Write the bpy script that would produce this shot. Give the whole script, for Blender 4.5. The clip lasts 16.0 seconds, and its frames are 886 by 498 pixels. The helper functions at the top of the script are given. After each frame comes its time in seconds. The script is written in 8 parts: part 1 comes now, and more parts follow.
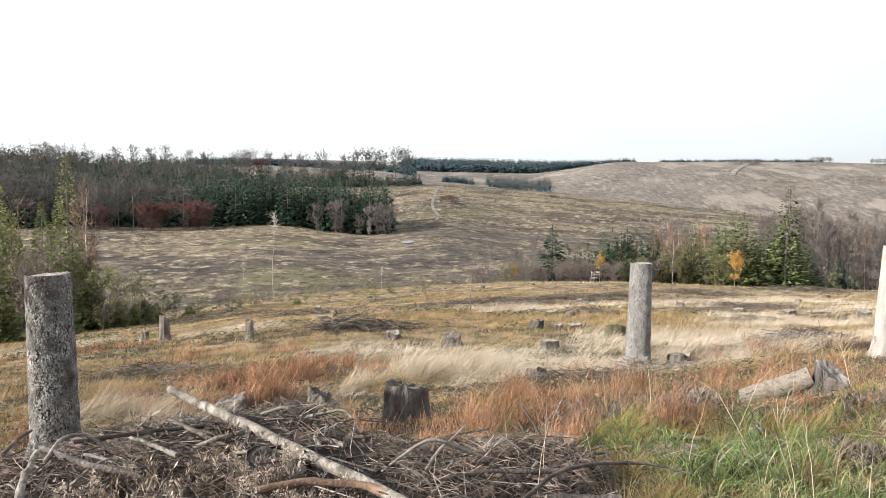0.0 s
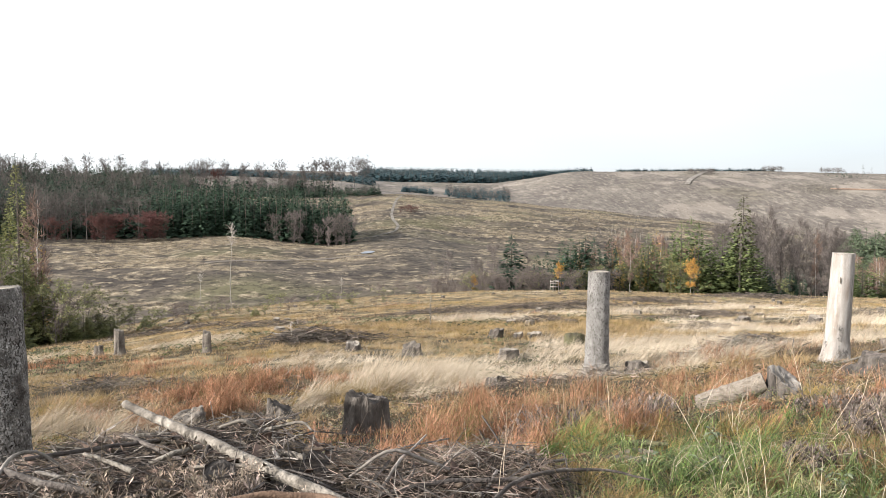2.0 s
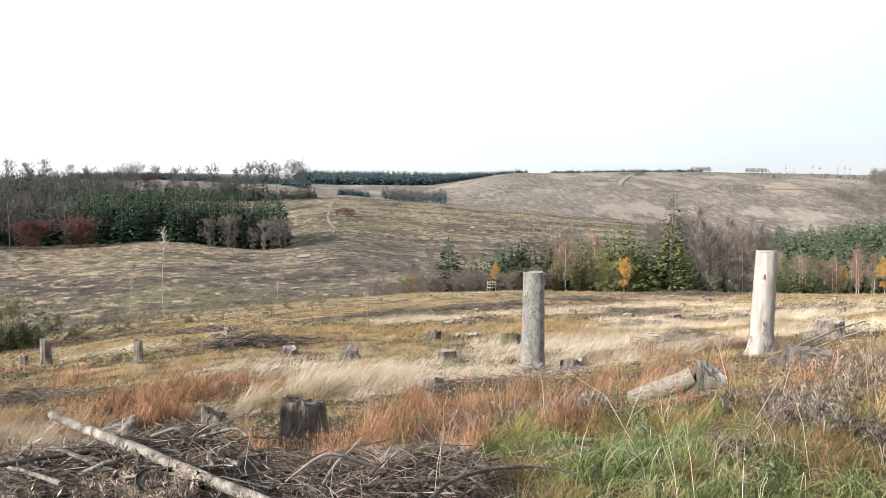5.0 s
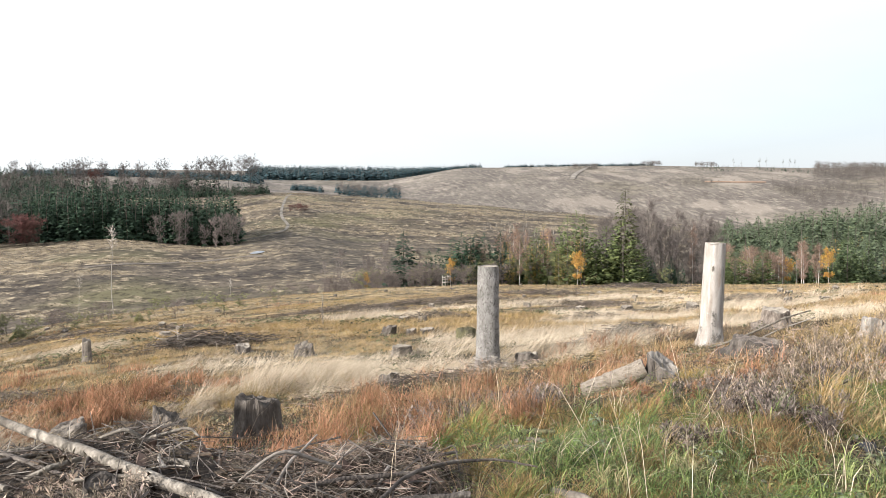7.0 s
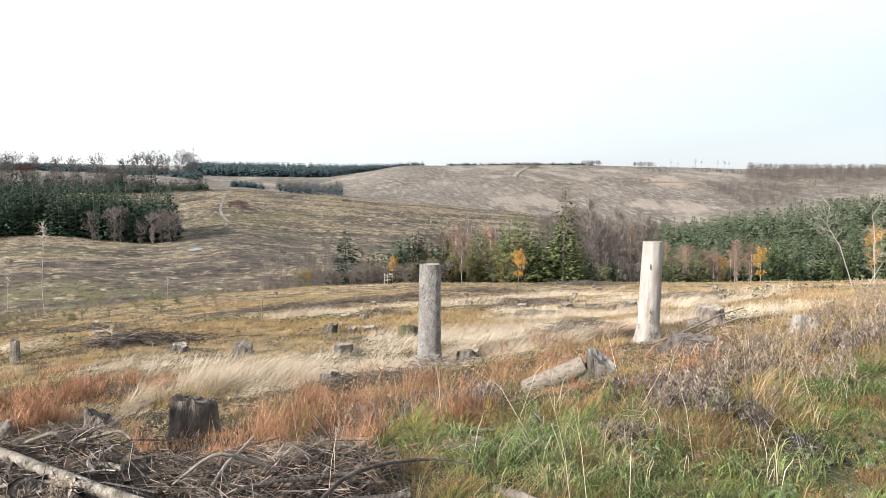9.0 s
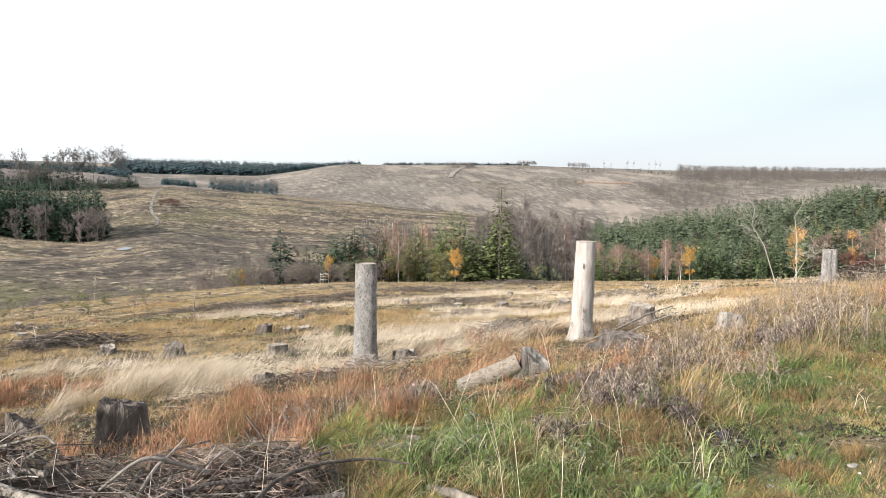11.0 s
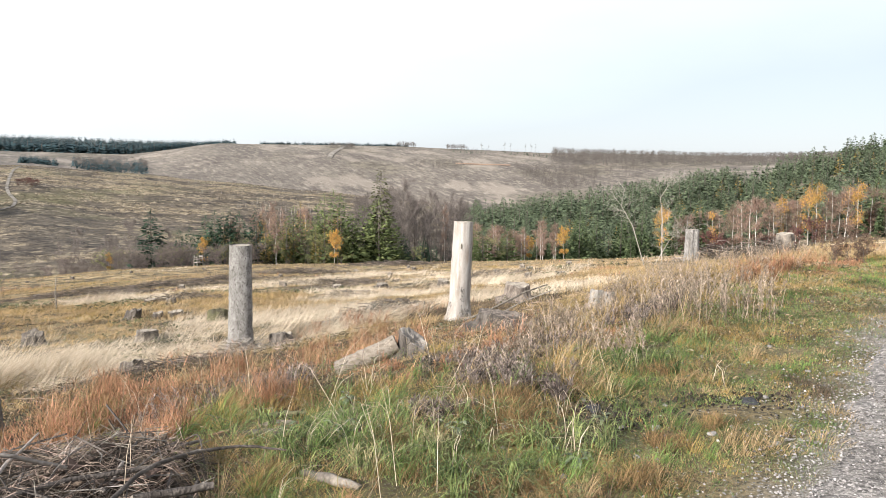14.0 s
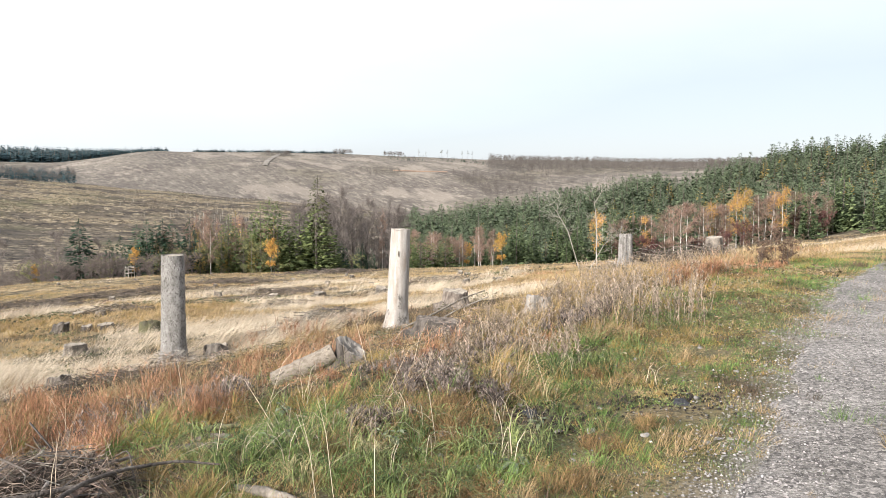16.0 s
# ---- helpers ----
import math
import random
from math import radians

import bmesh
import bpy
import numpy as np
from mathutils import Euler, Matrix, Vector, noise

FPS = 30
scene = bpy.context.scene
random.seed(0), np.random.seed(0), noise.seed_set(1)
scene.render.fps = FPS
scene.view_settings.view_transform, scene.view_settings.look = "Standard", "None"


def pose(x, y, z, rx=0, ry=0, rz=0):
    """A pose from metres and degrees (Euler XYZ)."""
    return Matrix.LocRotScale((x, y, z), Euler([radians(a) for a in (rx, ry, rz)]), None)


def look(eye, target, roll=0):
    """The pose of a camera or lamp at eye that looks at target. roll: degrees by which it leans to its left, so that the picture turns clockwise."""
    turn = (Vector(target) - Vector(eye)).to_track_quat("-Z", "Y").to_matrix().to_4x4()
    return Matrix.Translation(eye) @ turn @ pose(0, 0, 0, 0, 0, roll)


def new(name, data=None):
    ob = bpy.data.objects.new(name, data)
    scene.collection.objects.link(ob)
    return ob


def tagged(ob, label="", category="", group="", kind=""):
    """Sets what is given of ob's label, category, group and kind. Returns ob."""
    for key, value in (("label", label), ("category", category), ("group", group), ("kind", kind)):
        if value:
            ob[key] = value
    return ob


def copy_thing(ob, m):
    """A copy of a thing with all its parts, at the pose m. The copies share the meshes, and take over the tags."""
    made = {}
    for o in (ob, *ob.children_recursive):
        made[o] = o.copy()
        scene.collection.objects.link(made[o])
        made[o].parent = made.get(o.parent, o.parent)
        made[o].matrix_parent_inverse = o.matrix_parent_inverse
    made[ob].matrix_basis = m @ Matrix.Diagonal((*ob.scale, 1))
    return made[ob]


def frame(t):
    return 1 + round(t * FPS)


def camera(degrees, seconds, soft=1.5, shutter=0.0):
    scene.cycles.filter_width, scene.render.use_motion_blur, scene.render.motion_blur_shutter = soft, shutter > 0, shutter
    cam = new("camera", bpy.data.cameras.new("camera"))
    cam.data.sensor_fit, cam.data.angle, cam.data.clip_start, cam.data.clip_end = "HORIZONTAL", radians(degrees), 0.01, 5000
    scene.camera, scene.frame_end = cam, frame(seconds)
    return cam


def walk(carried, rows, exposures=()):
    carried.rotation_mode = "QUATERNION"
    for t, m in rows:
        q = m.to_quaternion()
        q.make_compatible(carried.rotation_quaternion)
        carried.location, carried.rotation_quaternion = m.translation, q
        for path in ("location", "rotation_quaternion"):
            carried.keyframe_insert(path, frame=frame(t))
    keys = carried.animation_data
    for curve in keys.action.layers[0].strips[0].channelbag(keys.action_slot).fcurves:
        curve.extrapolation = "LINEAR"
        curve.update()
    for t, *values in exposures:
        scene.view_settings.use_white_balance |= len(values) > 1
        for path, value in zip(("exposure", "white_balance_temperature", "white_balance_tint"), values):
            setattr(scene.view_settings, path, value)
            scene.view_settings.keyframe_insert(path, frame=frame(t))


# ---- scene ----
cam = camera(56.32, 16.0, soft=0.78)
EYE = 1.62
# seconds, x, y, z offset, yaw, pitch, roll
ROWS = [
    (0.0, 0.000, 0.000, 0.000, -0.00, -4.93, 0.00),
    (0.5, 0.001, -0.002, 0.000, -0.84, -4.86, 0.04),
    (1.0, 0.004, -0.006, 0.001, -1.46, -4.67, -0.05),
    (1.5, 0.005, -0.009, 0.001, -2.05, -4.45, -0.24),
    (2.0, 0.005, -0.014, 0.002, -2.79, -4.25, -0.18),
    (2.5, 0.007, -0.023, 0.003, -3.26, -4.17, -0.21),
    (3.0, 0.010, -0.032, 0.004, -3.97, -4.23, -0.33),
    (3.5, 0.013, -0.040, 0.005, -4.63, -4.10, -0.54),
    (4.0, 0.018, -0.047, 0.006, -5.39, -4.04, -0.60),
    (6.5, 0.026, -0.054, 0.006, -9.56, -4.39, -0.80),
    (7.0, 0.032, -0.052, 0.006, -10.27, -4.52, -0.92),
    (7.5, 0.036, -0.036, 0.005, -11.43, -4.77, -0.82),
    (8.0, 0.039, -0.021, 0.005, -12.50, -4.80, -0.82),
    (8.5, 0.042, -0.014, 0.004, -13.60, -4.70, -0.68),
    (9.0, 0.048, -0.018, 0.005, -14.27, -4.72, -0.42),
    (11.5, 0.060, -0.027, 0.005, -19.98, -4.75, 0.18),
    (12.0, 0.069, -0.024, 0.003, -21.19, -4.78, 0.43),
    (12.5, 0.077, -0.014, 0.000, -22.16, -5.09, 0.37),
    (13.0, 0.087, -0.003, -0.003, -23.18, -5.44, 0.31),
    (13.5, 0.099, 0.014, -0.007, -25.43, -5.83, 0.39),
    (14.0, 0.109, 0.026, -0.008, -27.01, -6.06, 0.45),
    (14.5, 0.118, 0.031, -0.008, -28.00, -6.13, 0.17),
    (15.0, 0.124, 0.030, -0.008, -28.88, -5.98, 0.09),
    (15.5, 0.127, 0.026, -0.006, -29.81, -5.76, 0.11),
    (16.0, 0.127, 0.021, -0.003, -31.30, -5.56, 0.18),
]


def rig(x, y, z, yaw, pitch, roll):
    return pose(x, y, EYE + z, 0, 0, yaw) @ pose(0, 0, 0, 90 + pitch) @ pose(0, 0, 0, 0, 0, roll)


walk(cam, [(row[0], rig(*row[1:])) for row in ROWS], [(0.0, 1.07), (16.0, 1.07)])

# ---- light ----
SUN_AZ, SUN_EL = -108.0, 24.0
world = bpy.data.worlds.new("sky")
scene.world = world
world.use_nodes = True
wn = world.node_tree
wn.nodes.clear()
sky = wn.nodes.new("ShaderNodeTexSky")
sky.sky_type, sky.sun_disc = "NISHITA", False
sky.sun_elevation, sky.sun_rotation = radians(SUN_EL), radians(SUN_AZ % 360)
sky.air_density, sky.dust_density, sky.ozone_density = 1.0, 0.6, 1.5
veil = wn.nodes.new("ShaderNodeMix")
veil.data_type = "RGBA"
# thin high cloud, denser overhead than along the horizon
wtc = wn.nodes.new("ShaderNodeTexCoord")
wsep = wn.nodes.new("ShaderNodeSeparateXYZ")
wn.links.new(wtc.outputs["Generated"], wsep.inputs[0])
wnoise = wn.nodes.new("ShaderNodeTexNoise")
wnoise.inputs["Scale"].default_value, wnoise.inputs["Detail"].default_value = 2.2, 5
wmap = wn.nodes.new("ShaderNodeMapping")
wmap.inputs["Scale"].default_value = (1, 1, 3.5)
wn.links.new(wtc.outputs["Generated"], wmap.inputs[0])
wn.links.new(wmap.outputs[0], wnoise.inputs["Vector"])
wadd = wn.nodes.new("ShaderNodeMath")
wadd.operation = "MULTIPLY_ADD"
wadd.inputs[1].default_value = 0.12
wn.links.new(wnoise.outputs["Fac"], wadd.inputs[0])
wn.links.new(wsep.outputs["Z"], wadd.inputs[2])
wramp = wn.nodes.new("ShaderNodeMapRange")
wramp.inputs[1].default_value, wramp.inputs[2].default_value, wramp.inputs[3].default_value, wramp.inputs[4].default_value = 0.05, 0.38, 0.86, 0.95
wn.links.new(wadd.outputs[0], wramp.inputs[0])
# the veil opens to clear blue towards the zenith
wtop = wn.nodes.new("ShaderNodeMapRange")
wtop.inputs[1].default_value, wtop.inputs[2].default_value, wtop.inputs[3].default_value, wtop.inputs[4].default_value = 0.42, 0.95, 1.0, 0.35
wn.links.new(wadd.outputs[0], wtop.inputs[0])
wmul = wn.nodes.new("ShaderNodeMath")
wmul.operation = "MULTIPLY"
wn.links.new(wramp.outputs[0], wmul.inputs[0])
wn.links.new(wtop.outputs[0], wmul.inputs[1])
wn.links.new(wmul.outputs[0], veil.inputs[0])
cloud = wn.nodes.new("ShaderNodeMix")
cloud.data_type = "RGBA"
cloud.inputs[6].default_value, cloud.inputs[7].default_value = (3.0, 3.28, 3.7, 1), (6.3, 6.45, 6.6, 1)
wlow = wn.nodes.new("ShaderNodeMapRange")
wlow.inputs[1].default_value, wlow.inputs[2].default_value = 0.06, 0.40
# the veil is brighter on the sun's side
wside = wn.nodes.new("ShaderNodeMath")
wside.operation = "MULTIPLY_ADD"
wside.inputs[1].default_value, wside.inputs[2].default_value = -0.22, 0.08
wn.links.new(wsep.outputs["X"], wside.inputs[0])
wsum = wn.nodes.new("ShaderNodeMath")
wsum.operation = "ADD"
wn.links.new(wadd.outputs[0], wsum.inputs[0])
wn.links.new(wside.outputs[0], wsum.inputs[1])
wn.links.new(wsum.outputs[0], wlow.inputs[0])
wn.links.new(wlow.outputs[0], cloud.inputs[0])
wn.links.new(cloud.outputs[2], veil.inputs[7])
back = wn.nodes.new("ShaderNodeBackground")
back.inputs[1].default_value = 0.12
wout = wn.nodes.new("ShaderNodeOutputWorld")
wn.links.new(sky.outputs[0], veil.inputs[6])
wn.links.new(veil.outputs[2], back.inputs[0])
wn.links.new(back.outputs[0], wout.inputs[0])

sun = new("sun", bpy.data.lights.new("sun", "SUN"))
sun.data.energy, sun.data.angle, sun.data.color = 5.0, radians(1.5), (1.0, 0.975, 0.93)
to_sun = Vector((math.sin(radians(SUN_AZ)) * math.cos(radians(SUN_EL)), math.cos(radians(SUN_AZ)) * math.cos(radians(SUN_EL)), math.sin(radians(SUN_EL))))
sun.matrix_world = look(to_sun * 50, (0, 0, 0))


# ---- materials ----
def material(name, dark, light, scale=3.0, fine=40.0, rough=0.9, bump=0.3, island=0.0, each=0.0, stretch=(1, 1, 1), third=None, third_scale=0.5, third_size=0.35, see=0.0):
    """Two-colour noise at two scales; island and each vary the value by loose piece and by object."""
    m = bpy.data.materials.new(name)
    m.use_nodes = True
    nt = m.node_tree
    bsdf = nt.nodes["Principled BSDF"]
    bsdf.inputs["Roughness"].default_value = rough
    bsdf.inputs["Specular IOR Level"].default_value = 0.25
    tc = nt.nodes.new("ShaderNodeTexCoord")
    mp = nt.nodes.new("ShaderNodeMapping")
    mp.inputs["Scale"].default_value = stretch
    nt.links.new(tc.outputs["Object"], mp.inputs[0])

    def noisy(sc, detail):
        n = nt.nodes.new("ShaderNodeTexNoise")
        n.inputs["Scale"].default_value, n.inputs["Detail"].default_value = sc, detail
        nt.links.new(mp.outputs[0], n.inputs["Vector"])
        return n.outputs["Fac"]

    def mixed(fac, a, b, kind="MIX"):
        x = nt.nodes.new("ShaderNodeMix")
        x.data_type, x.blend_type = "RGBA", kind
        for i, v in ((0, fac), (6, a), (7, b)):
            if isinstance(v, (int, float)):
                x.inputs[i].default_value = v
            elif isinstance(v, tuple):
                x.inputs[i].default_value = (*v, 1)
            else:
                nt.links.new(v, x.inputs[i])
        return x.outputs[2]

    def spread(src, lo, hi):
        r = nt.nodes.new("ShaderNodeMapRange")
        r.inputs[1].default_value, r.inputs[2].default_value = lo, hi
        nt.links.new(src, r.inputs[0])
        return r.outputs[0]

    big, small = noisy(scale, 6), noisy(fine, 3)
    colour = mixed(spread(big, 0.32, 0.68), dark, light)
    if third:
        colour = mixed(spread(noisy(third_scale, 4), 0.62 - third_size * 0.4, 0.72 - third_size * 0.2), colour, third)
    colour = mixed(0.55, colour, mixed(spread(small, 0.3, 0.7), (0.35, 0.35, 0.35), (1, 1, 1)), "MULTIPLY")
    for amount, node, out in ((island, "ShaderNodeNewGeometry", "Random Per Island"), (each, "ShaderNodeObjectInfo", "Random")):
        if amount:
            g = nt.nodes.new(node)
            r = nt.nodes.new("ShaderNodeMapRange")
            r.inputs[3].default_value, r.inputs[4].default_value = 1 - amount, 1 + amount
            nt.links.new(g.outputs[out], r.inputs[0])
            hs = nt.nodes.new("ShaderNodeHueSaturation")
            nt.links.new(r.outputs[0], hs.inputs["Value"])
            nt.links.new(colour, hs.inputs["Color"])
            hue = nt.nodes.new("ShaderNodeMapRange")
            hue.inputs[3].default_value, hue.inputs[4].default_value = 0.5 + amount * 0.03, 0.5 - amount * 0.03
            nt.links.new(g.outputs[out], hue.inputs[0])
            nt.links.new(hue.outputs[0], hs.inputs["Hue"])
            colour = hs.outputs[0]
    nt.links.new(colour, bsdf.inputs["Base Color"])
    if bump:
        b = nt.nodes.new("ShaderNodeBump")
        b.inputs["Strength"].default_value, b.inputs["Distance"].default_value = bump, 0.02
        nt.links.new(small, b.inputs["Height"])
        nt.links.new(b.outputs[0], bsdf.inputs["Normal"])
    if see:
        tr = nt.nodes.new("ShaderNodeBsdfTranslucent")
        nt.links.new(colour, tr.inputs[0])
        ms = nt.nodes.new("ShaderNodeMixShader")
        ms.inputs[0].default_value = see
        nt.links.new(bsdf.outputs[0], ms.inputs[1])
        nt.links.new(tr.outputs[0], ms.inputs[2])
        nt.links.new(ms.outputs[0], nt.nodes["Material Output"].inputs[0])
    return m


M_BARK = material("spruce_bark", (0.17, 0.155, 0.14), (0.38, 0.355, 0.33), 9, 90, 0.95, 1.0, stretch=(1, 1, 0.6), third=(0.10, 0.085, 0.075), third_scale=42, third_size=0.3)
M_BARE = material("barkless_wood", (0.34, 0.295, 0.26), (0.52, 0.475, 0.43), 3, 60, 0.85, 0.6, stretch=(5, 5, 0.6), third=(0.33, 0.27, 0.225), third_scale=2.2, third_size=0.2)
M_CUT = material("sawn_wood", (0.20, 0.17, 0.14), (0.42, 0.36, 0.29), 8, 60, 0.9, 0.4)
M_STUMP = material("old_stump", (0.04, 0.033, 0.028), (0.16, 0.135, 0.115), 9, 60, 0.95, 1.0, stretch=(1, 1, 0.3))
M_BRANCH = material("grey_branch", (0.10, 0.083, 0.068), (0.42, 0.37, 0.32), 4, 60, 0.9, 0.5, island=0.35, each=0.2)
M_TWIG = material("slash_twig", (0.05, 0.038, 0.030), (0.34, 0.265, 0.205), 3, 50, 0.95, 0.3, island=0.75)
M_NEEDLE = material("spruce_needles", (0.028, 0.054, 0.034), (0.062, 0.100, 0.058), 0.8, 6, 0.8, 0.0, island=0.4, each=0.25, see=0.2)
M_NEEDLE2 = material("young_spruce_needles", (0.064, 0.090, 0.052), (0.160, 0.192, 0.108), 0.8, 6, 0.8, 0.0, island=0.4, each=0.3, see=0.25)
M_LARCH = material("larch_needles", (0.25, 0.185, 0.058), (0.46, 0.325, 0.108), 1, 8, 0.8, 0.0, island=0.45, each=0.35, see=0.3)
M_YELLOW = material("yellow_leaves", (0.48, 0.25, 0.06), (0.72, 0.45, 0.11), 1, 8, 0.7, 0.0, island=0.4, each=0.25, see=0.35)
M_RUSTLEAF = material("rust_leaves", (0.100, 0.048, 0.042), (0.175, 0.084, 0.068), 1, 8, 0.8, 0.0, island=0.4, each=0.25, see=0.25)
M_WOOD = material("tree_trunk", (0.09, 0.075, 0.06), (0.20, 0.17, 0.14), 2, 20, 0.95, 0.3, each=0.3)
M_BIRCH = material("birch_bark", (0.30, 0.27, 0.24), (0.72, 0.68, 0.62), 2, 12, 0.8, 0.2, stretch=(1, 1, 3))
M_TWIGGY = material("bare_twigs", (0.082, 0.066, 0.061), (0.165, 0.135, 0.122), 1, 8, 0.95, 0.0, island=0.25, each=0.2)
M_DEAD = material("dead_wood", (0.30, 0.26, 0.22), (0.52, 0.47, 0.41), 2, 20, 0.9, 0.2, each=0.25)


# ---- terrain ----
def lattice(ix, iy, seed):
    v = np.sin(ix * 127.1 + iy * 311.7 + seed * 74.7) * 43758.5453
    return v - np.floor(v)


def value_noise(x, y, size, seed=0):
    x, y = np.asarray(x, float) / size, np.asarray(y, float) / size
    ix, iy = np.floor(x), np.floor(y)
    fx, fy = x - ix, y - iy
    fx, fy = fx * fx * (3 - 2 * fx), fy * fy * (3 - 2 * fy)
    a = lattice(ix, iy, seed) * (1 - fx) + lattice(ix + 1, iy, seed) * fx
    b = lattice(ix, iy + 1, seed) * (1 - fx) + lattice(ix + 1, iy + 1, seed) * fx
    return a * (1 - fy) + b * fy


def fractal(x, y, size, seed=0, octaves=4):
    return sum(value_noise(x, y, size / 2 ** k, seed + k) * 0.5 ** (k + 1) for k in range(octaves)) - 0.47


def smooth(a, b, v):
    u = np.clip((np.asarray(v, float) - a) / (b - a), 0, 1)
    return u * u * (3 - 2 * u)


# the forest road runs along 60 degrees east of the first view; s is the distance from its near edge into the clearing
ROAD_DIR = np.array([math.sin(radians(60)), math.cos(radians(60))])
ROAD_OFF = 0.57


def road_s(x, y):
    x, y = np.asarray(x, float), np.asarray(y, float)
    bend = np.clip(0.866 * x + 0.5 * y - 11, 0, 40)
    return -0.5 * x + 0.866 * y - ROAD_OFF + 0.015 * bend * bend


S_STOPS = [-30, -6, -2, 0, 2, 4, 6, 7.5, 9, 11, 16, 40]
S_RISE = [1.5, 0.15, 0.0, 0.0, -0.05, -0.38, -0.95, -1.22, -1.45, -1.85, -2.5, -5.0]
AZ = [-180, -90, -60, -30, -20, -12, -5, 0, 6, 12, 18, 24, 30, 38, 46, 55, 65, 90, 180]
# slope of sight in degrees at each distance, by bearing
RING = {
    16: [-5.8, -7, -10, -12.6, -12.6, -12.5, -12.4, -12.3, -12.2, -12.1, -11.9, -11.3, -10.4, -8.8, -7.3, -6.2, -5.5, -5.8, -5.8],
    30: [-3, -4, -8, -10.8, -10.4, -9.8, -9.6, -9.4, -9.2, -9.1, -9.0, -8.7, -8.0, -7.0, -6.1, -4.9, -3.4, -3, -3],
    60: [-1.5, -3, -8, -10.0, -9.5, -8.8, -8.4, -8.1, -7.9, -7.8, -7.8, -7.6, -7.2, -6.8, -6.2, -4.9, -3.1, -1.5, -1.5],
    100: [-1, -3, -7.5, -9.6, -9.0, -8.1, -7.7, -7.4, -7.2, -7.1, -7.1, -7.1, -6.9, -6.6, -6.0, -4.7, -3.2, -1, -1],
    170: [-0.6, -3, -7, -9.2, -9.2, -9.0, -9.0, -9.0, -8.8, -8.6, -8.4, -8.2, -8.0, -7.0, -5.4, -3.0, -1.5, -0.6, -0.6],
    360: [-0.3, -1, -2.5, -3.0, -3.3, -3.05, -3.7, -3.4, -4.1, -4.5, -4.9, -5.0, -4.6, -3.5, -2.1, 0.2, 1.0, -0.3, -0.3],
    600: [-0.2, -0.2, -0.3, -0.3, -0.4, -0.4, -0.4, -0.45, -0.92, -1.52, -2.08, -2.75, -3.4, -3.3, -1.7, 0.5, 1.2, -0.2, -0.2],
    850: [-0.1, 0, 1.0, 1.3, 0.7, 0.6, 0.3, -0.6, -1.5, -2.4, -3.2, -3.8, -3.8, -3.2, -1.8, 0.3, 1.2, -0.1, -0.1],
    1400: [0, 0.4, 0.8, 0.9, 0.9, 0.9, 0.6, 0.34, 0.22, 1.03, 1.02, 0.96, 0.75, 0.42, 0.25, 0.3, 1.0, 0, 0],
    2200: [0, 0.5, 0.6, 0.7, 0.8, 1.2, 1.1, 0.85, 0.75, 0.5, 0.5, 0.5, 0.5, 0.55, 0.45, 0.5, 0.6, 0, 0],
    4600: [0] * 19,
}
R_STOPS = np.array(sorted(RING), float)


def far_rise(x, y):
    x, y = np.atleast_1d(np.asarray(x, float)), np.atleast_1d(np.asarray(y, float))
    r, az = np.hypot(x, y), np.degrees(np.arctan2(x, y))
    k = np.clip(np.searchsorted(AZ, az, side="right") - 1, 0, len(AZ) - 2)
    a = np.array(AZ, float)
    u = (az - a[k]) / (a[k + 1] - a[k])
    u = u * 0.35 + 0.65 * u * u * (3 - 2 * u)
    z = np.stack([rr * np.tan(np.radians(np.array(RING[rr])[k] * (1 - u) + np.array(RING[rr])[k + 1] * u)) for rr in sorted(RING)], -1)
    lr = np.log(R_STOPS)
    d = np.diff(z, axis=-1) / np.diff(lr)
    m = np.zeros_like(z)
    same = d[:, 1:] * d[:, :-1] > 0
    m[:, 1:-1] = np.where(same, 2 * d[:, 1:] * d[:, :-1] / np.where(same, d[:, 1:] + d[:, :-1], 1), 0)
    m[:, 0], m[:, -1] = d[:, 0], d[:, -1]
    q = np.log(np.clip(r, 16, 4600))
    j = np.clip(np.searchsorted(lr, q, side="right") - 1, 0, len(lr) - 2)
    n = np.arange(len(q))
    h = (lr[j + 1] - lr[j])
    t = (q - lr[j]) / h
    t2, t3 = t * t, t * t * t
    return (z[n, j] * (2 * t3 - 3 * t2 + 1) + m[n, j] * h * (t3 - 2 * t2 + t) + z[n, j + 1] * (3 * t2 - 2 * t3) + m[n, j + 1] * h * (t3 - t2)) + EYE


def height(x, y):
    """The ground's height at x, y (arrays or numbers)."""
    x, y = np.atleast_1d(np.asarray(x, float)), np.atleast_1d(np.asarray(y, float))
    r, s = np.hypot(x, y), road_s(x, y)
    near = np.interp(s, S_STOPS, S_RISE)
    w = smooth(12, 26, r)
    z = near * (1 - w) + far_rise(x, y) * w
    rough = smooth(0.2, 2.5, np.abs(s + 1.2) - 1.0)
    z += rough * (fractal(x, y, 2.5, 3) * 0.16 + fractal(x, y, 0.6, 9, 2) * 0.06) * (1 - smooth(60, 120, r))
    z += fractal(x, y, 14, 5) * 0.7 * smooth(14, 40, r) * (1 - 0.6 * smooth(60, 100, r)) + fractal(x, y, 60, 7) * 1.6 * smooth(110, 260, r) + fractal(x, y, 9, 17) * 0.9 * smooth(110, 160, r) * (1 - smooth(500, 900, r))
    # shallow hollows round two of the tall stumps
    for cx, cy, deep in ((3.67, 15.35, 0.2), (7.07, 13.05, 0.1)):
        z -= deep * np.exp(-((x - cx) ** 2 + (y - cy) ** 2) / 4.0)
    return z


def ground_z(x, y):
    return float(height(x, y)[0])


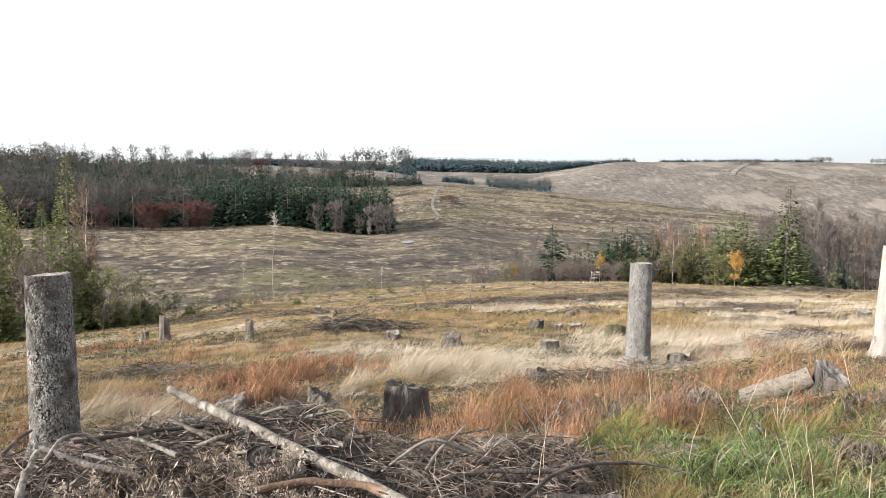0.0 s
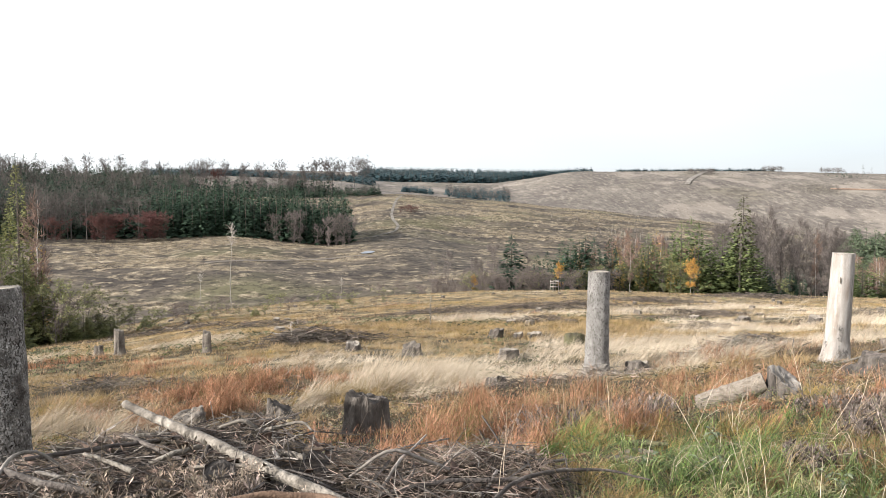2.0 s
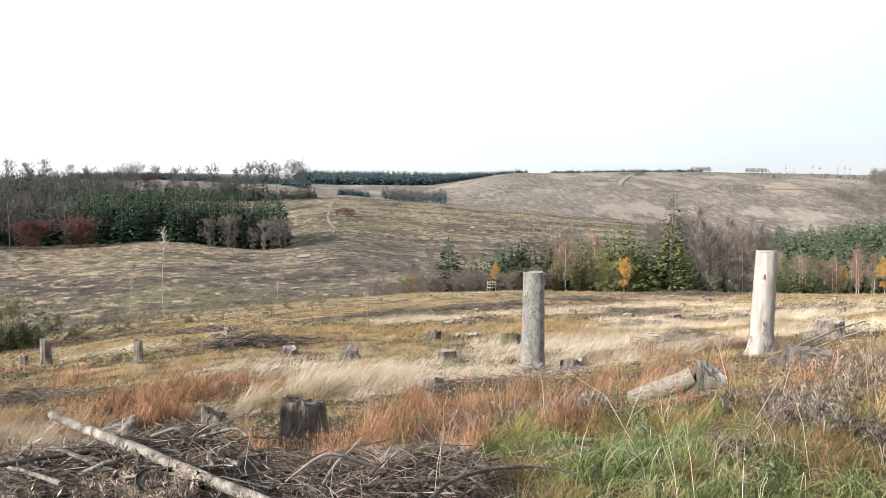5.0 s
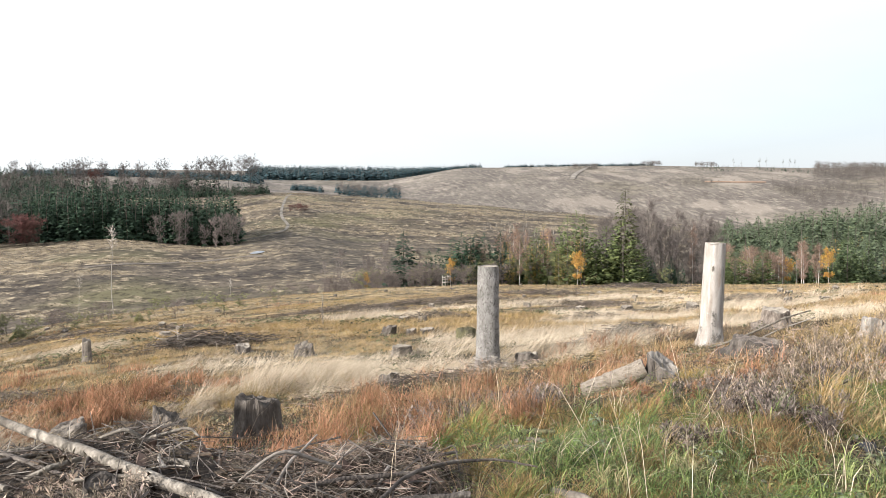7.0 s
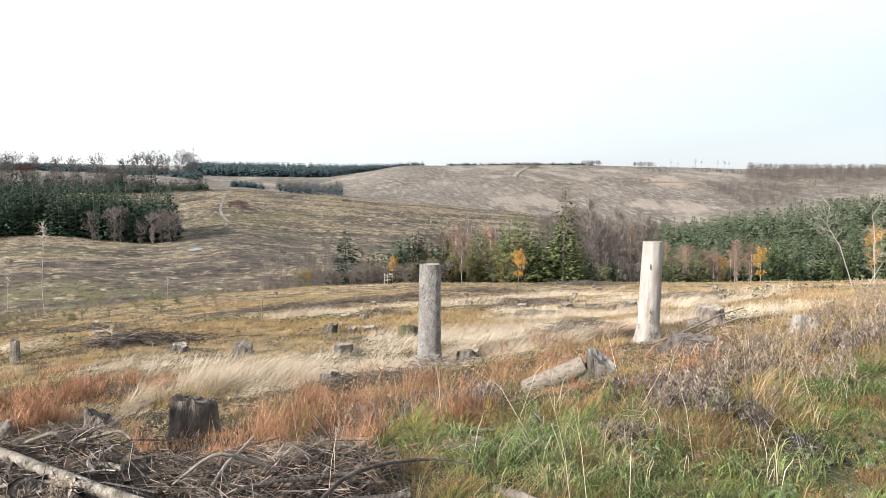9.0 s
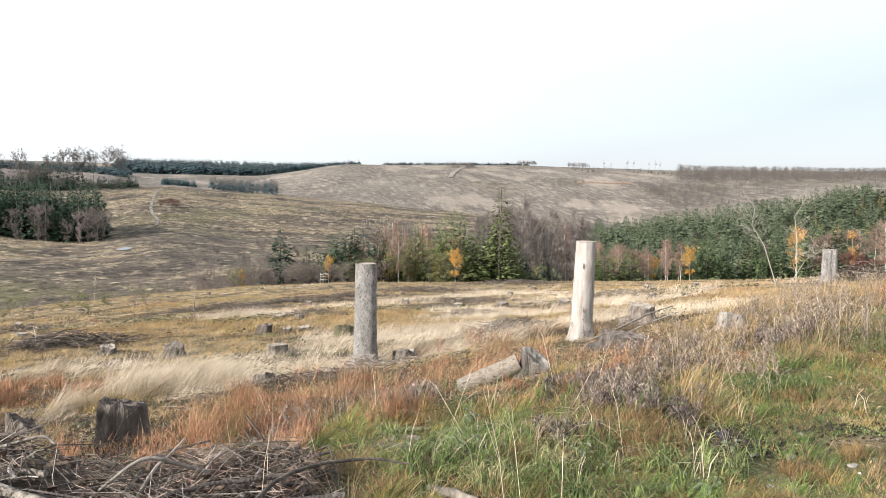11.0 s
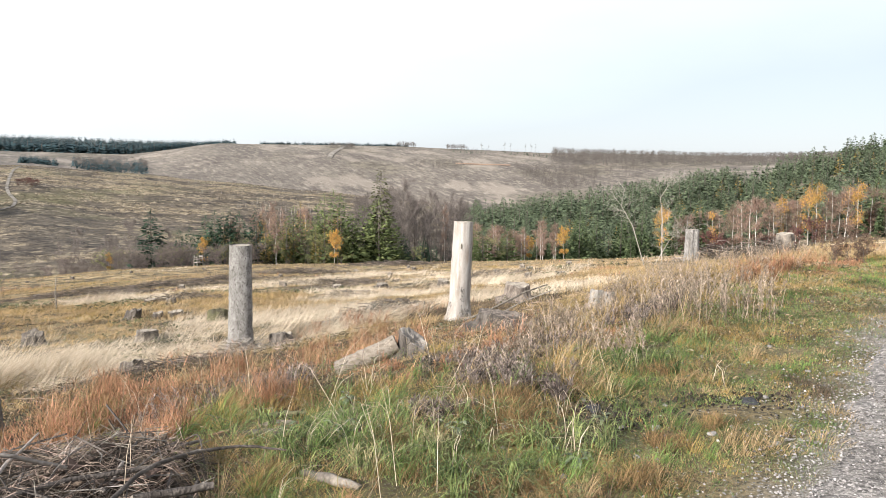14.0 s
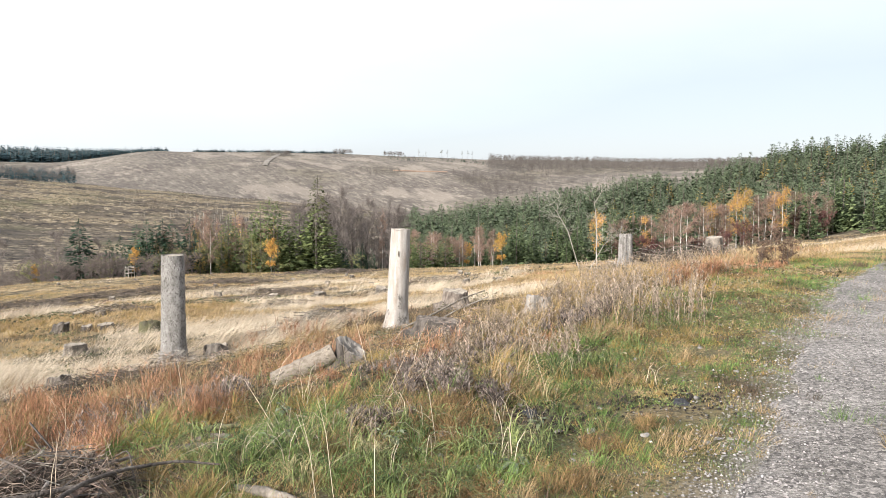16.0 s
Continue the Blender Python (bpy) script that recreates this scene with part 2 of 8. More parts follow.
# ---- mesh helpers ----
def raw_mesh(name, verts, faces, mat, smooth_shade=False):
    me = bpy.data.meshes.new(name)
    verts, faces = np.asarray(verts, np.float32), np.asarray(faces, np.int32)
    n, k = faces.shape
    me.vertices.add(len(verts))
    me.vertices.foreach_set("co", verts.ravel())
    me.loops.add(n * k)
    me.loops.foreach_set("vertex_index", faces.ravel())
    me.polygons.add(n)
    me.polygons.foreach_set("loop_start", np.arange(0, n * k, k, dtype=np.int32))
    me.polygons.foreach_set("loop_total", np.full(n, k, np.int32))
    me.polygons.foreach_set("use_smooth", np.full(n, smooth_shade, bool))
    me.update(calc_edges=True)
    me.validate()
    me.materials.append(mat)
    return me


def part(name, me, parent, label=""):
    ob = new(name, me)
    ob.parent = parent
    if label:
        ob["label"] = label
    return ob


def thing(name, x, y, z, label, category, group="", turn=0.0, size=1.0):
    ob = new(name)
    ob.empty_display_size = 0.2
    ob.matrix_basis = pose(x, y, z, 0, 0, turn) @ Matrix.Scale(size, 4)
    return tagged(ob, label, category, group)


class Bits:
    """Gathers triangles and tubes of one mesh."""

    def __init__(self):
        self.v, self.f, self.n = [], [], 0

    def add(self, v, f):
        self.v.append(np.asarray(v, float))
        self.f.append(np.asarray(f, int) + self.n)
        self.n += len(v)

    def tube(self, pts, radii, sides=5, cap=True, rough=0.0, rng=None):
        pts, radii = np.asarray(pts, float), np.asarray(radii, float)
        tang = np.gradient(pts, axis=0)
        tang /= np.linalg.norm(tang, axis=1, keepdims=True) + 1e-9
        ref = np.array([0, 0, 1.0]) if abs(tang[:, 2]).mean() < 0.8 else np.array([1.0, 0, 0])
        a = np.cross(tang, ref)
        a /= np.linalg.norm(a, axis=1, keepdims=True) + 1e-9
        b = np.cross(tang, a)
        ang = np.arange(sides) * 2 * np.pi / sides
        rad = radii[:, None] * (1 + (rng.uniform(-rough, rough, (len(pts), sides)) if rough else 0))
        v = pts[:, None] + (a[:, None] * np.cos(ang)[None, :, None] + b[:, None] * np.sin(ang)[None, :, None]) * rad[..., None]
        i, j = np.meshgrid(np.arange(len(pts) - 1), np.arange(sides), indexing="ij")
        p, q = i * sides + j, i * sides + (j + 1) % sides
        f = np.concatenate([np.stack([p, q, q + sides], -1).reshape(-1, 3), np.stack([p, q + sides, p + sides], -1).reshape(-1, 3)])
        v = v.reshape(-1, 3)
        if cap:
            v = np.concatenate([v, pts[:1], pts[-1:]])
            c0, c1, m = len(v) - 2, len(v) - 1, (len(pts) - 1) * sides
            k = np.arange(sides)
            f = np.concatenate([f, np.stack([np.full(sides, c0), (k + 1) % sides, k], -1), np.stack([np.full(sides, c1), m + k, m + (k + 1) % sides], -1)])
        self.add(v, f)

    def tris(self, p):
        """p: (n, 3, 3) corners of loose triangles."""
        p = np.asarray(p, float)
        self.add(p.reshape(-1, 3), np.arange(len(p) * 3).reshape(-1, 3))

    def mesh(self, name, mat, shade=False):
        return raw_mesh(name, np.concatenate(self.v), np.concatenate(self.f), mat, shade)


# ---- ground ----
def pale_slope(x, y):
    """Where tan grass has taken over on the felled slopes: long uneven rows along the contour."""
    r = np.hypot(x, y)
    row = fractal(x * 0.45 + y * 0.2, y * 1.1, 13, 203) + fractal(x, y, 55, 207) * 0.5 + fractal(x * 0.3, y * 1.5, 5, 209) * 0.35
    return smooth(0.0, 0.16, row + 0.02 * smooth(300, 420, r)) * smooth(100, 130, r)


def dark_valley(x, y):
    """Dark brash along the valley bottom and in two pockets farther up."""
    r, az = np.hypot(x, y), np.degrees(np.arctan2(x, y))
    low = smooth(-24, -10, az) * (1 - smooth(8, 16, az)) * (1 - smooth(165, 250, r + fractal(x, y, 40, 211) * 160))
    pocket = np.exp(-((az + 0.5) / 3.4) ** 2 - ((r - 372) / 22) ** 2) + 0.8 * np.exp(-((az - 3) / 5.5) ** 2 - ((r - 300) / 42) ** 2)
    return np.clip(low * 0.75 + pocket + fractal(x, y, 26, 213) * 0.6, 0, 1) * smooth(100, 130, r)


def build_ground():
    az = np.radians(np.concatenate([np.arange(-180, -42, 6), np.arange(-42, 76, 0.45), np.arange(76, 180, 6)]))
    r = np.concatenate([[0.25, 0.7, 1.2, 1.7], np.arange(2.2, 14, 0.17), np.geomspace(14, 120, 120), np.geomspace(121.5, 1000, 170), np.geomspace(1012, 4600, 45)])
    rr, aa = np.meshgrid(r, az, indexing="ij")
    x, y = (rr * np.sin(aa)).ravel(), (rr * np.cos(aa)).ravel()
    v = np.stack([x, y, height(x, y)], -1)
    n, m = len(r), len(az)
    i, j = np.meshgrid(np.arange(n - 1), np.arange(m), indexing="ij")
    p, q = i * m + j, i * m + (j + 1) % m
    f = np.stack([p, p + m, q + m, q], -1).reshape(-1, 4)
    me = raw_mesh("ground", v, f, M_GROUND, True)
    bm = bmesh.new()
    bm.from_mesh(me)
    bm.verts.ensure_lookup_table()
    bm.faces.new([bm.verts[k] for k in range(m)])
    bmesh.ops.recalc_face_normals(bm, faces=bm.faces)
    bm.normal_update()
    up = sum(fc.normal.z for fc in bm.faces)
    if up < 0:
        bmesh.ops.reverse_faces(bm, faces=bm.faces)
    bm.to_mesh(me)
    bm.free()
    c = np.array([vv.co for vv in me.vertices])
    rr, s = np.hypot(c[:, 0], c[:, 1]), road_s(c[:, 0], c[:, 1])
    masks = {
        "far": smooth(85, 135, rr),
        "hill": smooth(560, 700, rr),
        "verge": 1 - smooth(0.6, 4.0, s + fractal(c[:, 0], c[:, 1], 1.5, 21) * 2.5),
        "straw": smooth(13, 26, rr) * (1 - smooth(85, 135, rr)),
        "pale": pale_slope(c[:, 0], c[:, 1]),
        "valley_dark": dark_valley(c[:, 0], c[:, 1]),
        "gravelly": 1 - smooth(-0.35, 0.42, s + fractal(c[:, 0], c[:, 1], 0.9, 23) * 1.1),
    }
    for key, val in masks.items():
        at = me.attributes.new(key, "FLOAT", "POINT")
        at.data.foreach_set("value", val.astype(np.float32))
    return tagged(new("ground", me), "rough grassy clearing falling to wide brown felled valley slopes", "ground", kind="structure")


def ground_material():
    m = bpy.data.materials.new("ground_cover")
    m.use_nodes = True
    nt = m.node_tree
    bsdf = nt.nodes["Principled BSDF"]
    bsdf.inputs["Roughness"].default_value = 0.95
    bsdf.inputs["Specular IOR Level"].default_value = 0.15
    tc = nt.nodes.new("ShaderNodeTexCoord")

    def noise_node(scale, detail=5, stretch=(1, 1, 1), turn=0.0, ragged=0.5):
        mp = nt.nodes.new("ShaderNodeMapping")
        mp.inputs["Scale"].default_value = stretch
        mp.inputs["Rotation"].default_value = (0, 0, radians(turn))
        nt.links.new(tc.outputs["Object"], mp.inputs[0])
        n = nt.nodes.new("ShaderNodeTexNoise")
        n.inputs["Scale"].default_value, n.inputs["Detail"].default_value, n.inputs["Roughness"].default_value = scale, detail, ragged
        nt.links.new(mp.outputs[0], n.inputs["Vector"])
        return n.outputs["Fac"]

    def rng(src, lo, hi):
        r = nt.nodes.new("ShaderNodeMapRange")
        r.inputs[1].default_value, r.inputs[2].default_value = lo, hi
        nt.links.new(src, r.inputs[0])
        return r.outputs[0]

    def mixed(fac, a, b, kind="MIX"):
        x = nt.nodes.new("ShaderNodeMix")
        x.data_type, x.blend_type = "RGBA", kind
        for i, v in ((0, fac), (6, a), (7, b)):
            if isinstance(v, (int, float)):
                x.inputs[i].default_value = v
            elif isinstance(v, tuple):
                x.inputs[i].default_value = (*v, 1)
            else:
                nt.links.new(v, x.inputs[i])
        return x.outputs[2]

    def attr(name):
        a = nt.nodes.new("ShaderNodeAttribute")
        a.attribute_name = name
        return a.outputs["Fac"]

    # soil colour kept near black, standing in for shade between the tufts
    near = mixed(rng(noise_node(0.6), 0.35, 0.65), (0.020, 0.016, 0.011), (0.070, 0.053, 0.032))
    near = mixed(rng(noise_node(0.35), 0.52, 0.66), near, (0.034, 0.040, 0.015))
    near = mixed(rng(noise_node(7, 3), 0.3, 0.75), mixed(0.6, near, (0.4, 0.4, 0.4), "MULTIPLY"), near)
    verge = mixed(rng(noise_node(2.2), 0.42, 0.58), (0.075, 0.072, 0.026), (0.155, 0.118, 0.062))
    verge = mixed(rng(noise_node(30, 4), 0.34, 0.56), (0.044, 0.036, 0.022), verge)
    verge = mixed(rng(noise_node(70, 2), 0.62, 0.7), verge, (0.24, 0.215, 0.18))
    near = mixed(attr("verge"), near, verge)
    gravel = mixed(rng(noise_node(9, 5), 0.35, 0.65), (0.12, 0.098, 0.078), (0.215, 0.19, 0.165))
    gravel = mixed(rng(noise_node(85, 3), 0.48, 0.62), gravel, (0.33, 0.305, 0.28))
    gravel = mixed(rng(noise_node(60, 3), 0.30, 0.46), (0.05, 0.042, 0.034), gravel)
    straw = mixed(rng(noise_node(0.5, 7), 0.42, 0.58), (0.15, 0.112, 0.060), (0.33, 0.245, 0.138))
    straw = mixed(rng(noise_node(0.22, 6), 0.56, 0.64), straw, (0.105, 0.085, 0.034))
    straw = mixed(rng(noise_node(1.1, 8), 0.42, 0.54), (0.046, 0.037, 0.023), straw)
    near = mixed(attr("straw"), near, straw)
    near = mixed(attr("gravelly"), near, gravel)
    # felled slopes: brown brash with pale rows of grass
    far = mixed(rng(noise_node(0.07, 6), 0.40, 0.60), (0.048, 0.038, 0.030), (0.110, 0.088, 0.065))
    far = mixed(rng(noise_node(0.018, 4), 0.52, 0.64), far, (0.118, 0.104, 0.056))
    tan = mixed(rng(noise_node(0.5, 5), 0.38, 0.60), (0.20, 0.158, 0.105), (0.38, 0.305, 0.208))

    def times(a, b):
        x = nt.nodes.new("ShaderNodeMath")
        x.operation = "MULTIPLY"
        for i, v in ((0, a), (1, b)):
            nt.links.new(v, x.inputs[i])
        return x.outputs[0]

    far = mixed(rng(noise_node(0.2, 10, (1, 0.8, 1), 0, 0.7), 0.53, 0.62), far, tan)
    far = mixed(times(attr("pale"), rng(noise_node(0.26, 10, (1, 0.8, 1), 0, 0.72), 0.44, 0.56)), far, tan)
    far = mixed(times(attr("valley_dark"), rng(noise_node(0.10, 6), 0.34, 0.50)), far, mixed(rng(noise_node(0.5, 5), 0.4, 0.6), (0.036, 0.031, 0.026), (0.095, 0.078, 0.060)))
    far = mixed(rng(noise_node(0.34, 10, (1, 0.8, 1), 0, 0.72), 0.40, 0.52), mixed(0.9, far, (0.30, 0.28, 0.27), "MULTIPLY"), far)
    hill = mixed(rng(noise_node(0.012, 7), 0.4, 0.62), (0.116, 0.098, 0.084), (0.168, 0.144, 0.120))
    hill = mixed(rng(noise_node(0.14, 9, (1.1, 0.3, 1), 0, 0.68), 0.50, 0.64), hill, (0.245, 0.212, 0.172))
    hill = mixed(rng(noise_node(0.006, 4), 0.52, 0.62), hill, mixed(rng(noise_node(0.08, 6), 0.44, 0.56), (0.105, 0.09, 0.072), (0.17, 0.145, 0.112)))
    hill = mixed(rng(noise_node(0.2, 9, (1.0, 0.5, 1), 0, 0.7), 0.38, 0.54), mixed(0.7, hill, (0.52, 0.49, 0.48), "MULTIPLY"), hill)
    hill = mixed(rng(noise_node(0.02, 6, (1.0, 0.5, 1)), 0.54, 0.62), hill, mixed(0.5, hill, (0.30, 0.252, 0.205)))
    far = mixed(attr("hill"), far, hill)
    colour = mixed(attr("far"), near, far)
    nt.links.new(colour, bsdf.inputs["Base Color"])
    b = nt.nodes.new("ShaderNodeBump")
    b.inputs["Strength"].default_value, b.inputs["Distance"].default_value = 0.35, 0.02
    nt.links.new(noise_node(34, 6), b.inputs["Height"])
    nt.links.new(b.outputs[0], bsdf.inputs["Normal"])
    return m


M_GROUND = ground_material()
GROUND = build_ground()


M_LARCHRED = material("faded_leaves", (0.28, 0.175, 0.115), (0.44, 0.295, 0.195), 1, 8, 0.8, 0.0, island=0.4, each=0.3, see=0.25)


M_BIRCHTWIG = material("birch_twigs", (0.17, 0.115, 0.09), (0.31, 0.215, 0.165), 1, 8, 0.95, 0.0, island=0.3, each=0.25)
M_BEECHTWIG = material("beech_twigs", (0.085, 0.072, 0.066), (0.16, 0.135, 0.122), 1, 8, 0.95, 0.0, island=0.3, each=0.2)
M_BEECHBARK = material("beech_bark", (0.065, 0.057, 0.053), (0.125, 0.112, 0.105), 1, 8, 0.95, 0.0, each=0.2)
M_FARTWIG = material("forest_twigs", (0.085, 0.072, 0.064), (0.15, 0.128, 0.112), 0.1, 1, 0.95, 0.0, island=0.12)
M_FARSTEM = material("forest_stems", (0.09, 0.078, 0.070), (0.17, 0.150, 0.135), 0.2, 2, 0.95, 0.0)


# ---- tree kinds ----
def spray_conifer(h, w, count, seed, mat, base=0.03, power=0.75, lift=0.15, size=1.0, gap=0.12, stem=0.011, slim=0.5):
    """A conifer of many small needle sprays, each folded along its middle, thick outside and loose inside."""
    rng = np.random.default_rng(seed)
    trunk, crown = Bits(), Bits()
    trunk.tube([(0, 0, -0.5), (0, 0, h * 0.5), (0, 0, h * 0.97)], [h * stem, h * stem * 0.65, 0.01], 5 if count > 300 else 3, cap=False)
    t = 1 - rng.uniform(0.0, 1.0, count) ** 0.68
    ang = rng.uniform(0, 2 * np.pi, count)
    # uneven outline: whorls and gaps
    ph = rng.uniform(0, 6.28, 6)
    uneven = 1 + 0.16 * np.sin(3 * ang + ph[0] + 9 * t) + 0.14 * np.sin(2 * ang + ph[1] - 17 * t) + 0.12 * np.sin(46 * t + ph[2])
    reach = w * 0.5 * (1 - t) ** power * uneven + 0.006 * h
    u = rng.uniform(0.12, 1.0, count) ** 0.55
    z = h * (base + (1 - base) * t) + lift * reach * u * rng.uniform(0.2, 1.3, count) - 0.05 * h * (1 - t) * (1 - u)
    d = np.stack([np.cos(ang), np.sin(ang), rng.normal(lift, 0.22, count)], -1)
    root = np.stack([np.cos(ang) * reach * u * 0.72, np.sin(ang) * reach * u * 0.72, z], -1)
    long = size * (0.16 * w * (0.12 + 1.05 * (1 - t)) + 0.012 * h) * rng.uniform(0.6, 1.35, count)
    side = np.stack([-np.sin(ang), np.cos(ang), rng.normal(0, 0.35, count)], -1) * (long * slim * rng.uniform(0.7, 1.3, count))[:, None]
    mid = root + d * (long * 0.5)[:, None]
    sag = np.array([0, 0, 1.0]) * (long * rng.uniform(0.15, 0.5, count))[:, None]
    tip = root + d * (long * 1.15)[:, None] - sag * 0.4
    keep = rng.random(count) > gap * (0.5 + np.sin(5 * ang + ph[3]) * np.sin(14 * t + ph[4]))
    one = np.stack([root, mid + side - sag, tip], 1)[keep]
    two = np.stack([root, tip, mid - side - sag], 1)[keep]
    top = np.array([[(-0.02 * w, 0, h * 0.9), (0.02 * w, 0, h * 0.9), (0, 0, h)], [(0, -0.02 * w, h * 0.9), (0, 0.02 * w, h * 0.9), (0, 0, h)]])
    crown.tris(np.concatenate([one, two, top]))
    return trunk.mesh("trunk", M_WOOD), crown.mesh("crown", mat)


def branching(bits, rng, start, d, length, rad, depth, ends, spread=0.6, up=0.15, sides=3, kids=(3, 5)):
    n = 4 if depth > 1 else 3
    pts = [np.array(start, float)]
    d = np.array(d, float)
    for _ in range(n):
        d = d + rng.normal(0, 0.12, 3) + np.array([0, 0, up * 0.25])
        d /= np.linalg.norm(d)
        pts.append(pts[-1] + d * length / n)
    bits.tube(pts, np.linspace(rad, rad * 0.45, n + 1), sides, cap=False)
    if depth == 0:
        ends.append((pts[-1], d))
        return
    for _ in range(rng.integers(*kids)):
        u = rng.uniform(0.35, 1.0)
        p = pts[0] + (pts[-1] - pts[0]) * u if u > 0.99 else pts[min(int(u * n), n)]
        e = d + rng.normal(0, spread, 3) + np.array([0, 0, up])
        e /= np.linalg.norm(e)
        branching(bits, rng, p, e, length * rng.uniform(0.5, 0.75), rad * 0.5, depth - 1, ends, spread, up, 3, kids)


def broadleaf_meshes(h, w, seed, bark, leaf=None, leaves=0, clear=0.3, arms=16, twigs=260, twig_mat=None, leaf_size=0.16, stems=1, thick=0.012, fat=0.0032):
    """A tree with a straight tapered stem, limbs, fine twigs and perhaps leaves."""
    rng = np.random.default_rng(seed)
    trunk, limbs, foliage = Bits(), Bits(), Bits()
    spots = []
    for st in range(stems):
        lean = rng.normal(0, 0.03 + 0.05 * (stems > 1), 2)
        zz = np.linspace(-0.4, h, 8)
        bend = np.cumsum(rng.normal(0, 0.006 * h, (8, 2)), 0) + np.outer(zz, lean)
        spine = np.column_stack([bend - bend[0] + rng.normal(0, 0.25 * (stems > 1), 2), zz])
        trunk.tube(spine, np.linspace(h * thick, h * 0.0015, 8), 5, cap=False)
        for k in range(arms // stems):
            t = rng.uniform(clear, 0.98)
            p = np.array([np.interp(t * h, zz, spine[:, i]) for i in range(3)])
            ang = rng.uniform(0, 2 * np.pi)
            reach = 0.5 * w * np.sin(np.pi * min(max((t - clear * 0.7) / (1.08 - clear * 0.7), 0.05), 1)) ** 0.7 * rng.uniform(0.6, 1.15)
            d = np.array([np.cos(ang), np.sin(ang), rng.uniform(0.4, 1.2)])
            d /= np.linalg.norm(d)
            ends = []
            branching(limbs, rng, p, d, reach, h * 0.003 + 0.012, 1, ends, 0.55, 0.2, 3, (3, 5))
            spots += [e for e in ends] + [(p + d * reach * u, d) for u in (0.4, 0.7, 1.0)]
    tri = []
    for _ in range(twigs):
        p, d = spots[rng.integers(len(spots))]
        e = d * 0.5 + rng.normal(0, 0.6, 3) + np.array([0, 0, 0.25])
        e *= h * rng.uniform(0.05, 0.11) / np.linalg.norm(e)
        s = np.cross(e, rng.normal(size=3))
        s *= h * fat / (np.linalg.norm(s) + 1e-9)
        tri.append([p - s, p + s, p + e])
        q = p + e * rng.uniform(0.2, 0.6)
        e2 = e * 0.5 + rng.normal(0, 0.012 * h, 3)
        tri.append([q - s * 0.8, q + s * 0.8, q + e2])
    limbs.tris(tri)
    if leaf:
        out = []
        for _ in range(leaves):
            p, d = spots[rng.integers(len(spots))]
            c = p + rng.normal(0, 0.03 * h, 3)
            a, b = rng.normal(size=3), rng.normal(size=3)
            a *= leaf_size * rng.uniform(0.5, 1.2) / np.linalg.norm(a)
            b *= leaf_size * rng.uniform(0.4, 1.0) / np.linalg.norm(b)
            out.append([c - a, c + b, c + a])
        foliage.tris(out)
    return trunk.mesh("trunk", bark), limbs.mesh("crown", twig_mat or M_TWIGGY), foliage.mesh("leaves", leaf) if leaf else None


def far_bare_meshes(h, w, seed, count=105, fat=1.0):
    """A leafless tree for the distance: a stem and a haze of limbs and twigs."""
    rng = np.random.default_rng(seed)
    trunk, crown = Bits(), Bits()
    trunk.tube([(0, 0, -0.4), (0.05, 0, h * 0.5), (0, 0.08, h * 0.95)], [h * 0.012, h * 0.008, 0.02], 3, cap=False)
    tri = []
    for k in range(count):
        t = rng.uniform(0.34, 1.0)
        reach = 0.5 * w * np.sin(np.pi * min(0.12 + t * 0.84, 1)) ** 0.6
        p = np.array([0, 0, h * t * 0.92]) + rng.normal(0, 1, 3) * (reach * 0.5, reach * 0.5, 0.03 * h)
        e = np.array([p[0], p[1], 0]) / (reach + 0.1) * 0.8 + rng.normal(0, 0.35, 3) + np.array([0, 0, 0.6])
        e *= h * rng.uniform(0.08, 0.15) / (np.linalg.norm(e) + 1e-9)
        s = np.cross(e, rng.normal(size=3))
        s *= fat * h * rng.uniform(0.005, 0.011) / (np.linalg.norm(s) + 1e-9)
        tri.append([p - s, p + s, p + e])
    crown.tris(tri)
    return trunk.mesh("trunk", M_FARSTEM), crown.mesh("crown", M_FARTWIG)


PATTERNS = []


def make_tree(name, meshes, label, category="tree"):
    """A pattern tree that plant() copies; the patterns are taken out again at the end."""
    root = thing(name, 0, 0, -200, label, category)
    PATTERNS.append(root)
    for nm, me in zip(("trunk", "crown", "leaves"), meshes):
        if me:
            part(nm, me, root)
    return root


def plant(proto, x, y, size, turn, sink=0.05, group="", label="", wide=1.0):
    ob = copy_thing(proto, pose(x, y, ground_z(x, y) - sink, 0, 0, turn))
    ob.matrix_basis = pose(x, y, ground_z(x, y) - sink, 0, 0, turn) @ Matrix.Diagonal((size * wide, size * wide, size, 1))
    return tagged(ob, label, group=group)


def polar(az, r):
    return r * math.sin(radians(az)), r * math.cos(radians(az))


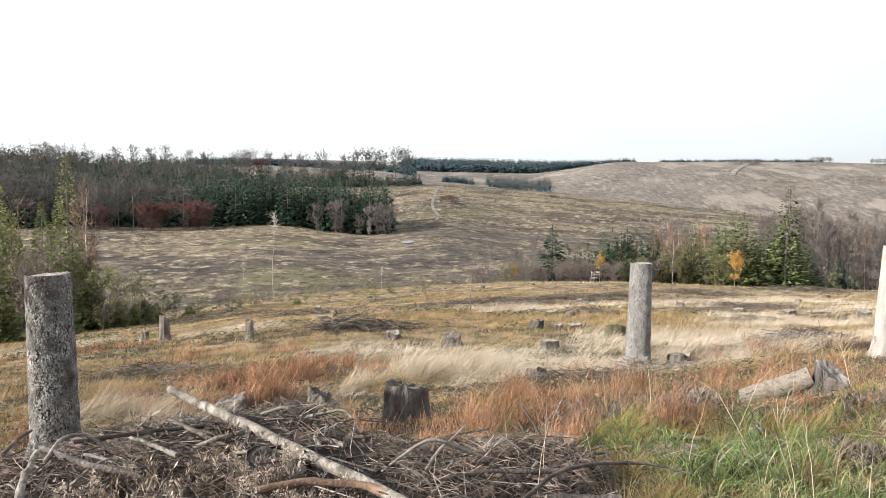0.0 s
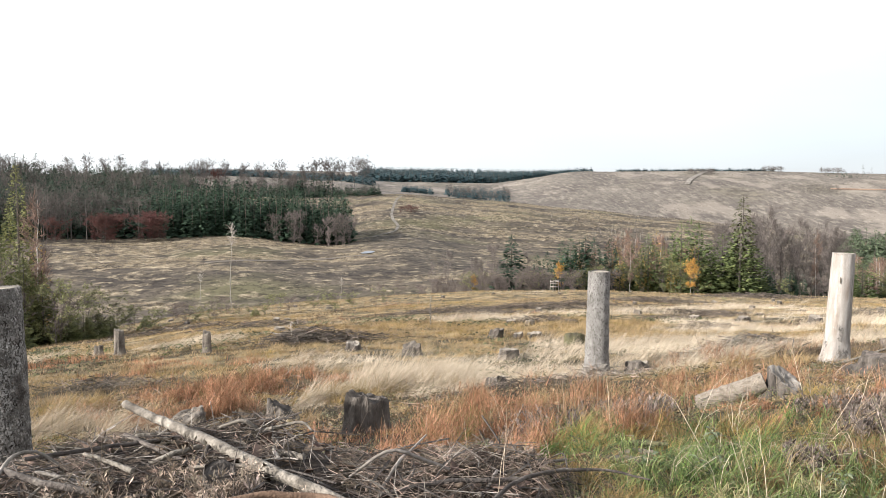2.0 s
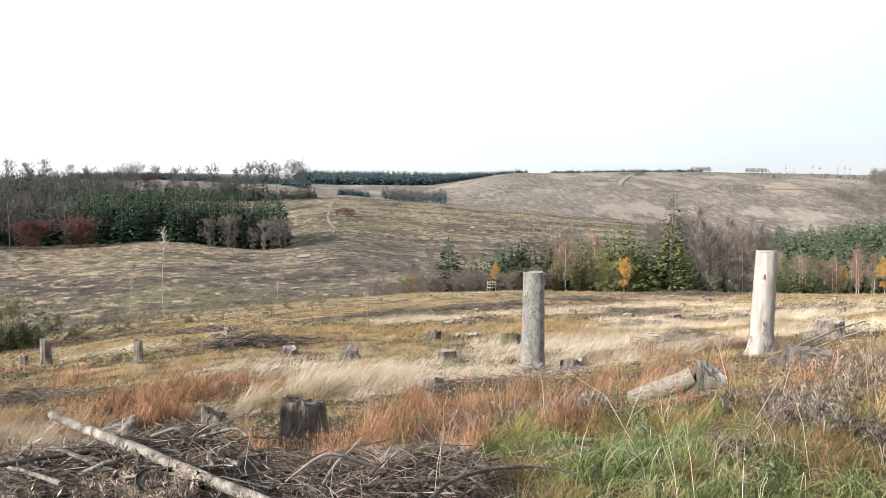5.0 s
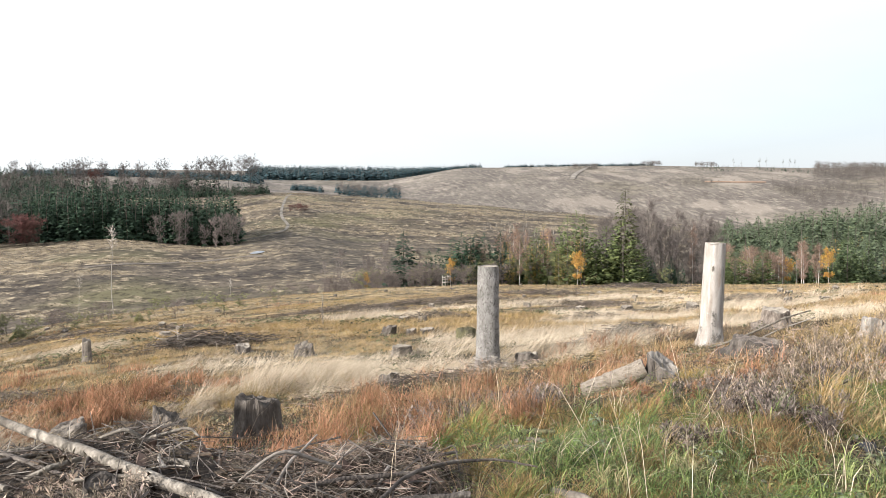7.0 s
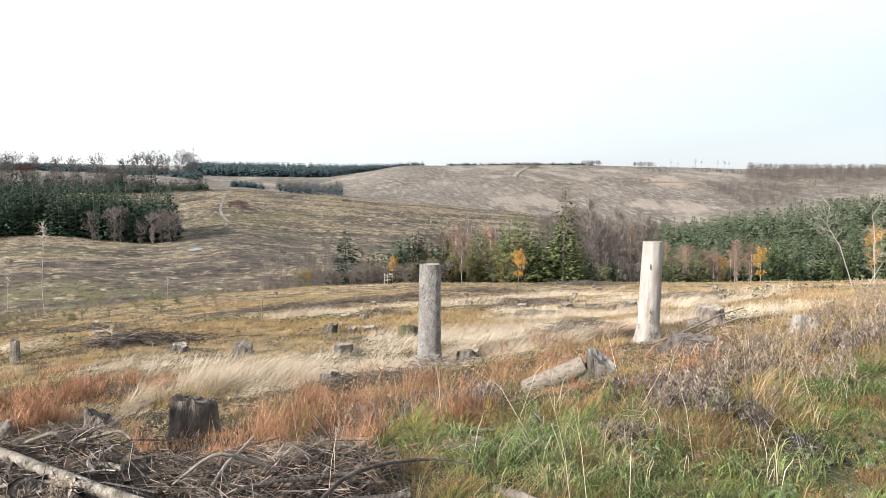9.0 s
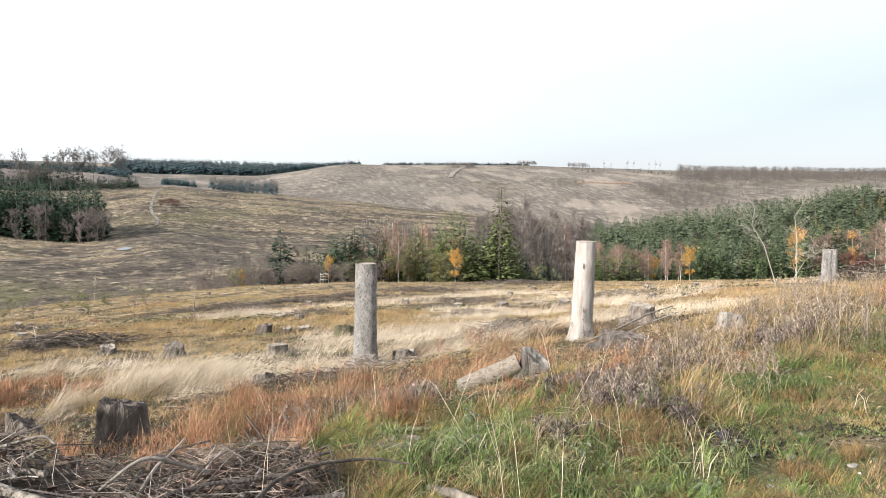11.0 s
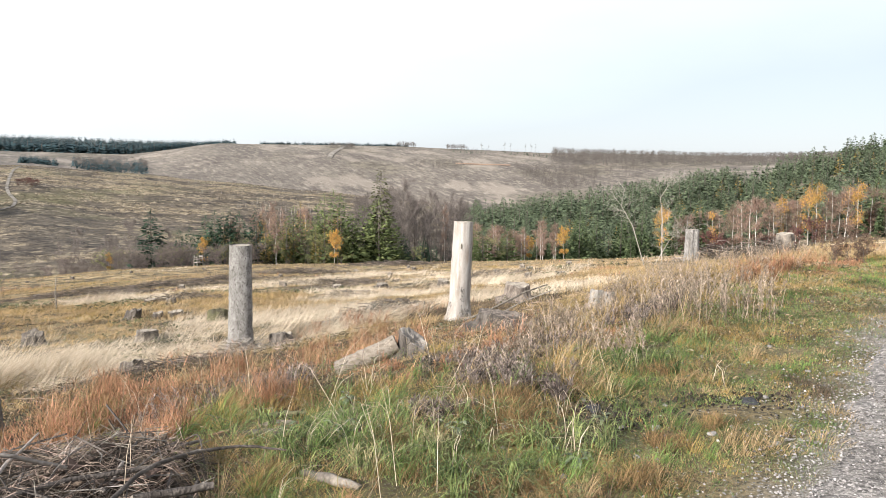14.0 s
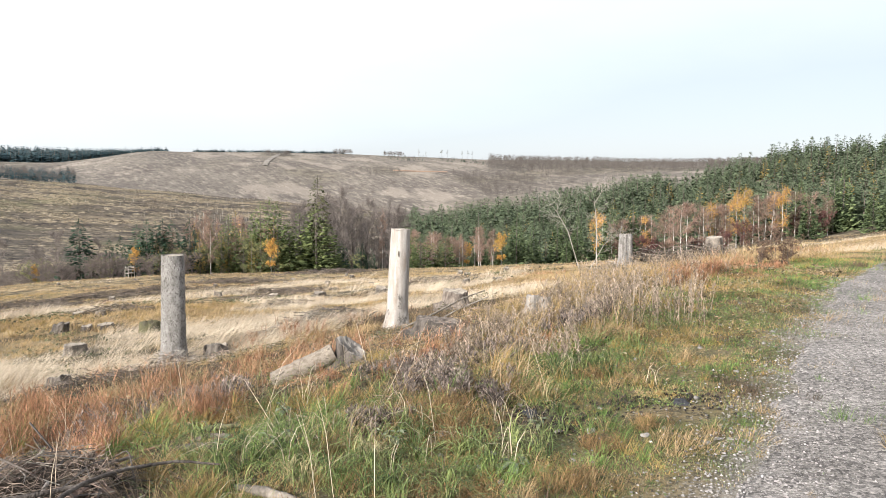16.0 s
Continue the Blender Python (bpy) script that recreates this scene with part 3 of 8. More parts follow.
def merged_stuff(name, meshes, places, label, category, mats):
    """Joins scaled copies of small meshes into one object of stuff. places: (index, x, y, z, size, wide, turn)."""
    vs, fs, ms, n = [], [], [], 0
    cache = []
    for group in meshes:
        got = []
        for me in group:
            co = np.zeros(len(me.vertices) * 3, np.float32)
            me.vertices.foreach_get("co", co)
            fa = np.zeros(len(me.loops), np.int32)
            me.loops.foreach_get("vertex_index", fa)
            got.append((co.reshape(-1, 3), fa.reshape(-1, 3), mats.index(me.materials[0])))
        cache.append(got)
    for k, x, y, z, size, wide, turn in places:
        c, s = math.cos(turn), math.sin(turn)
        for co, fa, mi in cache[k]:
            w = co * (size * wide, size * wide, size)
            vs.append(np.column_stack([w[:, 0] * c - w[:, 1] * s + x, w[:, 0] * s + w[:, 1] * c + y, w[:, 2] + z]))
            fs.append(fa + n)
            ms.append(np.full(len(fa), mi, np.int32))
            n += len(co)
    me = raw_mesh(name, np.concatenate(vs), np.concatenate(fs), mats[0])
    for mt in mats[1:]:
        me.materials.append(mt)
    me.polygons.foreach_set("material_index", np.concatenate(ms))
    return tagged(new(name, me), label, category, kind="stuff")


def scatter(rng, count, az0, az1, r0, r1, kinds, size, wide=(0.85, 1.2), keep=None, sink=0.3):
    """Random places over a stretch of the land."""
    az = rng.uniform(az0, az1, count)
    r = np.sqrt(rng.uniform(r0 ** 2, r1 ** 2, count))
    if keep is not None:
        ok = keep(az, r, rng)
        az, r = az[ok], r[ok]
    x, y = r * np.sin(np.radians(az)), r * np.cos(np.radians(az))
    z = height(x, y) - sink
    n = len(az)
    return list(zip(rng.choice(kinds, n), x, y, z, rng.uniform(*size, n), rng.uniform(*wide, n), rng.uniform(0, 6.28, n)))


RNG = np.random.default_rng(5)
M_YOUNGER = material("yellow_green_needles", (0.066, 0.092, 0.036), (0.172, 0.205, 0.078), 0.8, 6, 0.8, 0.0, island=0.45, each=0.3, see=0.22)
M_OLDER = material("thin_olive_needles", (0.058, 0.062, 0.032), (0.15, 0.145, 0.072), 0.8, 6, 0.8, 0.0, island=0.4, each=0.2, see=0.2)
M_SAPLING = material("fresh_green_needles", (0.062, 0.092, 0.040), (0.165, 0.205, 0.092), 0.8, 6, 0.8, 0.0, island=0.45, each=0.3, see=0.22)
# spruce of several shapes, each 10 m tall before scaling
SPRUCE = [make_tree("spruce_tree", spray_conifer(10, 4.4, 620, 11 + k, M_NEEDLE, lift=-0.12 + 0.08 * k, size=0.75), "dark green spruce with dense drooping branches") for k in range(3)]
BLOCK = [make_tree("spruce_tree", spray_conifer(10, 4.6, 330, 15 + k, M_NEEDLE, lift=-0.1, size=0.95, power=0.85), "dark green spruce of the dense block") for k in range(3)]
YOUNG = [make_tree("young_spruce", spray_conifer(10, 5.2, 760, 31 + k, M_SAPLING, lift=0.12, size=0.68, power=0.92), "bright green young spruce at the clearing's edge") for k in range(3)]
EDGEFIR = [make_tree("young_spruce", spray_conifer(10, 5.4, 820, 35 + k, M_YOUNGER, lift=0.25, size=0.62, power=0.55, gap=0.3, slim=0.42), "yellow-green young spruce at the clearing's edge") for k in range(3)]
BARE = [make_tree("bare_tree", broadleaf_meshes(10, 4.6, 61 + k, M_WOOD, arms=14, twigs=620, clear=0.2), "leafless grey-brown deciduous tree") for k in range(3)]
BIRCH_Y = [make_tree("yellow_birch", broadleaf_meshes(10, 3.0, 71 + k, M_BIRCH, M_YELLOW, 1500, 0.22, 14, 260, leaf_size=0.15, thick=0.008, twig_mat=M_BIRCHTWIG, fat=0.002), "white-stemmed birch with yellow autumn leaves") for k in range(2)]
BIRCH_R = [make_tree("rusty_birch", broadleaf_meshes(10, 3.0, 76 + k, M_BIRCH, M_LARCHRED, 520, 0.2, 16, 900, leaf_size=0.12, thick=0.0085, twig_mat=M_BIRCHTWIG, fat=0.002), "white-stemmed birch with sparse rust-brown leaves") for k in range(2)]
BIRCH_B = [make_tree("bare_birch", broadleaf_meshes(10, 2.6, 86, M_BIRCH, arms=14, twigs=700, clear=0.25, twig_mat=M_BIRCHTWIG, thick=0.0075, fat=0.002), "white-stemmed birch without leaves")]
LARCH = [make_tree("larch_tree", spray_conifer(10, 2.8, 420, 81 + k, M_LARCH, base=0.12, lift=0.25, size=0.62, power=0.55, gap=0.5, slim=0.35), "slender larch in yellow-brown autumn needles") for k in range(2)]
M_FRINGE = material("olive_needles", (0.11, 0.122, 0.050), (0.29, 0.29, 0.115), 0.6, 6, 0.8, 0.0, island=0.45, each=0.3, see=0.2)
BUSH = [make_tree("green_bush", broadleaf_meshes(3, 4.5, 96 + k, M_TWIGGY, M_FRINGE, 2200, 0.03, 12, 200, stems=5, thick=0.005, leaf_size=0.07), "low spreading dark green bush in the grass", "shrub") for k in range(2)]
BEECH = [make_tree("bare_beech", broadleaf_meshes(10, 7.5, 161 + k, M_BEECHBARK, arms=24, twigs=1500, clear=0.48, fat=0.0026, twig_mat=M_BEECHTWIG), "old bare beech standing on the ridge") for k in range(3)]
NEARFIR = [make_tree("fringe_spruce", spray_conifer(10, 5.2, 3600, 41 + k, M_FRINGE, lift=0.15, size=0.42, power=0.72, gap=0.25, slim=0.36), "olive-green spruce at the clearing's end") for k in range(2)]
YBUSH = make_tree("yellow_birch", broadleaf_meshes(4, 3.0, 79, M_BIRCH, M_YELLOW, 2400, 0.27, 14, 120, leaf_size=0.11, thick=0.008, twig_mat=M_BIRCHTWIG, fat=0.003), "small bright yellow birch bush at the clearing's edge")
M_PALETWIG = material("pale_twigs", (0.14, 0.115, 0.105), (0.27, 0.225, 0.20), 1, 8, 0.95, 0.0, island=0.3, each=0.2)
PALEBARE = [make_tree("bare_tree", broadleaf_meshes(10, 7.0, 66 + k, M_PALETWIG, arms=24, twigs=1700, clear=0.06, twig_mat=M_PALETWIG, fat=0.0028, stems=3, thick=0.006), "pale grey leafless tree before dark spruces") for k in range(2)]
M_SHRUBTWIG = material("shrub_twigs", (0.12, 0.095, 0.085), (0.23, 0.185, 0.16), 1, 8, 0.95, 0.0, island=0.3, each=0.2)
SHRUB = [make_tree("bare_shrub", broadleaf_meshes(4, 4.5, 91 + k, M_TWIGGY, arms=15, twigs=700, clear=0.05, stems=5, thick=0.006, fat=0.0042, twig_mat=M_SHRUBTWIG), "leafless brown-grey shrub with many thin stems", "shrub") for k in range(2)]
RED_SHRUB = make_tree("red_shrub", broadleaf_meshes(4, 5.0, 95, M_TWIGGY, M_RUSTLEAF, 2600, 0.05, 20, 520, stems=5, thick=0.005, leaf_size=0.11, fat=0.004, twig_mat=M_RUSTLEAF), "rounded russet shrub at the forest's foot", "shrub")
DEADTREE = [make_tree("dead_tree", broadleaf_meshes(10, 0.35, 101 + k, M_DEAD, arms=10, twigs=90, clear=0.78, twig_mat=M_DEAD, thick=0.006, fat=0.002), "tall thin dead standing tree without bark") for k in range(2)]

# ---- opposite slope: the dark spruce block and what stands before it ----
for row, (r0, count) in enumerate(((350, 25), (358, 25), (366, 25), (375, 24), (384, 24))):
    for k in range(count):
        az = -16.2 + 12.7 * (k + RNG.uniform(-0.3, 0.3)) / count
        x, y = polar(az, r0 + RNG.uniform(-4, 4) + 10 * max(0, -az - 10) / 6)
        plant(BLOCK[RNG.integers(3)], x, y, RNG.uniform(1.85, 2.4) - 0.35 * (row == 0), RNG.uniform(0, 360), 0.3, "spruces of the dark block", wide=RNG.uniform(0.9, 1.15))
for az, r, s in ((-7.4, 342, 1.05), (-7.0, 344, 1.1), (-5.1, 341, 0.95), (-4.6, 343, 1.05), (-4.1, 341, 1.0), (-3.7, 345, 0.9), (-8.7, 343, 0.9), (-5.8, 343, 0.7)):
    x, y = polar(az, r)
    plant(PALEBARE[RNG.integers(2)], x, y, s * 1.15, RNG.uniform(0, 360), 0.3, "bare trees before the spruce block")
for az in (-20.0, -19.5, -19.0, -19.3, -17.0, -16.5, -16.1, -16.6, -22.4):
    x, y = polar(az, 350 + RNG.uniform(-5, 3))
    plant(RED_SHRUB, x, y, RNG.uniform(1.7, 2.5), RNG.uniform(0, 360), 0.3, "russet shrubs along the forest", wide=1.2)

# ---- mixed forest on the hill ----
# the blue of distant haze is put into this needle colour
M_HAZEWOOD = material("haze_tinted_conifers", (0.030, 0.062, 0.072), (0.066, 0.112, 0.122), 0.05, 0.5, 0.9, 0.0, island=0.3)
FAR_MATS = [M_WOOD, M_NEEDLE, M_FARTWIG, M_FARSTEM, M_RUSTLEAF, M_HAZEWOOD]
FARFIR = [spray_conifer(10, 5.6, 42, 231 + k, M_HAZEWOOD, lift=-0.1, size=1.7, power=0.8, slim=0.7) for k in range(3)]
LOW_SPRUCE = [spray_conifer(10, 4.8, 120, 201 + k, M_NEEDLE, lift=-0.1, size=1.3, power=0.85, slim=0.6) for k in range(3)]
LOW_BARE = [far_bare_meshes(10, 6.6, 211 + k, 330, 0.36) for k in range(3)]
FAR_BARE = [far_bare_meshes(10, 6.0, 221 + k, 130, 0.62) for k in range(3)]
LOW = LOW_SPRUCE + LOW_BARE
rng = np.random.default_rng(8)
hill = scatter(rng, 150, -36, -15.6, 358, 420, [3, 4, 5, 3, 4, 5, 0, 1], (1.5, 2.15), (1.0, 1.5))
hill += scatter(rng, 380, -36, -15.0, 372, 480, [0, 1, 2, 0, 1, 2, 0, 1, 2, 3, 4], (1.4, 2.0))
hill += scatter(rng, 520, -36, -13.8, 480, 640, [0, 1, 2, 0, 1, 2, 3, 4, 5], (1.5, 2.0))
hill += scatter(rng, 260, -16, -1.6, 560, 606, [0, 1, 2, 0, 1, 2, 3, 4], (0.45, 0.85), (1.1, 1.6))
hill += scatter(rng, 95, -14, -4.9, 585, 612, [3, 4, 5, 0], (1.0, 1.6))
hill += scatter(rng, 260, -36, -17, 700, 860, [0, 1, 2, 0, 1, 2, 3, 4, 5], (1.1, 1.5))
hill += scatter(rng, 60, -36, -22.5, 560, 700, [3, 4, 5, 0], (2.0, 2.5))
merged_stuff("mixed_forest", LOW, hill, "mixed forest of dark spruce and bare beech on the hill", "forest", FAR_MATS)
for px in (-25.4, -24.9, -21.4, -20.4, -19.3, -18.4, -16.9, -15.85, -14.3, -13.7, -13.0, -11.9, -10.6, -9.5, -8.25, -6.65, -5.8, -5.35, -4.78, -4.12, -3.26, -2.74):
    x, y = polar(px, 606 + RNG.uniform(-14, 14) + 150 * (px < -16.5))
    plant(BEECH[RNG.integers(3)], x, y, RNG.uniform(1.75, 2.2) * (0.9 if px < -16.5 else 1), RNG.uniform(0, 360), 0.4, "beeches along the skyline", wide=RNG.uniform(0.75, 1.0))
for az, r in ((-0.1, 452), (0.25, 456), (0.6, 452), (0.45, 462), (0.9, 457)):
    x, y = polar(az, r)
    plant(RED_SHRUB, x, y, 0.7, RNG.uniform(0, 360), 0.2, "russet shrubs on the felled slope", "low russet shrub beside the winding track", 1.6)
x, y = polar(-12.4, 612)
rusty = plant(RED_SHRUB, x, y, 3.6, 0, 0.3, "", "russet beech still in leaf at the hedge")

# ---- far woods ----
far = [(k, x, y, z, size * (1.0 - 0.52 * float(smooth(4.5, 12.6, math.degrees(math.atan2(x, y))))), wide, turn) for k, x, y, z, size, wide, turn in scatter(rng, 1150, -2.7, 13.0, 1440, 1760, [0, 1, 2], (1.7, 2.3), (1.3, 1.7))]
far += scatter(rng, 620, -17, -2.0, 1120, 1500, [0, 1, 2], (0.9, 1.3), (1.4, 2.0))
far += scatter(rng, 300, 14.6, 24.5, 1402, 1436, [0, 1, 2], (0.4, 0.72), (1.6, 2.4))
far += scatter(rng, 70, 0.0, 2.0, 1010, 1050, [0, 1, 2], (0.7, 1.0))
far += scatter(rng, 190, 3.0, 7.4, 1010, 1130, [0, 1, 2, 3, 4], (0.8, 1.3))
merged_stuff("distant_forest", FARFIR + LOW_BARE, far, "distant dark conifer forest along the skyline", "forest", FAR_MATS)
brown = scatter(rng, 1500, 34.4, 58, 1200, 1360, [3, 4, 5], (1.15, 1.45), (1.0, 1.4))
brown += scatter(rng, 170, 27.5, 35, 1270, 1340, [3, 4, 5, 0], (0.3, 0.6))
brown += scatter(rng, 420, 31.8, 37.5, 1010, 1150, [3, 4, 5], (0.7, 1.15), keep=lambda a, r, g: a > 31.5 + (1150 - r) * 0.018)
brown += scatter(rng, 130, 37, 47, 990, 1050, [3, 4, 5, 0], (0.5, 0.9))
brown += scatter(rng, 18, 38, 41, 1080, 1120, [3], (1.7, 2.2))
brown += scatter(rng, 90, 19.2, 20.9, 1275, 1310, [3, 4, 5], (0.5, 0.9))
brown += scatter(rng, 70, 23.8, 25.1, 1350, 1385, [3, 4, 5], (0.6, 0.95))
brown += scatter(rng, 70, 27.2, 28.6, 1340, 1375, [3, 4, 5], (0.6, 0.95))
brown += scatter(rng, 110, 24.6, 28.4, 1120, 1180, [3, 4, 5], (0.3, 0.7))
merged_stuff("leafless_forest", LOW_SPRUCE + FAR_BARE, brown, "distant leafless brown woodland on the plateau", "forest", FAR_MATS)
LONE = [make_tree("lone_pine", spray_conifer(10, 2.2, 70, 151 + k, M_OLDER, base=0.55, lift=0.1, size=1.1, power=0.4, gap=0.4), "spindly conifer with a bare stem on the far ridge") for k in range(2)]
for az, s in ((29.6, 2.1), (30.1, 1.5), (31.2, 2.4), (31.6, 2.2), (32.6, 2.0), (33.0, 2.3), (33.3, 2.0)):
    x, y = polar(az, 1400)
    plant(LONE[RNG.integers(2)], x, y, s * 0.72, RNG.uniform(0, 360), 0.4, "lone trees on the far ridge")

# ---- strip of trees beyond the field ----
M_ALDERTWIG = material("alder_twigs", (0.125, 0.103, 0.092), (0.235, 0.197, 0.175), 1, 8, 0.95, 0.0, island=0.3, each=0.2)
TALLFIR = [make_tree("tall_spruce", spray_conifer(10, 2.9, 620, 57, M_OLDER, base=0.3, lift=-0.25, size=0.8, power=0.5, gap=0.35, slim=0.42), "tall narrow spruce standing over the thicket")]
ALDER = [make_tree("bare_alder", broadleaf_meshes(10, 4.2, 171 + k, M_WOOD, arms=18, twigs=900, clear=0.22, twig_mat=M_ALDERTWIG, fat=0.0017, thick=0.0085), "tall bare alder with a thin twiggy crown") for k in range(2)]
STRIP = [
    # kind, bearing, distance, size, width
    (SPRUCE, 7.55, 107, 0.82, 1.5), (SPRUCE, 9.3, 110, 0.6, 1.0), (SPRUCE, 10.0, 112, 0.66, 1.0), (SPRUCE, 8.4, 118, 0.5, 1), (SPRUCE, 11.0, 106, 0.70, 1.3), (SPRUCE, 11.6, 105, 0.74, 1.3),
    (SPRUCE, 12.2, 105, 0.70, 1.3), (SPRUCE, 12.6, 106, 0.76, 1.3), (SPRUCE, 13.2, 105, 0.72, 1.3), (SPRUCE, 14.3, 105, 0.74, 1.2), (SPRUCE, 15.6, 112, 0.7, 1),
    (EDGEFIR, 16.9, 110, 0.66, 0.9), (EDGEFIR, 18.9, 107, 0.92, 0.95), (EDGEFIR, 20.0, 105, 0.9, 0.95), (EDGEFIR, 19.5, 109, 1.0, 0.95), (EDGEFIR, 20.8, 105, 0.62, 1.1), (EDGEFIR, 18.4, 110, 0.7, 0.9), (EDGEFIR, 15.0, 108, 0.5, 1.0),
    (EDGEFIR, 21.5, 107, 0.78, 1.15), (EDGEFIR, 22.6, 105, 0.84, 1.1), (TALLFIR, 22.75, 105, 1.27, 1.0), (EDGEFIR, 23.5, 106, 0.62, 1.2), (SPRUCE, 22.0, 106, 0.55, 1.1), (SPRUCE, 24.3, 108, 0.45, 1.1), (SPRUCE, 21.9, 110, 0.6, 1.1), (SPRUCE, 25.4, 114, 0.42, 1.1), (SPRUCE, 26.4, 115, 0.42, 1.1), (EDGEFIR, 28.9, 106, 0.56, 1.0), (EDGEFIR, 17.7, 112, 0.66, 0.9),
    (EDGEFIR, 29.8, 104, 0.46, 1.2), (EDGEFIR, 31.5, 106, 0.46, 1.2),
    (BUSH, 5.4, 103, 0.72, 1.2), (BUSH, 4.8, 104, 0.66, 1.3), (BUSH, 11.6, 102, 0.6, 1.3), (BUSH, 12.3, 103, 0.7, 1.3), (BUSH, 14.0, 103, 0.85, 1.2), (BUSH, 15.3, 103, 0.9, 1.2),
    (BUSH, 17.9, 102, 1.0, 1.1), (BUSH, 18.8, 101, 0.9, 1.3), (BUSH, 20.0, 101, 0.95, 1.3), (BUSH, 16.3, 103, 0.9, 1.2), (BUSH, 13.1, 103, 0.8, 1.2), (BUSH, 8.6, 104, 0.7, 1.3), (BUSH, 25.5, 104, 0.6, 1.3), (BUSH, 30.6, 102, 0.8, 1.2), (BUSH, 9.2, 103, 0.7, 1.2),
]
for kinds, az, r, s, w in STRIP:
    x, y = polar(az, r - 2.5 if kinds is EDGEFIR else r)
    plant(kinds[RNG.integers(len(kinds))], x, y, s, RNG.uniform(0, 360), 0.2, "trees beyond the clearing", wide=w * (1.25 if kinds is EDGEFIR else 1.1))
for k in range(76):
    # young larch and birch thicket
    az = 10.6 + 9.6 * (k + RNG.random()) / 76
    x, y = polar(az, RNG.uniform(104, 122))
    kinds = (BIRCH_R, LARCH, LARCH, BIRCH_B, EDGEFIR)[k % 5]
    plant(kinds[RNG.integers(len(kinds))], x, y, RNG.uniform(0.55, 0.9) * (0.72 if az < 14.2 else 1.0), RNG.uniform(0, 360), 0.2, "thicket of larch and birch", wide=RNG.uniform(0.8, 1.1))
for k in range(9):
    # larches and birches along the front of the thicket
    x, y = polar(14.4 + 6.0 * (k + RNG.random()) / 9, RNG.uniform(101, 104.5))
    kinds = (LARCH, BIRCH_R, LARCH)[k % 3]
    plant(kinds[RNG.integers(len(kinds))], x, y, RNG.uniform(0.45, 0.8), RNG.uniform(0, 360), 0.2, "thicket of larch and birch", wide=RNG.uniform(0.8, 1.1))
for k in range(44):
    # grove of bare alders
    az = 20.9 + 7.7 * (k + RNG.random()) / 44
    x, y = polar(az, RNG.uniform(110, 136))
    plant(ALDER[RNG.integers(2)], x, y, RNG.uniform(0.9, 1.18) * (0.85 if az > 27.4 or az < 21.5 else 1), RNG.uniform(0, 360), 0.2, "grove of bare alders", wide=RNG.uniform(0.7, 0.95))
for k in range(16):
    az = RNG.uniform(22.5, 28)
    x, y = polar(az, RNG.uniform(114, 128))
    plant(SPRUCE[RNG.integers(3)], x, y, RNG.uniform(0.35, 0.6), RNG.uniform(0, 360), 0.2, "dark young spruces under the alders", wide=1.05)
for az, r in ((27.2, 112),):
    x, y = polar(az, r)
    plant(BIRCH_B[0], x, y, 0.85, RNG.uniform(0, 360), 0.2, "grove of bare alders", "white-stemmed birch among the bare alders", 0.7)
for az, r, s in ((19.55, 98, 0.40), (10.9, 104, 0.36), (35.4, 104, 0.42), (4.9, 104, 0.24), (33.0, 106, 0.34)):
    x, y = polar(az, r)
    plant(YBUSH, x, y, s * 2.2, RNG.uniform(0, 360), 0.2, wide=0.8)
for k in range(30):
    # low twiggy shrubs along the edge of the field
    x, y = polar(RNG.uniform(5.6, 14.5), RNG.uniform(99.5, 102.5))
    plant(SHRUB[RNG.integers(2)], x, y, RNG.uniform(0.38, 0.62), RNG.uniform(0, 360), 0.2, "bare shrubs beyond the clearing", wide=RNG.uniform(1.0, 1.4))
for k in range(17):
    # thin bare trees down in the valley
    x, y = polar(RNG.uniform(0.2, 9.4), RNG.uniform(106, 124))
    plant(ALDER[RNG.integers(2)], x, y, RNG.uniform(0.42, 0.78), RNG.uniform(0, 360), 0.2, "thin bare trees in the valley", "thin bare tree at the valley's edge", RNG.uniform(0.5, 0.8))
for k in range(130):
    az = RNG.uniform(-3, 30) if k < 60 else RNG.uniform(2.0, 12)
    x, y = polar(az, RNG.uniform(103, 112) if az < 11 else RNG.uniform(110, 130))
    plant(SHRUB[RNG.integers(2)], x, y, RNG.uniform(0.5, 1.0) * (0.55 if az < 10 else 0.8), RNG.uniform(0, 360), 0.2, "bare shrubs beyond the clearing")

# ---- plantation on the rising slope ----
LOWY = [spray_conifer(10, 5.2, 210, 301 + k, M_NEEDLE2, lift=0.12, size=1.1, power=0.95, slim=0.5) for k in range(5)] + [spray_conifer(10, 4.0, 150, 321, M_LARCH, lift=0.2, size=1.0, power=0.7, gap=0.4)]
pl = scatter(rng, 210, 29, 64, 122, 150, [0, 1, 2, 0, 1, 2, 3, 4, 0, 1, 5], (0.5, 0.8), (1.1, 1.45))
pl += scatter(rng, 640, 28.5, 66, 145, 330, [0, 1, 2, 0, 1, 2, 0, 1, 2, 3, 4, 0, 1, 5], (0.5, 0.92), (1.1, 1.5))
pl += scatter(rng, 230, 28.5, 46, 270, 400, [0, 1, 2, 3, 4], (1.0, 1.35), (1.1, 1.5))
pl += scatter(rng, 260, 44, 70, 330, 430, [0, 1, 2, 3, 4], (0.8, 1.25), (1.1, 1.5))
merged_stuff("spruce_plantation", LOWY, pl, "dense green young spruce plantation on the hillside", "forest", [M_WOOD, M_NEEDLE2, M_LARCH])
for k in range(46):
    az = 32.5 + 13 * RNG.random()
    x, y = polar(az, RNG.uniform(108, 126))
    plant(YOUNG[RNG.integers(3)], x, y, RNG.uniform(0.4, 0.8), RNG.uniform(0, 360), 0.2, "young spruces before the plantation")
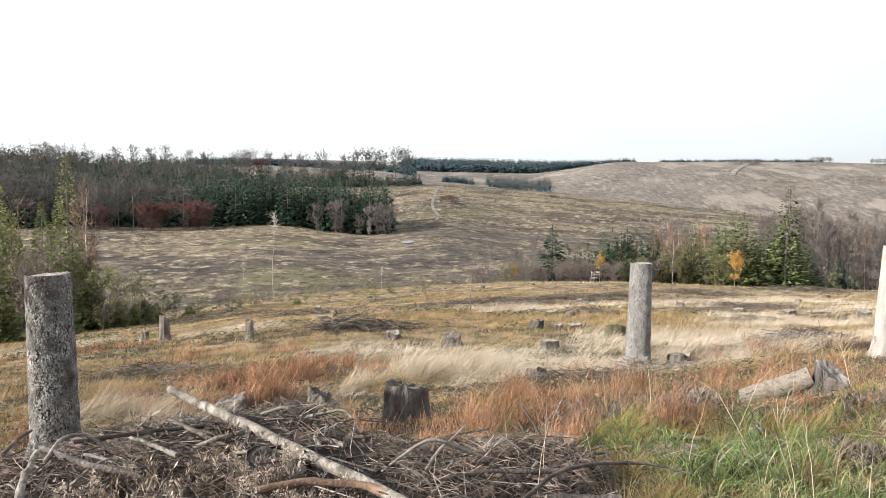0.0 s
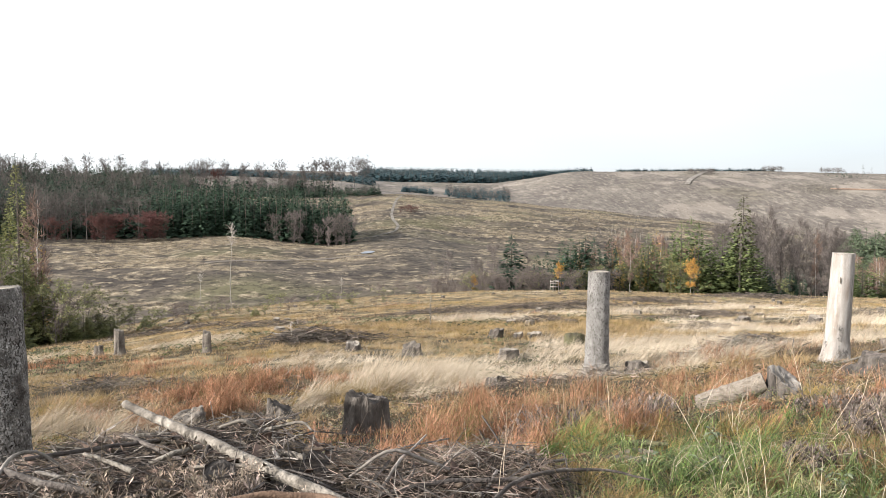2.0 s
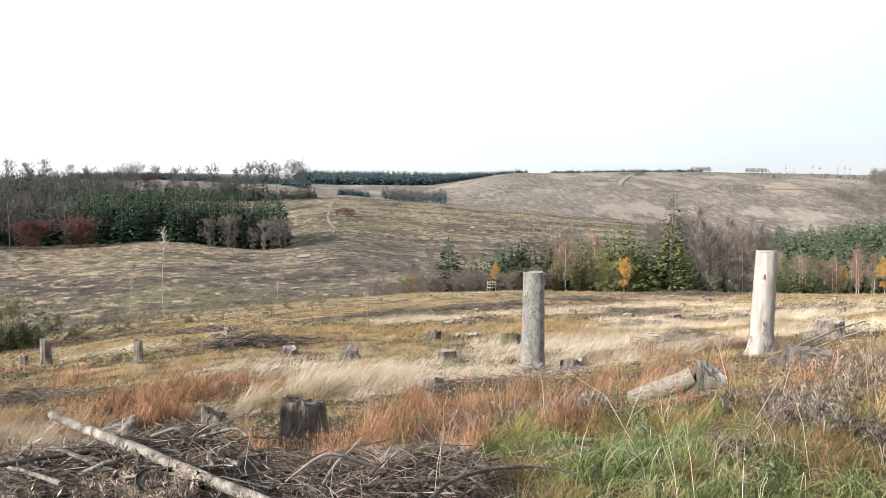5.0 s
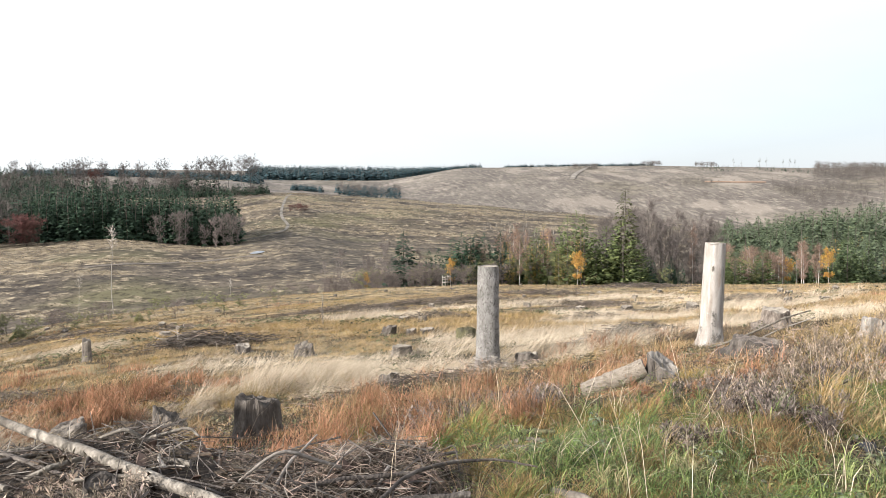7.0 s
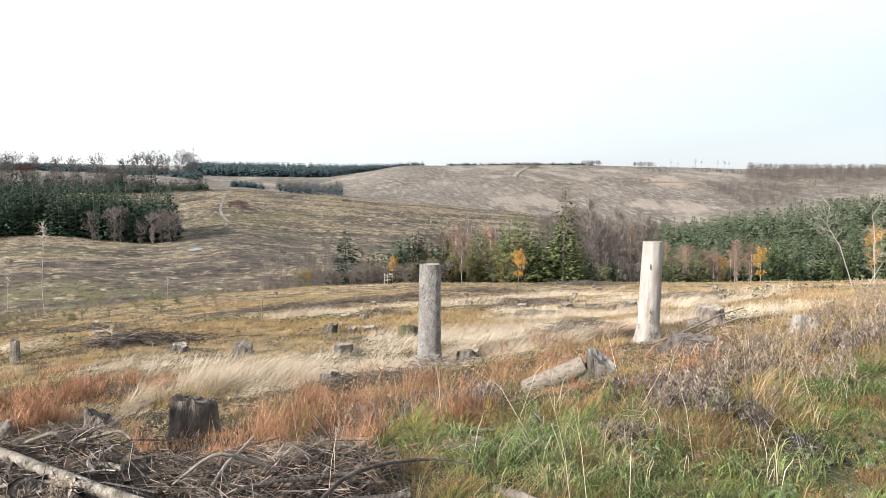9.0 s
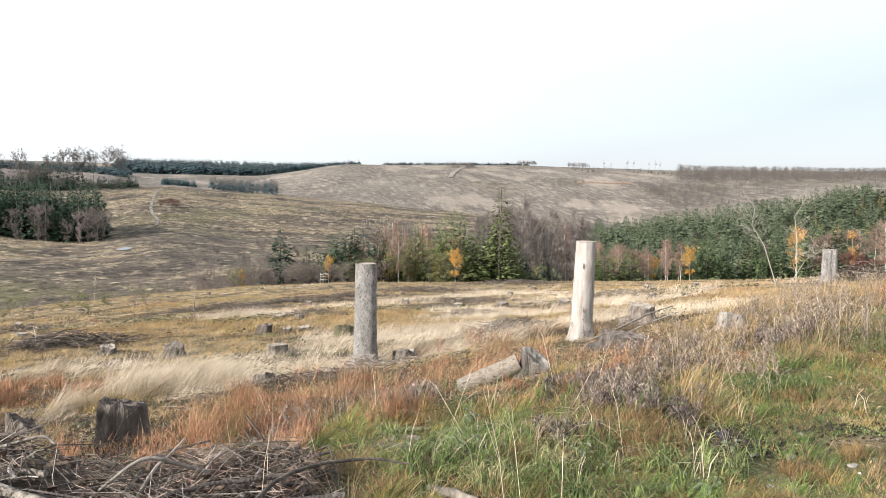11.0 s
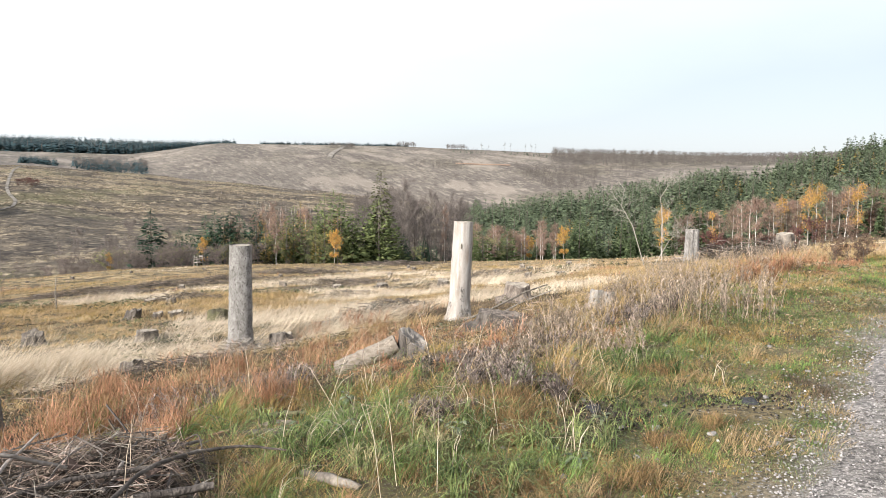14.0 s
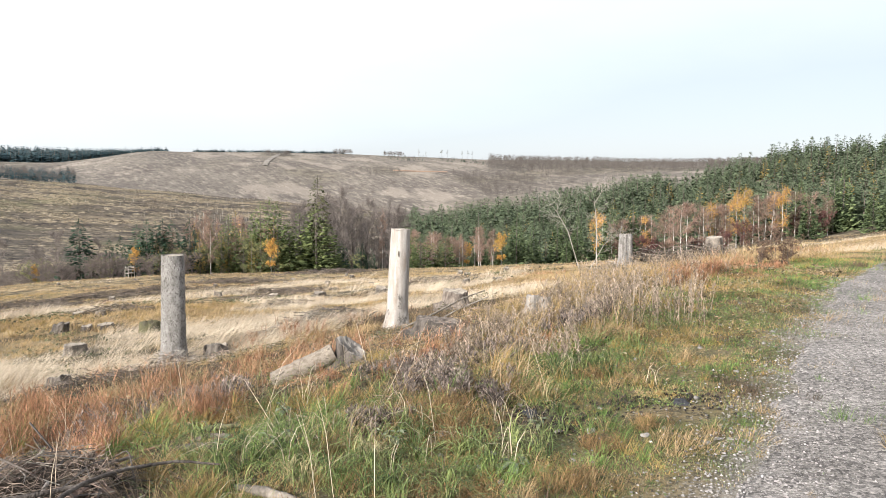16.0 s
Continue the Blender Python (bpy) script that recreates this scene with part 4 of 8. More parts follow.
for k in range(26):
    az = RNG.uniform(54.5, 68)
    x, y = polar(az, RNG.uniform(108, 128))
    plant(YOUNG[RNG.integers(3)], x, y, RNG.uniform(0.6, 0.95), RNG.uniform(0, 360), 0.2, "young spruces before the plantation")
BIRCHES = ((41.9, 0.8, 1), (42.3, 0.75, 1), (44.0, 0.7, 0), (44.8, 0.72, 0), (45.6, 0.7, 0), (46.4, 0.7, 0), (47.0, 0.78, 0), (47.4, 0.8, 0), (47.8, 0.82, 0), (48.5, 0.74, 0), (49.3, 0.75, 1), (49.9, 0.7, 0), (50.4, 0.76, 1), (50.9, 0.8, 1), (51.4, 0.82, 1), (51.9, 0.72, 0), (52.6, 0.76, 0), (53.2, 0.7, 1), (53.7, 0.74, 1), (54.4, 0.7, 0), (44.4, 0.66, 0), (45.1, 0.7, 1), (46.7, 0.76, 0), (48.9, 0.7, 0), (49.6, 0.72, 0), (50.2, 0.7, 0), (52.3, 0.72, 0), (53.0, 0.72, 0), (55.2, 0.66, 0), (56.3, 0.6, 0), (42.9, 0.6, 0), (43.5, 0.66, 0))
for az, s, yellow in BIRCHES:
    x, y = polar(az, 112 + RNG.uniform(-3, 5))
    plant((BIRCH_Y if yellow else BIRCH_R)[RNG.integers(2)], x, y, s * 0.88, RNG.uniform(0, 360), 0.2, "row of birches before the plantation", wide=0.9 if yellow else 1.2)
for k in range(48):
    az = RNG.uniform(28.6, 35) if k < 34 else RNG.uniform(43, 57)
    x, y = polar(az, RNG.uniform(104, 116))
    if k < 34:
        plant(BIRCH_R[RNG.integers(2)], x, y, RNG.uniform(0.36, 0.58), RNG.uniform(0, 360), 0.2, "rusty saplings before the plantation")
    else:
        plant(RED_SHRUB, x, y, RNG.uniform(0.4, 0.7), RNG.uniform(0, 360), 0.1, "russet shrubs under the birches")

# ---- trees at the near end of the field ----
THINFIR = [make_tree("thin_spruce", spray_conifer(10, 3.4, 2600, 45, M_FRINGE, lift=0.15, size=0.5, power=0.7, gap=0.55, slim=0.36), "slender yellow-green spruce at the clearing's end")]
for kinds, az, r, s, w in ((THINFIR, -24.4, 60, 1.22, 0.9), (THINFIR, -24.9, 63, 1.02, 1.0), (NEARFIR, -25.9, 60, 0.92, 0.8), (NEARFIR, -24.2, 57, 0.62, 1.0), (NEARFIR, -23.2, 57, 0.5, 1.1), (NEARFIR, -25.4, 52, 0.62, 1.0), (NEARFIR, -27.6, 58, 0.86, 0.9), (LARCH, -27.2, 62, 0.96, 0.9), (SHRUB, -26.7, 50, 1.1, 0.9), (SHRUB, -26.2, 49, 0.9, 1.0), (NEARFIR, -28.9, 54, 0.75, 1.0), (NEARFIR, -30.5, 58, 1.1, 0.9), (BUSH, -21.6, 58, 0.9, 1.2), (BUSH, -22.6, 55, 1.0, 1.1), (LARCH, -23.4, 61, 0.82, 0.8), (BIRCH_B, -23.5, 58, 0.95, 0.8), (BARE, -22.9, 62, 0.65, 0.7), (BUSH, -19.0, 60, 0.55, 1.2), (BUSH, -17.8, 61, 0.5, 1.3), (BUSH, -20.4, 58, 0.8, 1.2), (NEARFIR, -28.4, 66, 1.2, 0.9), (BARE, -28.6, 70, 1.2, 0.9), (SHRUB, -25.0, 52, 0.7, 1.2), (SHRUB, -22.4, 56, 0.6, 1.2), (BUSH, -16.2, 64, 0.4, 1.3), (SHRUB, -14.5, 72, 0.35, 1.6), (SHRUB, -12.0, 76, 0.35, 1.6), (BUSH, -9.2, 76, 0.4, 1.3), (NEARFIR, -21.9, 56, 0.24, 2.0), (NEARFIR, -20.9, 57, 0.2, 2.2), (NEARFIR, -20.2, 58, 0.23, 2.0), (NEARFIR, -19.3, 60, 0.16, 2.3), (NEARFIR, -10.1, 62, 0.09, 2.4), (NEARFIR, -17.2, 70, 0.12, 2.2)):
    x, y = polar(az, r)
    plant(kinds[RNG.integers(len(kinds))], x, y, s, RNG.uniform(0, 360), 0.2, "trees at the end of the clearing", wide=w)

for k in range(30):
    az = RNG.uniform(-20, 1)
    x, y = polar(az, RNG.uniform(56, 84))
    kinds = (BUSH, SHRUB, BUSH)[k % 3]
    plant(kinds[RNG.integers(2)], x, y, RNG.uniform(0.18, 0.36), RNG.uniform(0, 360), 0.05, "low shrubs at the end of the clearing", wide=RNG.uniform(1.3, 1.9))

# ---- dead standing trees in the valley ----
for az, r, s in ((-11.7, 116, 1.28), (-13.8, 116, 0.7), (5.4, 128, 0.75), (-4.3, 118, 0.5), (2.2, 150, 0.6), (3.0, 150, 0.5), (24.3, 112, 0.35)):
    x, y = polar(az, r)
    plant(DEADTREE[RNG.integers(2)], x, y, s, RNG.uniform(0, 360), 0.2, "dead standing trees")
POLE = Bits()
POLE.tube([(0, 0, -0.3), (0.03, 0, 3), (0.1, 0.05, 6)], [0.11, 0.09, 0.05], 4)
SNAG = POLE.mesh("snag", M_DEAD)
snags = scatter(rng, 900, 1, 24, 430, 620, [0], (0.12, 0.42), keep=lambda a, r, g: g.random(len(a)) < 0.8)
snags += scatter(rng, 60, 13, 20, 420, 470, [0], (0.3, 0.7))
merged_stuff("dead_snags", [[SNAG]], snags, "scattered grey dead snags on the felled slope", "dead trees", [M_DEAD])

# ---- tussocks and brash on the felled slopes ----
M_TUSSOCK = material("slope_tussock", (0.040, 0.031, 0.025), (0.15, 0.118, 0.080), 0.06, 0.5, 0.95, 0.0, island=0.3, third=(0.135, 0.116, 0.072), third_scale=0.02)
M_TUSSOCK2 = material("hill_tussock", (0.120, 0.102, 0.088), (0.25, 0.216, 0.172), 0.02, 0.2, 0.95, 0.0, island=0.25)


def slope_cover(name, count, az0, az1, r0, r1, h, w, seed, label, mat):
    rg = np.random.default_rng(seed)
    az, r = np.radians(rg.uniform(az0, az1, count)), np.sqrt(rg.uniform(r0 ** 2, r1 ** 2, count))
    x, y = r * np.sin(az), r * np.cos(az)
    ok = fractal(x, y, 14, 3) + rg.normal(0, 0.16, count) > -0.06
    x, y = x[ok], y[ok]
    n = len(x)
    c = np.stack([x, y, height(x, y) - 0.1], -1)
    face = rg.uniform(0, np.pi, n)
    sd = np.stack([np.cos(face), np.sin(face), np.zeros(n)], -1) * (rg.uniform(0.4, 1.0, n) * w)[:, None]
    hh = (rg.uniform(0.3, 1.0, n) * h)[:, None] * np.array([0, 0, 1.0])
    v = np.stack([c - sd, c + sd, c + sd * rg.uniform(-0.2, 0.8, n)[:, None] + hh, c - sd * rg.uniform(0.2, 0.9, n)[:, None] + hh * 0.8], 1).reshape(-1, 3)
    tagged(new(name, raw_mesh(name, v, np.arange(len(v)).reshape(-1, 4), mat)), label, "brash", kind="stuff")


slope_cover("slope_brash", 60000, -22, 32, 115, 380, 0.22, 0.36, 1, "brown brash and tussocks on the felled slope", M_TUSSOCK)
slope_cover("upper_slope_brash", 50000, -6, 32, 380, 640, 0.36, 0.55, 2, "brown brash and tussocks on the upper slope", M_TUSSOCK)
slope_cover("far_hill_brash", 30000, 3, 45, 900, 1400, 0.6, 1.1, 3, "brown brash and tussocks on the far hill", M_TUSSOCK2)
M_SLOPEGRASS = material("slope_grass", (0.19, 0.15, 0.10), (0.37, 0.30, 0.205), 0.1, 0.8, 0.95, 0.0, island=0.3)


def slope_grass(count, az0, az1, r0, r1, h, w, seed):
    """Tan grass in uneven patches on the felled slope."""
    rg = np.random.default_rng(seed)
    az, r = np.radians(rg.uniform(az0, az1, count)), np.sqrt(rg.uniform(r0 ** 2, r1 ** 2, count))
    x, y = r * np.sin(az), r * np.cos(az)
    ok = (pale_slope(x, y) * (1 - dark_valley(x, y)) > rg.uniform(0.3, 1.0, count))
    x, y = x[ok], y[ok]
    n = len(x)
    c = np.stack([x, y, height(x, y) - 0.05], -1)
    face = rg.uniform(0, np.pi, n)
    sd = np.stack([np.cos(face), np.sin(face), np.zeros(n)], -1) * (rg.uniform(0.3, 1.0, n) * w)[:, None]
    tip = np.column_stack([rg.normal(0, 0.3 * h, (n, 2)), rg.uniform(0.3, 1.0, n) * h])
    return np.stack([c - sd, c + sd, c + tip], 1).reshape(-1, 3)


v = np.concatenate([slope_grass(120000, -23, 12, 118, 365, 0.3, 0.34, 31), slope_grass(70000, -4, 30, 365, 600, 0.4, 0.6, 32)])
tagged(new("slope_grass", raw_mesh("slope_grass", v, np.arange(len(v)).reshape(-1, 3), M_SLOPEGRASS)), "patches of tan grass on the felled slope", "grass", kind="stuff")

# ---- high stumps ----
def lathe(profile, sides, rng, rough=0.03, lobes=0.0):
    """Uneven round stem from (height, radius) pairs, with flaring root lobes at the foot."""
    z = np.array([p[0] for p in profile])
    ang = np.arange(sides) * 2 * np.pi / sides
    ph = rng.uniform(0, 6.28, 3)
    v = []
    for k, (h, r) in enumerate(profile):
        flare = lobes * math.exp(-max(h, 0) / 0.14)
        rad = r * (1 + 0.05 * np.sin(2 * ang + ph[0] + h * 0.4) + 0.03 * np.sin(3 * ang + ph[1] - h) + rng.uniform(-rough, rough, sides) + flare * np.maximum(0, np.sin(4 * ang + ph[2])))
        v.append(np.stack([rad * np.cos(ang), rad * np.sin(ang), np.full(sides, h)], -1))
    return np.concatenate(v), sides, len(profile)


def stem_mesh(name, profile, sides, seed, mat, rough=0.03, lobes=0.4, tilt=0.0):
    rng = np.random.default_rng(seed)
    v, n, rows = lathe(profile, sides, rng, rough, lobes)
    top = profile[-1][0]
    v[:, 2] += tilt * v[:, 0] * np.clip(v[:, 2] / top, 0, 1) ** 2
    i, j = np.meshgrid(np.arange(rows - 1), np.arange(n), indexing="ij")
    p, q = i * n + j, i * n + (j + 1) % n
    f = np.stack([p, q, q + n, p + n], -1).reshape(-1, 4)
    return raw_mesh(name, v, f, mat, True)


def disc_mesh(name, radius, sides, seed, mat, tilt=0.05, z=0.0, rings=5):
    rng = np.random.default_rng(seed)
    ang = np.arange(sides) * 2 * np.pi / sides
    v = [(0, 0, z + 0.004)]
    for k in range(1, rings + 1):
        rad = radius * k / rings * (1 + 0.05 * np.sin(2 * ang))
        zz = z + tilt * rad * np.cos(ang) + rng.uniform(-0.006, 0.006, sides) - 0.012 * (k == rings)
        v += list(zip(rad * np.cos(ang), rad * np.sin(ang), zz))
    f = [(0, 1 + j, 1 + (j + 1) % sides, 1 + (j + 1) % sides) for j in range(sides)]
    quads = [(1 + (k - 1) * sides + j, 1 + k * sides + j, 1 + k * sides + (j + 1) % sides, 1 + (k - 1) * sides + (j + 1) % sides) for k in range(1, rings) for j in range(sides)]
    bm = bmesh.new()
    vs = [bm.verts.new(p) for p in v]
    for j in range(sides):
        bm.faces.new((vs[0], vs[1 + j], vs[1 + (j + 1) % sides]))
    for q in quads:
        bm.faces.new([vs[i] for i in q])
    me = bpy.data.meshes.new(name)
    bm.to_mesh(me)
    bm.free()
    me.materials.append(mat)
    return me


def bark_scales(h, r, count, seed, mat, top=1.0, patch=0.0, small=1.0):
    """Loose plates of bark over a round stem; patch leaves bare areas between them."""
    rg = np.random.default_rng(seed)
    z = h * top * rg.random(count) ** (1.0 if top == 1.0 else 1.4)
    ang = rg.uniform(0, 6.28, count)
    if patch:
        ok = fractal(ang * r * 2, z, 0.16, seed) + 0.25 * (1 - z / (h * top)) > patch
        z, ang = z[ok], ang[ok]
    n = len(z)
    rr = r * (1.045 - 0.12 * z / h + 0.24 * np.exp(-z / 0.14))
    wide, tall = rg.uniform(0.006, 0.016, n) * small, rg.uniform(0.006, 0.02, n) * small
    out = rg.uniform(0.001, 0.008, n) * small
    corners = []
    for u, v, lift in ((-1, -0.7, 1.2), (0.2, -1, 1.5), (1, -0.2, 1.0), (0.7, 0.9, 0.4), (-0.6, 1, 0.3)):
        a = ang + u * wide * rg.uniform(0.6, 1.2, n) / r
        ra = rr + 0.004 + out * lift
        corners.append(np.stack([ra * np.cos(a), ra * np.sin(a), z + v * tall * rg.uniform(0.7, 1.2, n)], -1))
    v = np.stack(corners, 1).reshape(-1, 3)
    f = (np.arange(n)[:, None, None] * 5 + np.array([(0, 1, 2), (0, 2, 3), (0, 3, 4)])[None]).reshape(-1, 3)
    return raw_mesh("scaly_crust", v, f, mat)


def high_stump(x, y, h, r, bark, label, seed, lean=(0, 0)):
    root = thing("high_stump", x, y, ground_z(x, y), label, "tree stump", "high cut stumps")
    root.matrix_basis = root.matrix_basis @ pose(0, 0, 0, lean[0], lean[1])
    prof = [(-0.25, r * 1.45), (0.0, r * 1.28), (0.12, r * 1.16), (0.3, r * 1.07)] + [(h * t, r * (1.04 - 0.12 * t)) for t in np.linspace(0.22, 1, 26)]
    part("bark" if bark is not M_BARE else "bare_wood", stem_mesh("bark", prof, 40, seed, bark, 0.022 if bark is M_BARE else 0.04, 0.35), root)
    part("cut_top", disc_mesh("cut_top", r * 0.91, 28, seed, M_CUT, 0.06, h - 0.005), root, "weathered grey saw cut")
    if bark is not M_BARE:
        tagged(part("scaly_crust", bark_scales(h, r, 9500 if bark is M_BARK2 else 6000, seed, M_SCALE2 if bark is M_BARK2 else M_SCALE, patch=-0.12 if bark is M_BARK2 else -0.2, small=0.8 if bark is M_BARK2 else 0.6), root.children[0], "small loose plates of bark"), kind="stuff")
    return root



M_SCALE = material("grey_bark_plates", (0.19, 0.172, 0.155), (0.40, 0.375, 0.348), 7, 60, 0.95, 0.3, island=0.2, third=(0.12, 0.105, 0.09), third_scale=5, third_size=0.12)
M_SCALE2 = material("scaly_bark_plates", (0.12, 0.105, 0.092), (0.38, 0.355, 0.325), 8, 60, 0.95, 0.3, island=0.3, third=(0.055, 0.044, 0.037), third_scale=2.6, third_size=0.36)
M_BARK2 = material("dark_scaly_bark", (0.040, 0.033, 0.028), (0.225, 0.205, 0.185), 11, 75, 0.95, 1.0, stretch=(1, 1, 0.75), third=(0.40, 0.38, 0.35), third_scale=55, third_size=0.22)
high_stump(3.67, 15.35, 2.05, 0.215, M_BARK, "tall grey spruce stump with flaking bark among grass", 1, (0, 0.8))
white = high_stump(7.07, 13.05, 1.81, 0.18, M_BARE, "tall pale barkless spruce stump with a dark split", 2, (0, 3.0))
# remains of bark round the foot, a knot hole and a drying split of the pale stump
M_REMNANT = material("grey_bark_remnant", (0.15, 0.13, 0.112), (0.40, 0.365, 0.33), 14, 70, 0.95, 0.3, island=0.4)
tagged(part("bark_remnant", bark_scales(1.81, 0.18, 3200, 6, M_REMNANT, 0.36, 0.1, 0.9), white.children[0], "grey patchy bark remaining round the foot"), kind="stuff")
M_CRACK = material("dark_split", (0.06, 0.05, 0.04), (0.14, 0.115, 0.09), 10, 60, 0.95, 0.3)
for nm, a0, z0, z1, wd, lb in (("knot_hole", -125, 1.32, 1.43, 0.011, "dark oval knot hole"), ("drying_split", -35, 0.7, 1.68, 0.008, "long dark drying split"), ("drying_split", -62, 0.9, 1.5, 0.004, "long dark drying split")):
    bt = Bits()
    rr = 0.18 * 0.985
    cz = (z0 + z1) / 2
    aa = radians(a0)
    fan = []
    for k in range(12):
        u0, u1 = 2 * math.pi * k / 12, 2 * math.pi * (k + 1) / 12
        pts = []
        for u in (None, u0, u1):
            du, dz = (0, 0) if u is None else (wd * math.cos(u), (z1 - z0) / 2 * math.sin(u))
            az_ = aa + du / rr
            rz = 0.18 * (1.04 - 0.12 * (cz + dz) / 1.81) + 0.012
            pts.append((rz * math.cos(az_), rz * math.sin(az_), cz + dz))
        fan.append(pts)
    bt.tris(fan)
    part(nm, bt.mesh(nm, M_CRACK), white.children[0], lb)
high_stump(-4.05, 8.45, 2.04, 0.225, M_BARK2, "tall dark spruce stump with rough scaly bark", 3, (0, -0.5))


def stump(x, y, h, r, mat, label, seed, tilt=0.1, cut=M_CUT, group="cut stumps in the clearing", lean=(0, 0), sink=0.0, turn=None, jag=0.12, spread=0.45):
    """A weathered stump: fibrous sides, root flare, an uneven broken rim and the cut face inside it."""
    rg = np.random.default_rng(seed)
    root = thing("tree_stump", x, y, ground_z(x, y) - sink, label, "tree stump", group, turn=seed * 47 % 360 if turn is None else turn)
    root.matrix_basis = root.matrix_basis @ pose(0, 0, 0, lean[0], lean[1])
    n = 30
    ang = np.arange(n) * 2 * np.pi / n
    ph = rg.uniform(0, 6.28, 5)
    out = 1 + 0.11 * np.sin(2 * ang + ph[0]) + 0.07 * np.sin(3 * ang + ph[1]) + 0.05 * np.sin(7 * ang + ph[2]) + rg.uniform(-0.06, 0.06, n)
    rim = 1 + jag * (0.6 * np.sin(ang + ph[3]) + 0.5 * np.sin(4 * ang + ph[4]) + rg.uniform(-0.7, 0.7, n))
    flare = np.maximum(0, np.sin((3 + seed % 3) * ang + ph[2])) + 0.3
    rows = []
    for t in (-0.5, 0.0, 0.12, 0.28, 0.46, 0.64, 0.82, 0.94, 1.0):
        rad = r * (out + rg.uniform(-0.035, 0.035, n)) * (1 + 0.10 * (1 - max(t, 0))) + r * spread * flare * math.exp(-max(t, 0) / 0.17) - r * 0.06 * (t == 1.0)
        px = rad * np.cos(ang)
        z = h * t * (1 + (rim - 1) * max(t, 0)) + tilt * px * max(t, 0) ** 1.5
        rows.append(np.stack([px, rad * np.sin(ang), z], -1))
    v = np.concatenate(rows)
    i, j = np.meshgrid(np.arange(len(rows) - 1), np.arange(n), indexing="ij")
    p, q = i * n + j, i * n + (j + 1) % n
    part("bark", raw_mesh("bark", v, np.stack([p, q, q + n, p + n], -1).reshape(-1, 4), mat), root)
    top = [rows[-1] * (k, k, 1) + np.array([0, 0, 0.004]) * (k < 1) for k in (1.0, 0.86, 0.6, 0.3)]
    mid = float(rows[-1][:, 2].mean())
    for k, ring in zip((0, 0.25, 0.6, 0.85), top):
        flat = mid + tilt * ring[:, 0]
        ring[:, 2] = ring[:, 2] * (1 - k) + flat * k + rg.uniform(-0.012, 0.012, n) * (k > 0) - 0.02 * (k > 0.5)
    v = np.concatenate(top + [np.array([[0, 0, mid - 0.02]])])
    f = [(a * n + b, a * n + (b + 1) % n, (a + 1) * n + (b + 1) % n) for a in range(3) for b in range(n)] + [(a * n + b, (a + 1) * n + (b + 1) % n, (a + 1) * n + b) for a in range(3) for b in range(n)] + [(3 * n + b, 3 * n + (b + 1) % n, 4 * n) for b in range(n)]
    part("cut_top", raw_mesh("cut_top", v, f, cut), root, "weathered saw cut")
    return root


M_MOSS = material("mossy_bark", (0.055, 0.048, 0.035), (0.125, 0.115, 0.06), 5, 40, 0.95, 0.8)
M_PALEST = material("pale_stump", (0.085, 0.070, 0.058), (0.25, 0.212, 0.175), 5, 40, 0.9, 0.6)
M_PALEBR0 = material("grey_split_wood", (0.15, 0.13, 0.112), (0.34, 0.305, 0.268), 5, 50, 0.9, 0.5)
M_OLDST = material("weathered_stump", (0.075, 0.058, 0.048), (0.27, 0.222, 0.185), 14, 70, 0.95, 1.0, stretch=(1, 1, 0.35))
stump(-0.44, 9.75, 0.44, 0.225, M_STUMP, "dark weathered tree stump with fibrous bark in the grass", 11, 0.12, M_STUMP, jag=0.09, spread=0.3)
stump(2.35, 18.2, 0.22, 0.20, M_PALEST, "pale grey tree stump with a flat saw cut", 12, 0.04, jag=0.02)
stump(4.26, 20.1, 0.28, 0.21, M_MOSS, "mossy rotten tree stump half sunk in grass", 13, 0.3, M_MOSS)
stump(2.59, 22.8, 0.28, 0.17, M_STUMP, "leaning dark tree stump with a pale cut", 14, 0.5, M_PALEST, lean=(0, 18))
stump(3.2, 22.6, 0.13, 0.14, M_STUMP, "low dark tree stump in pale grass", 15)
stump(3.62, 22.5, 0.13, 0.17, M_STUMP, "low dark tree stump in pale grass", 16)
stump(0.22, 20.1, 0.26, 0.20, M_STUMP, "dark tree stump with moss at its foot", 17, 0.2, M_PALEST)
stump(-1.3, 21.5, 0.18, 0.2, M_STUMP, "low dark tree stump in pale grass", 18)
stump(-1.61, 11.0, 0.3, 0.2, M_STUMP, "low broken tree stump with a splintered edge", 19, 0.5, M_STUMP)
stump(-8.2, 24.1, 0.74, 0.125, M_PALEST, "thin grey tree stump at knee height", 20, 0.2, jag=0.04)
stump(-8.95, 24.5, 0.3, 0.11, M_PALEST, "small cut-off grey stub", 21, 0.2)
stump(-5.24, 22.1, 0.54, 0.115, M_PALEST, "thin leaning grey tree stump", 22, 0.1, lean=(0, 4))
stump(-3.2, 12.3, 0.26, 0.26, M_PALEST, "broad low grey tree stump with a slanting cut", 23, 0.15, M_PALEST)
stump(3.88, 8.10, 0.22, 0.16, M_STUMP, "dark tree stump with a pale slanting cut beside a log", 24, -0.6, M_PALEBR0, turn=-58, jag=0.03)
stump(9.45, 14.82, 0.36, 0.25, M_OLDST, "broad weathered brown tree stump with flared roots", 25, 0.06, jag=0.06, spread=1.2)
stump(7.05, 8.90, 0.22, 0.15, M_PALEBR0, "pale cut stump among dry weeds", 26, 0.25, M_PALEBR0, turn=200, jag=0.06)
stump(5.92, 9.6, 0.19, 0.33, M_STUMP, "wide low grey stump with a flat slanting top", 27, -0.10, M_OLDST, turn=0, jag=0.08)
stump(4.45, 15.3, 0.22, 0.19, M_STUMP, "low dark stump beside a tall stump", 28, 0.1)
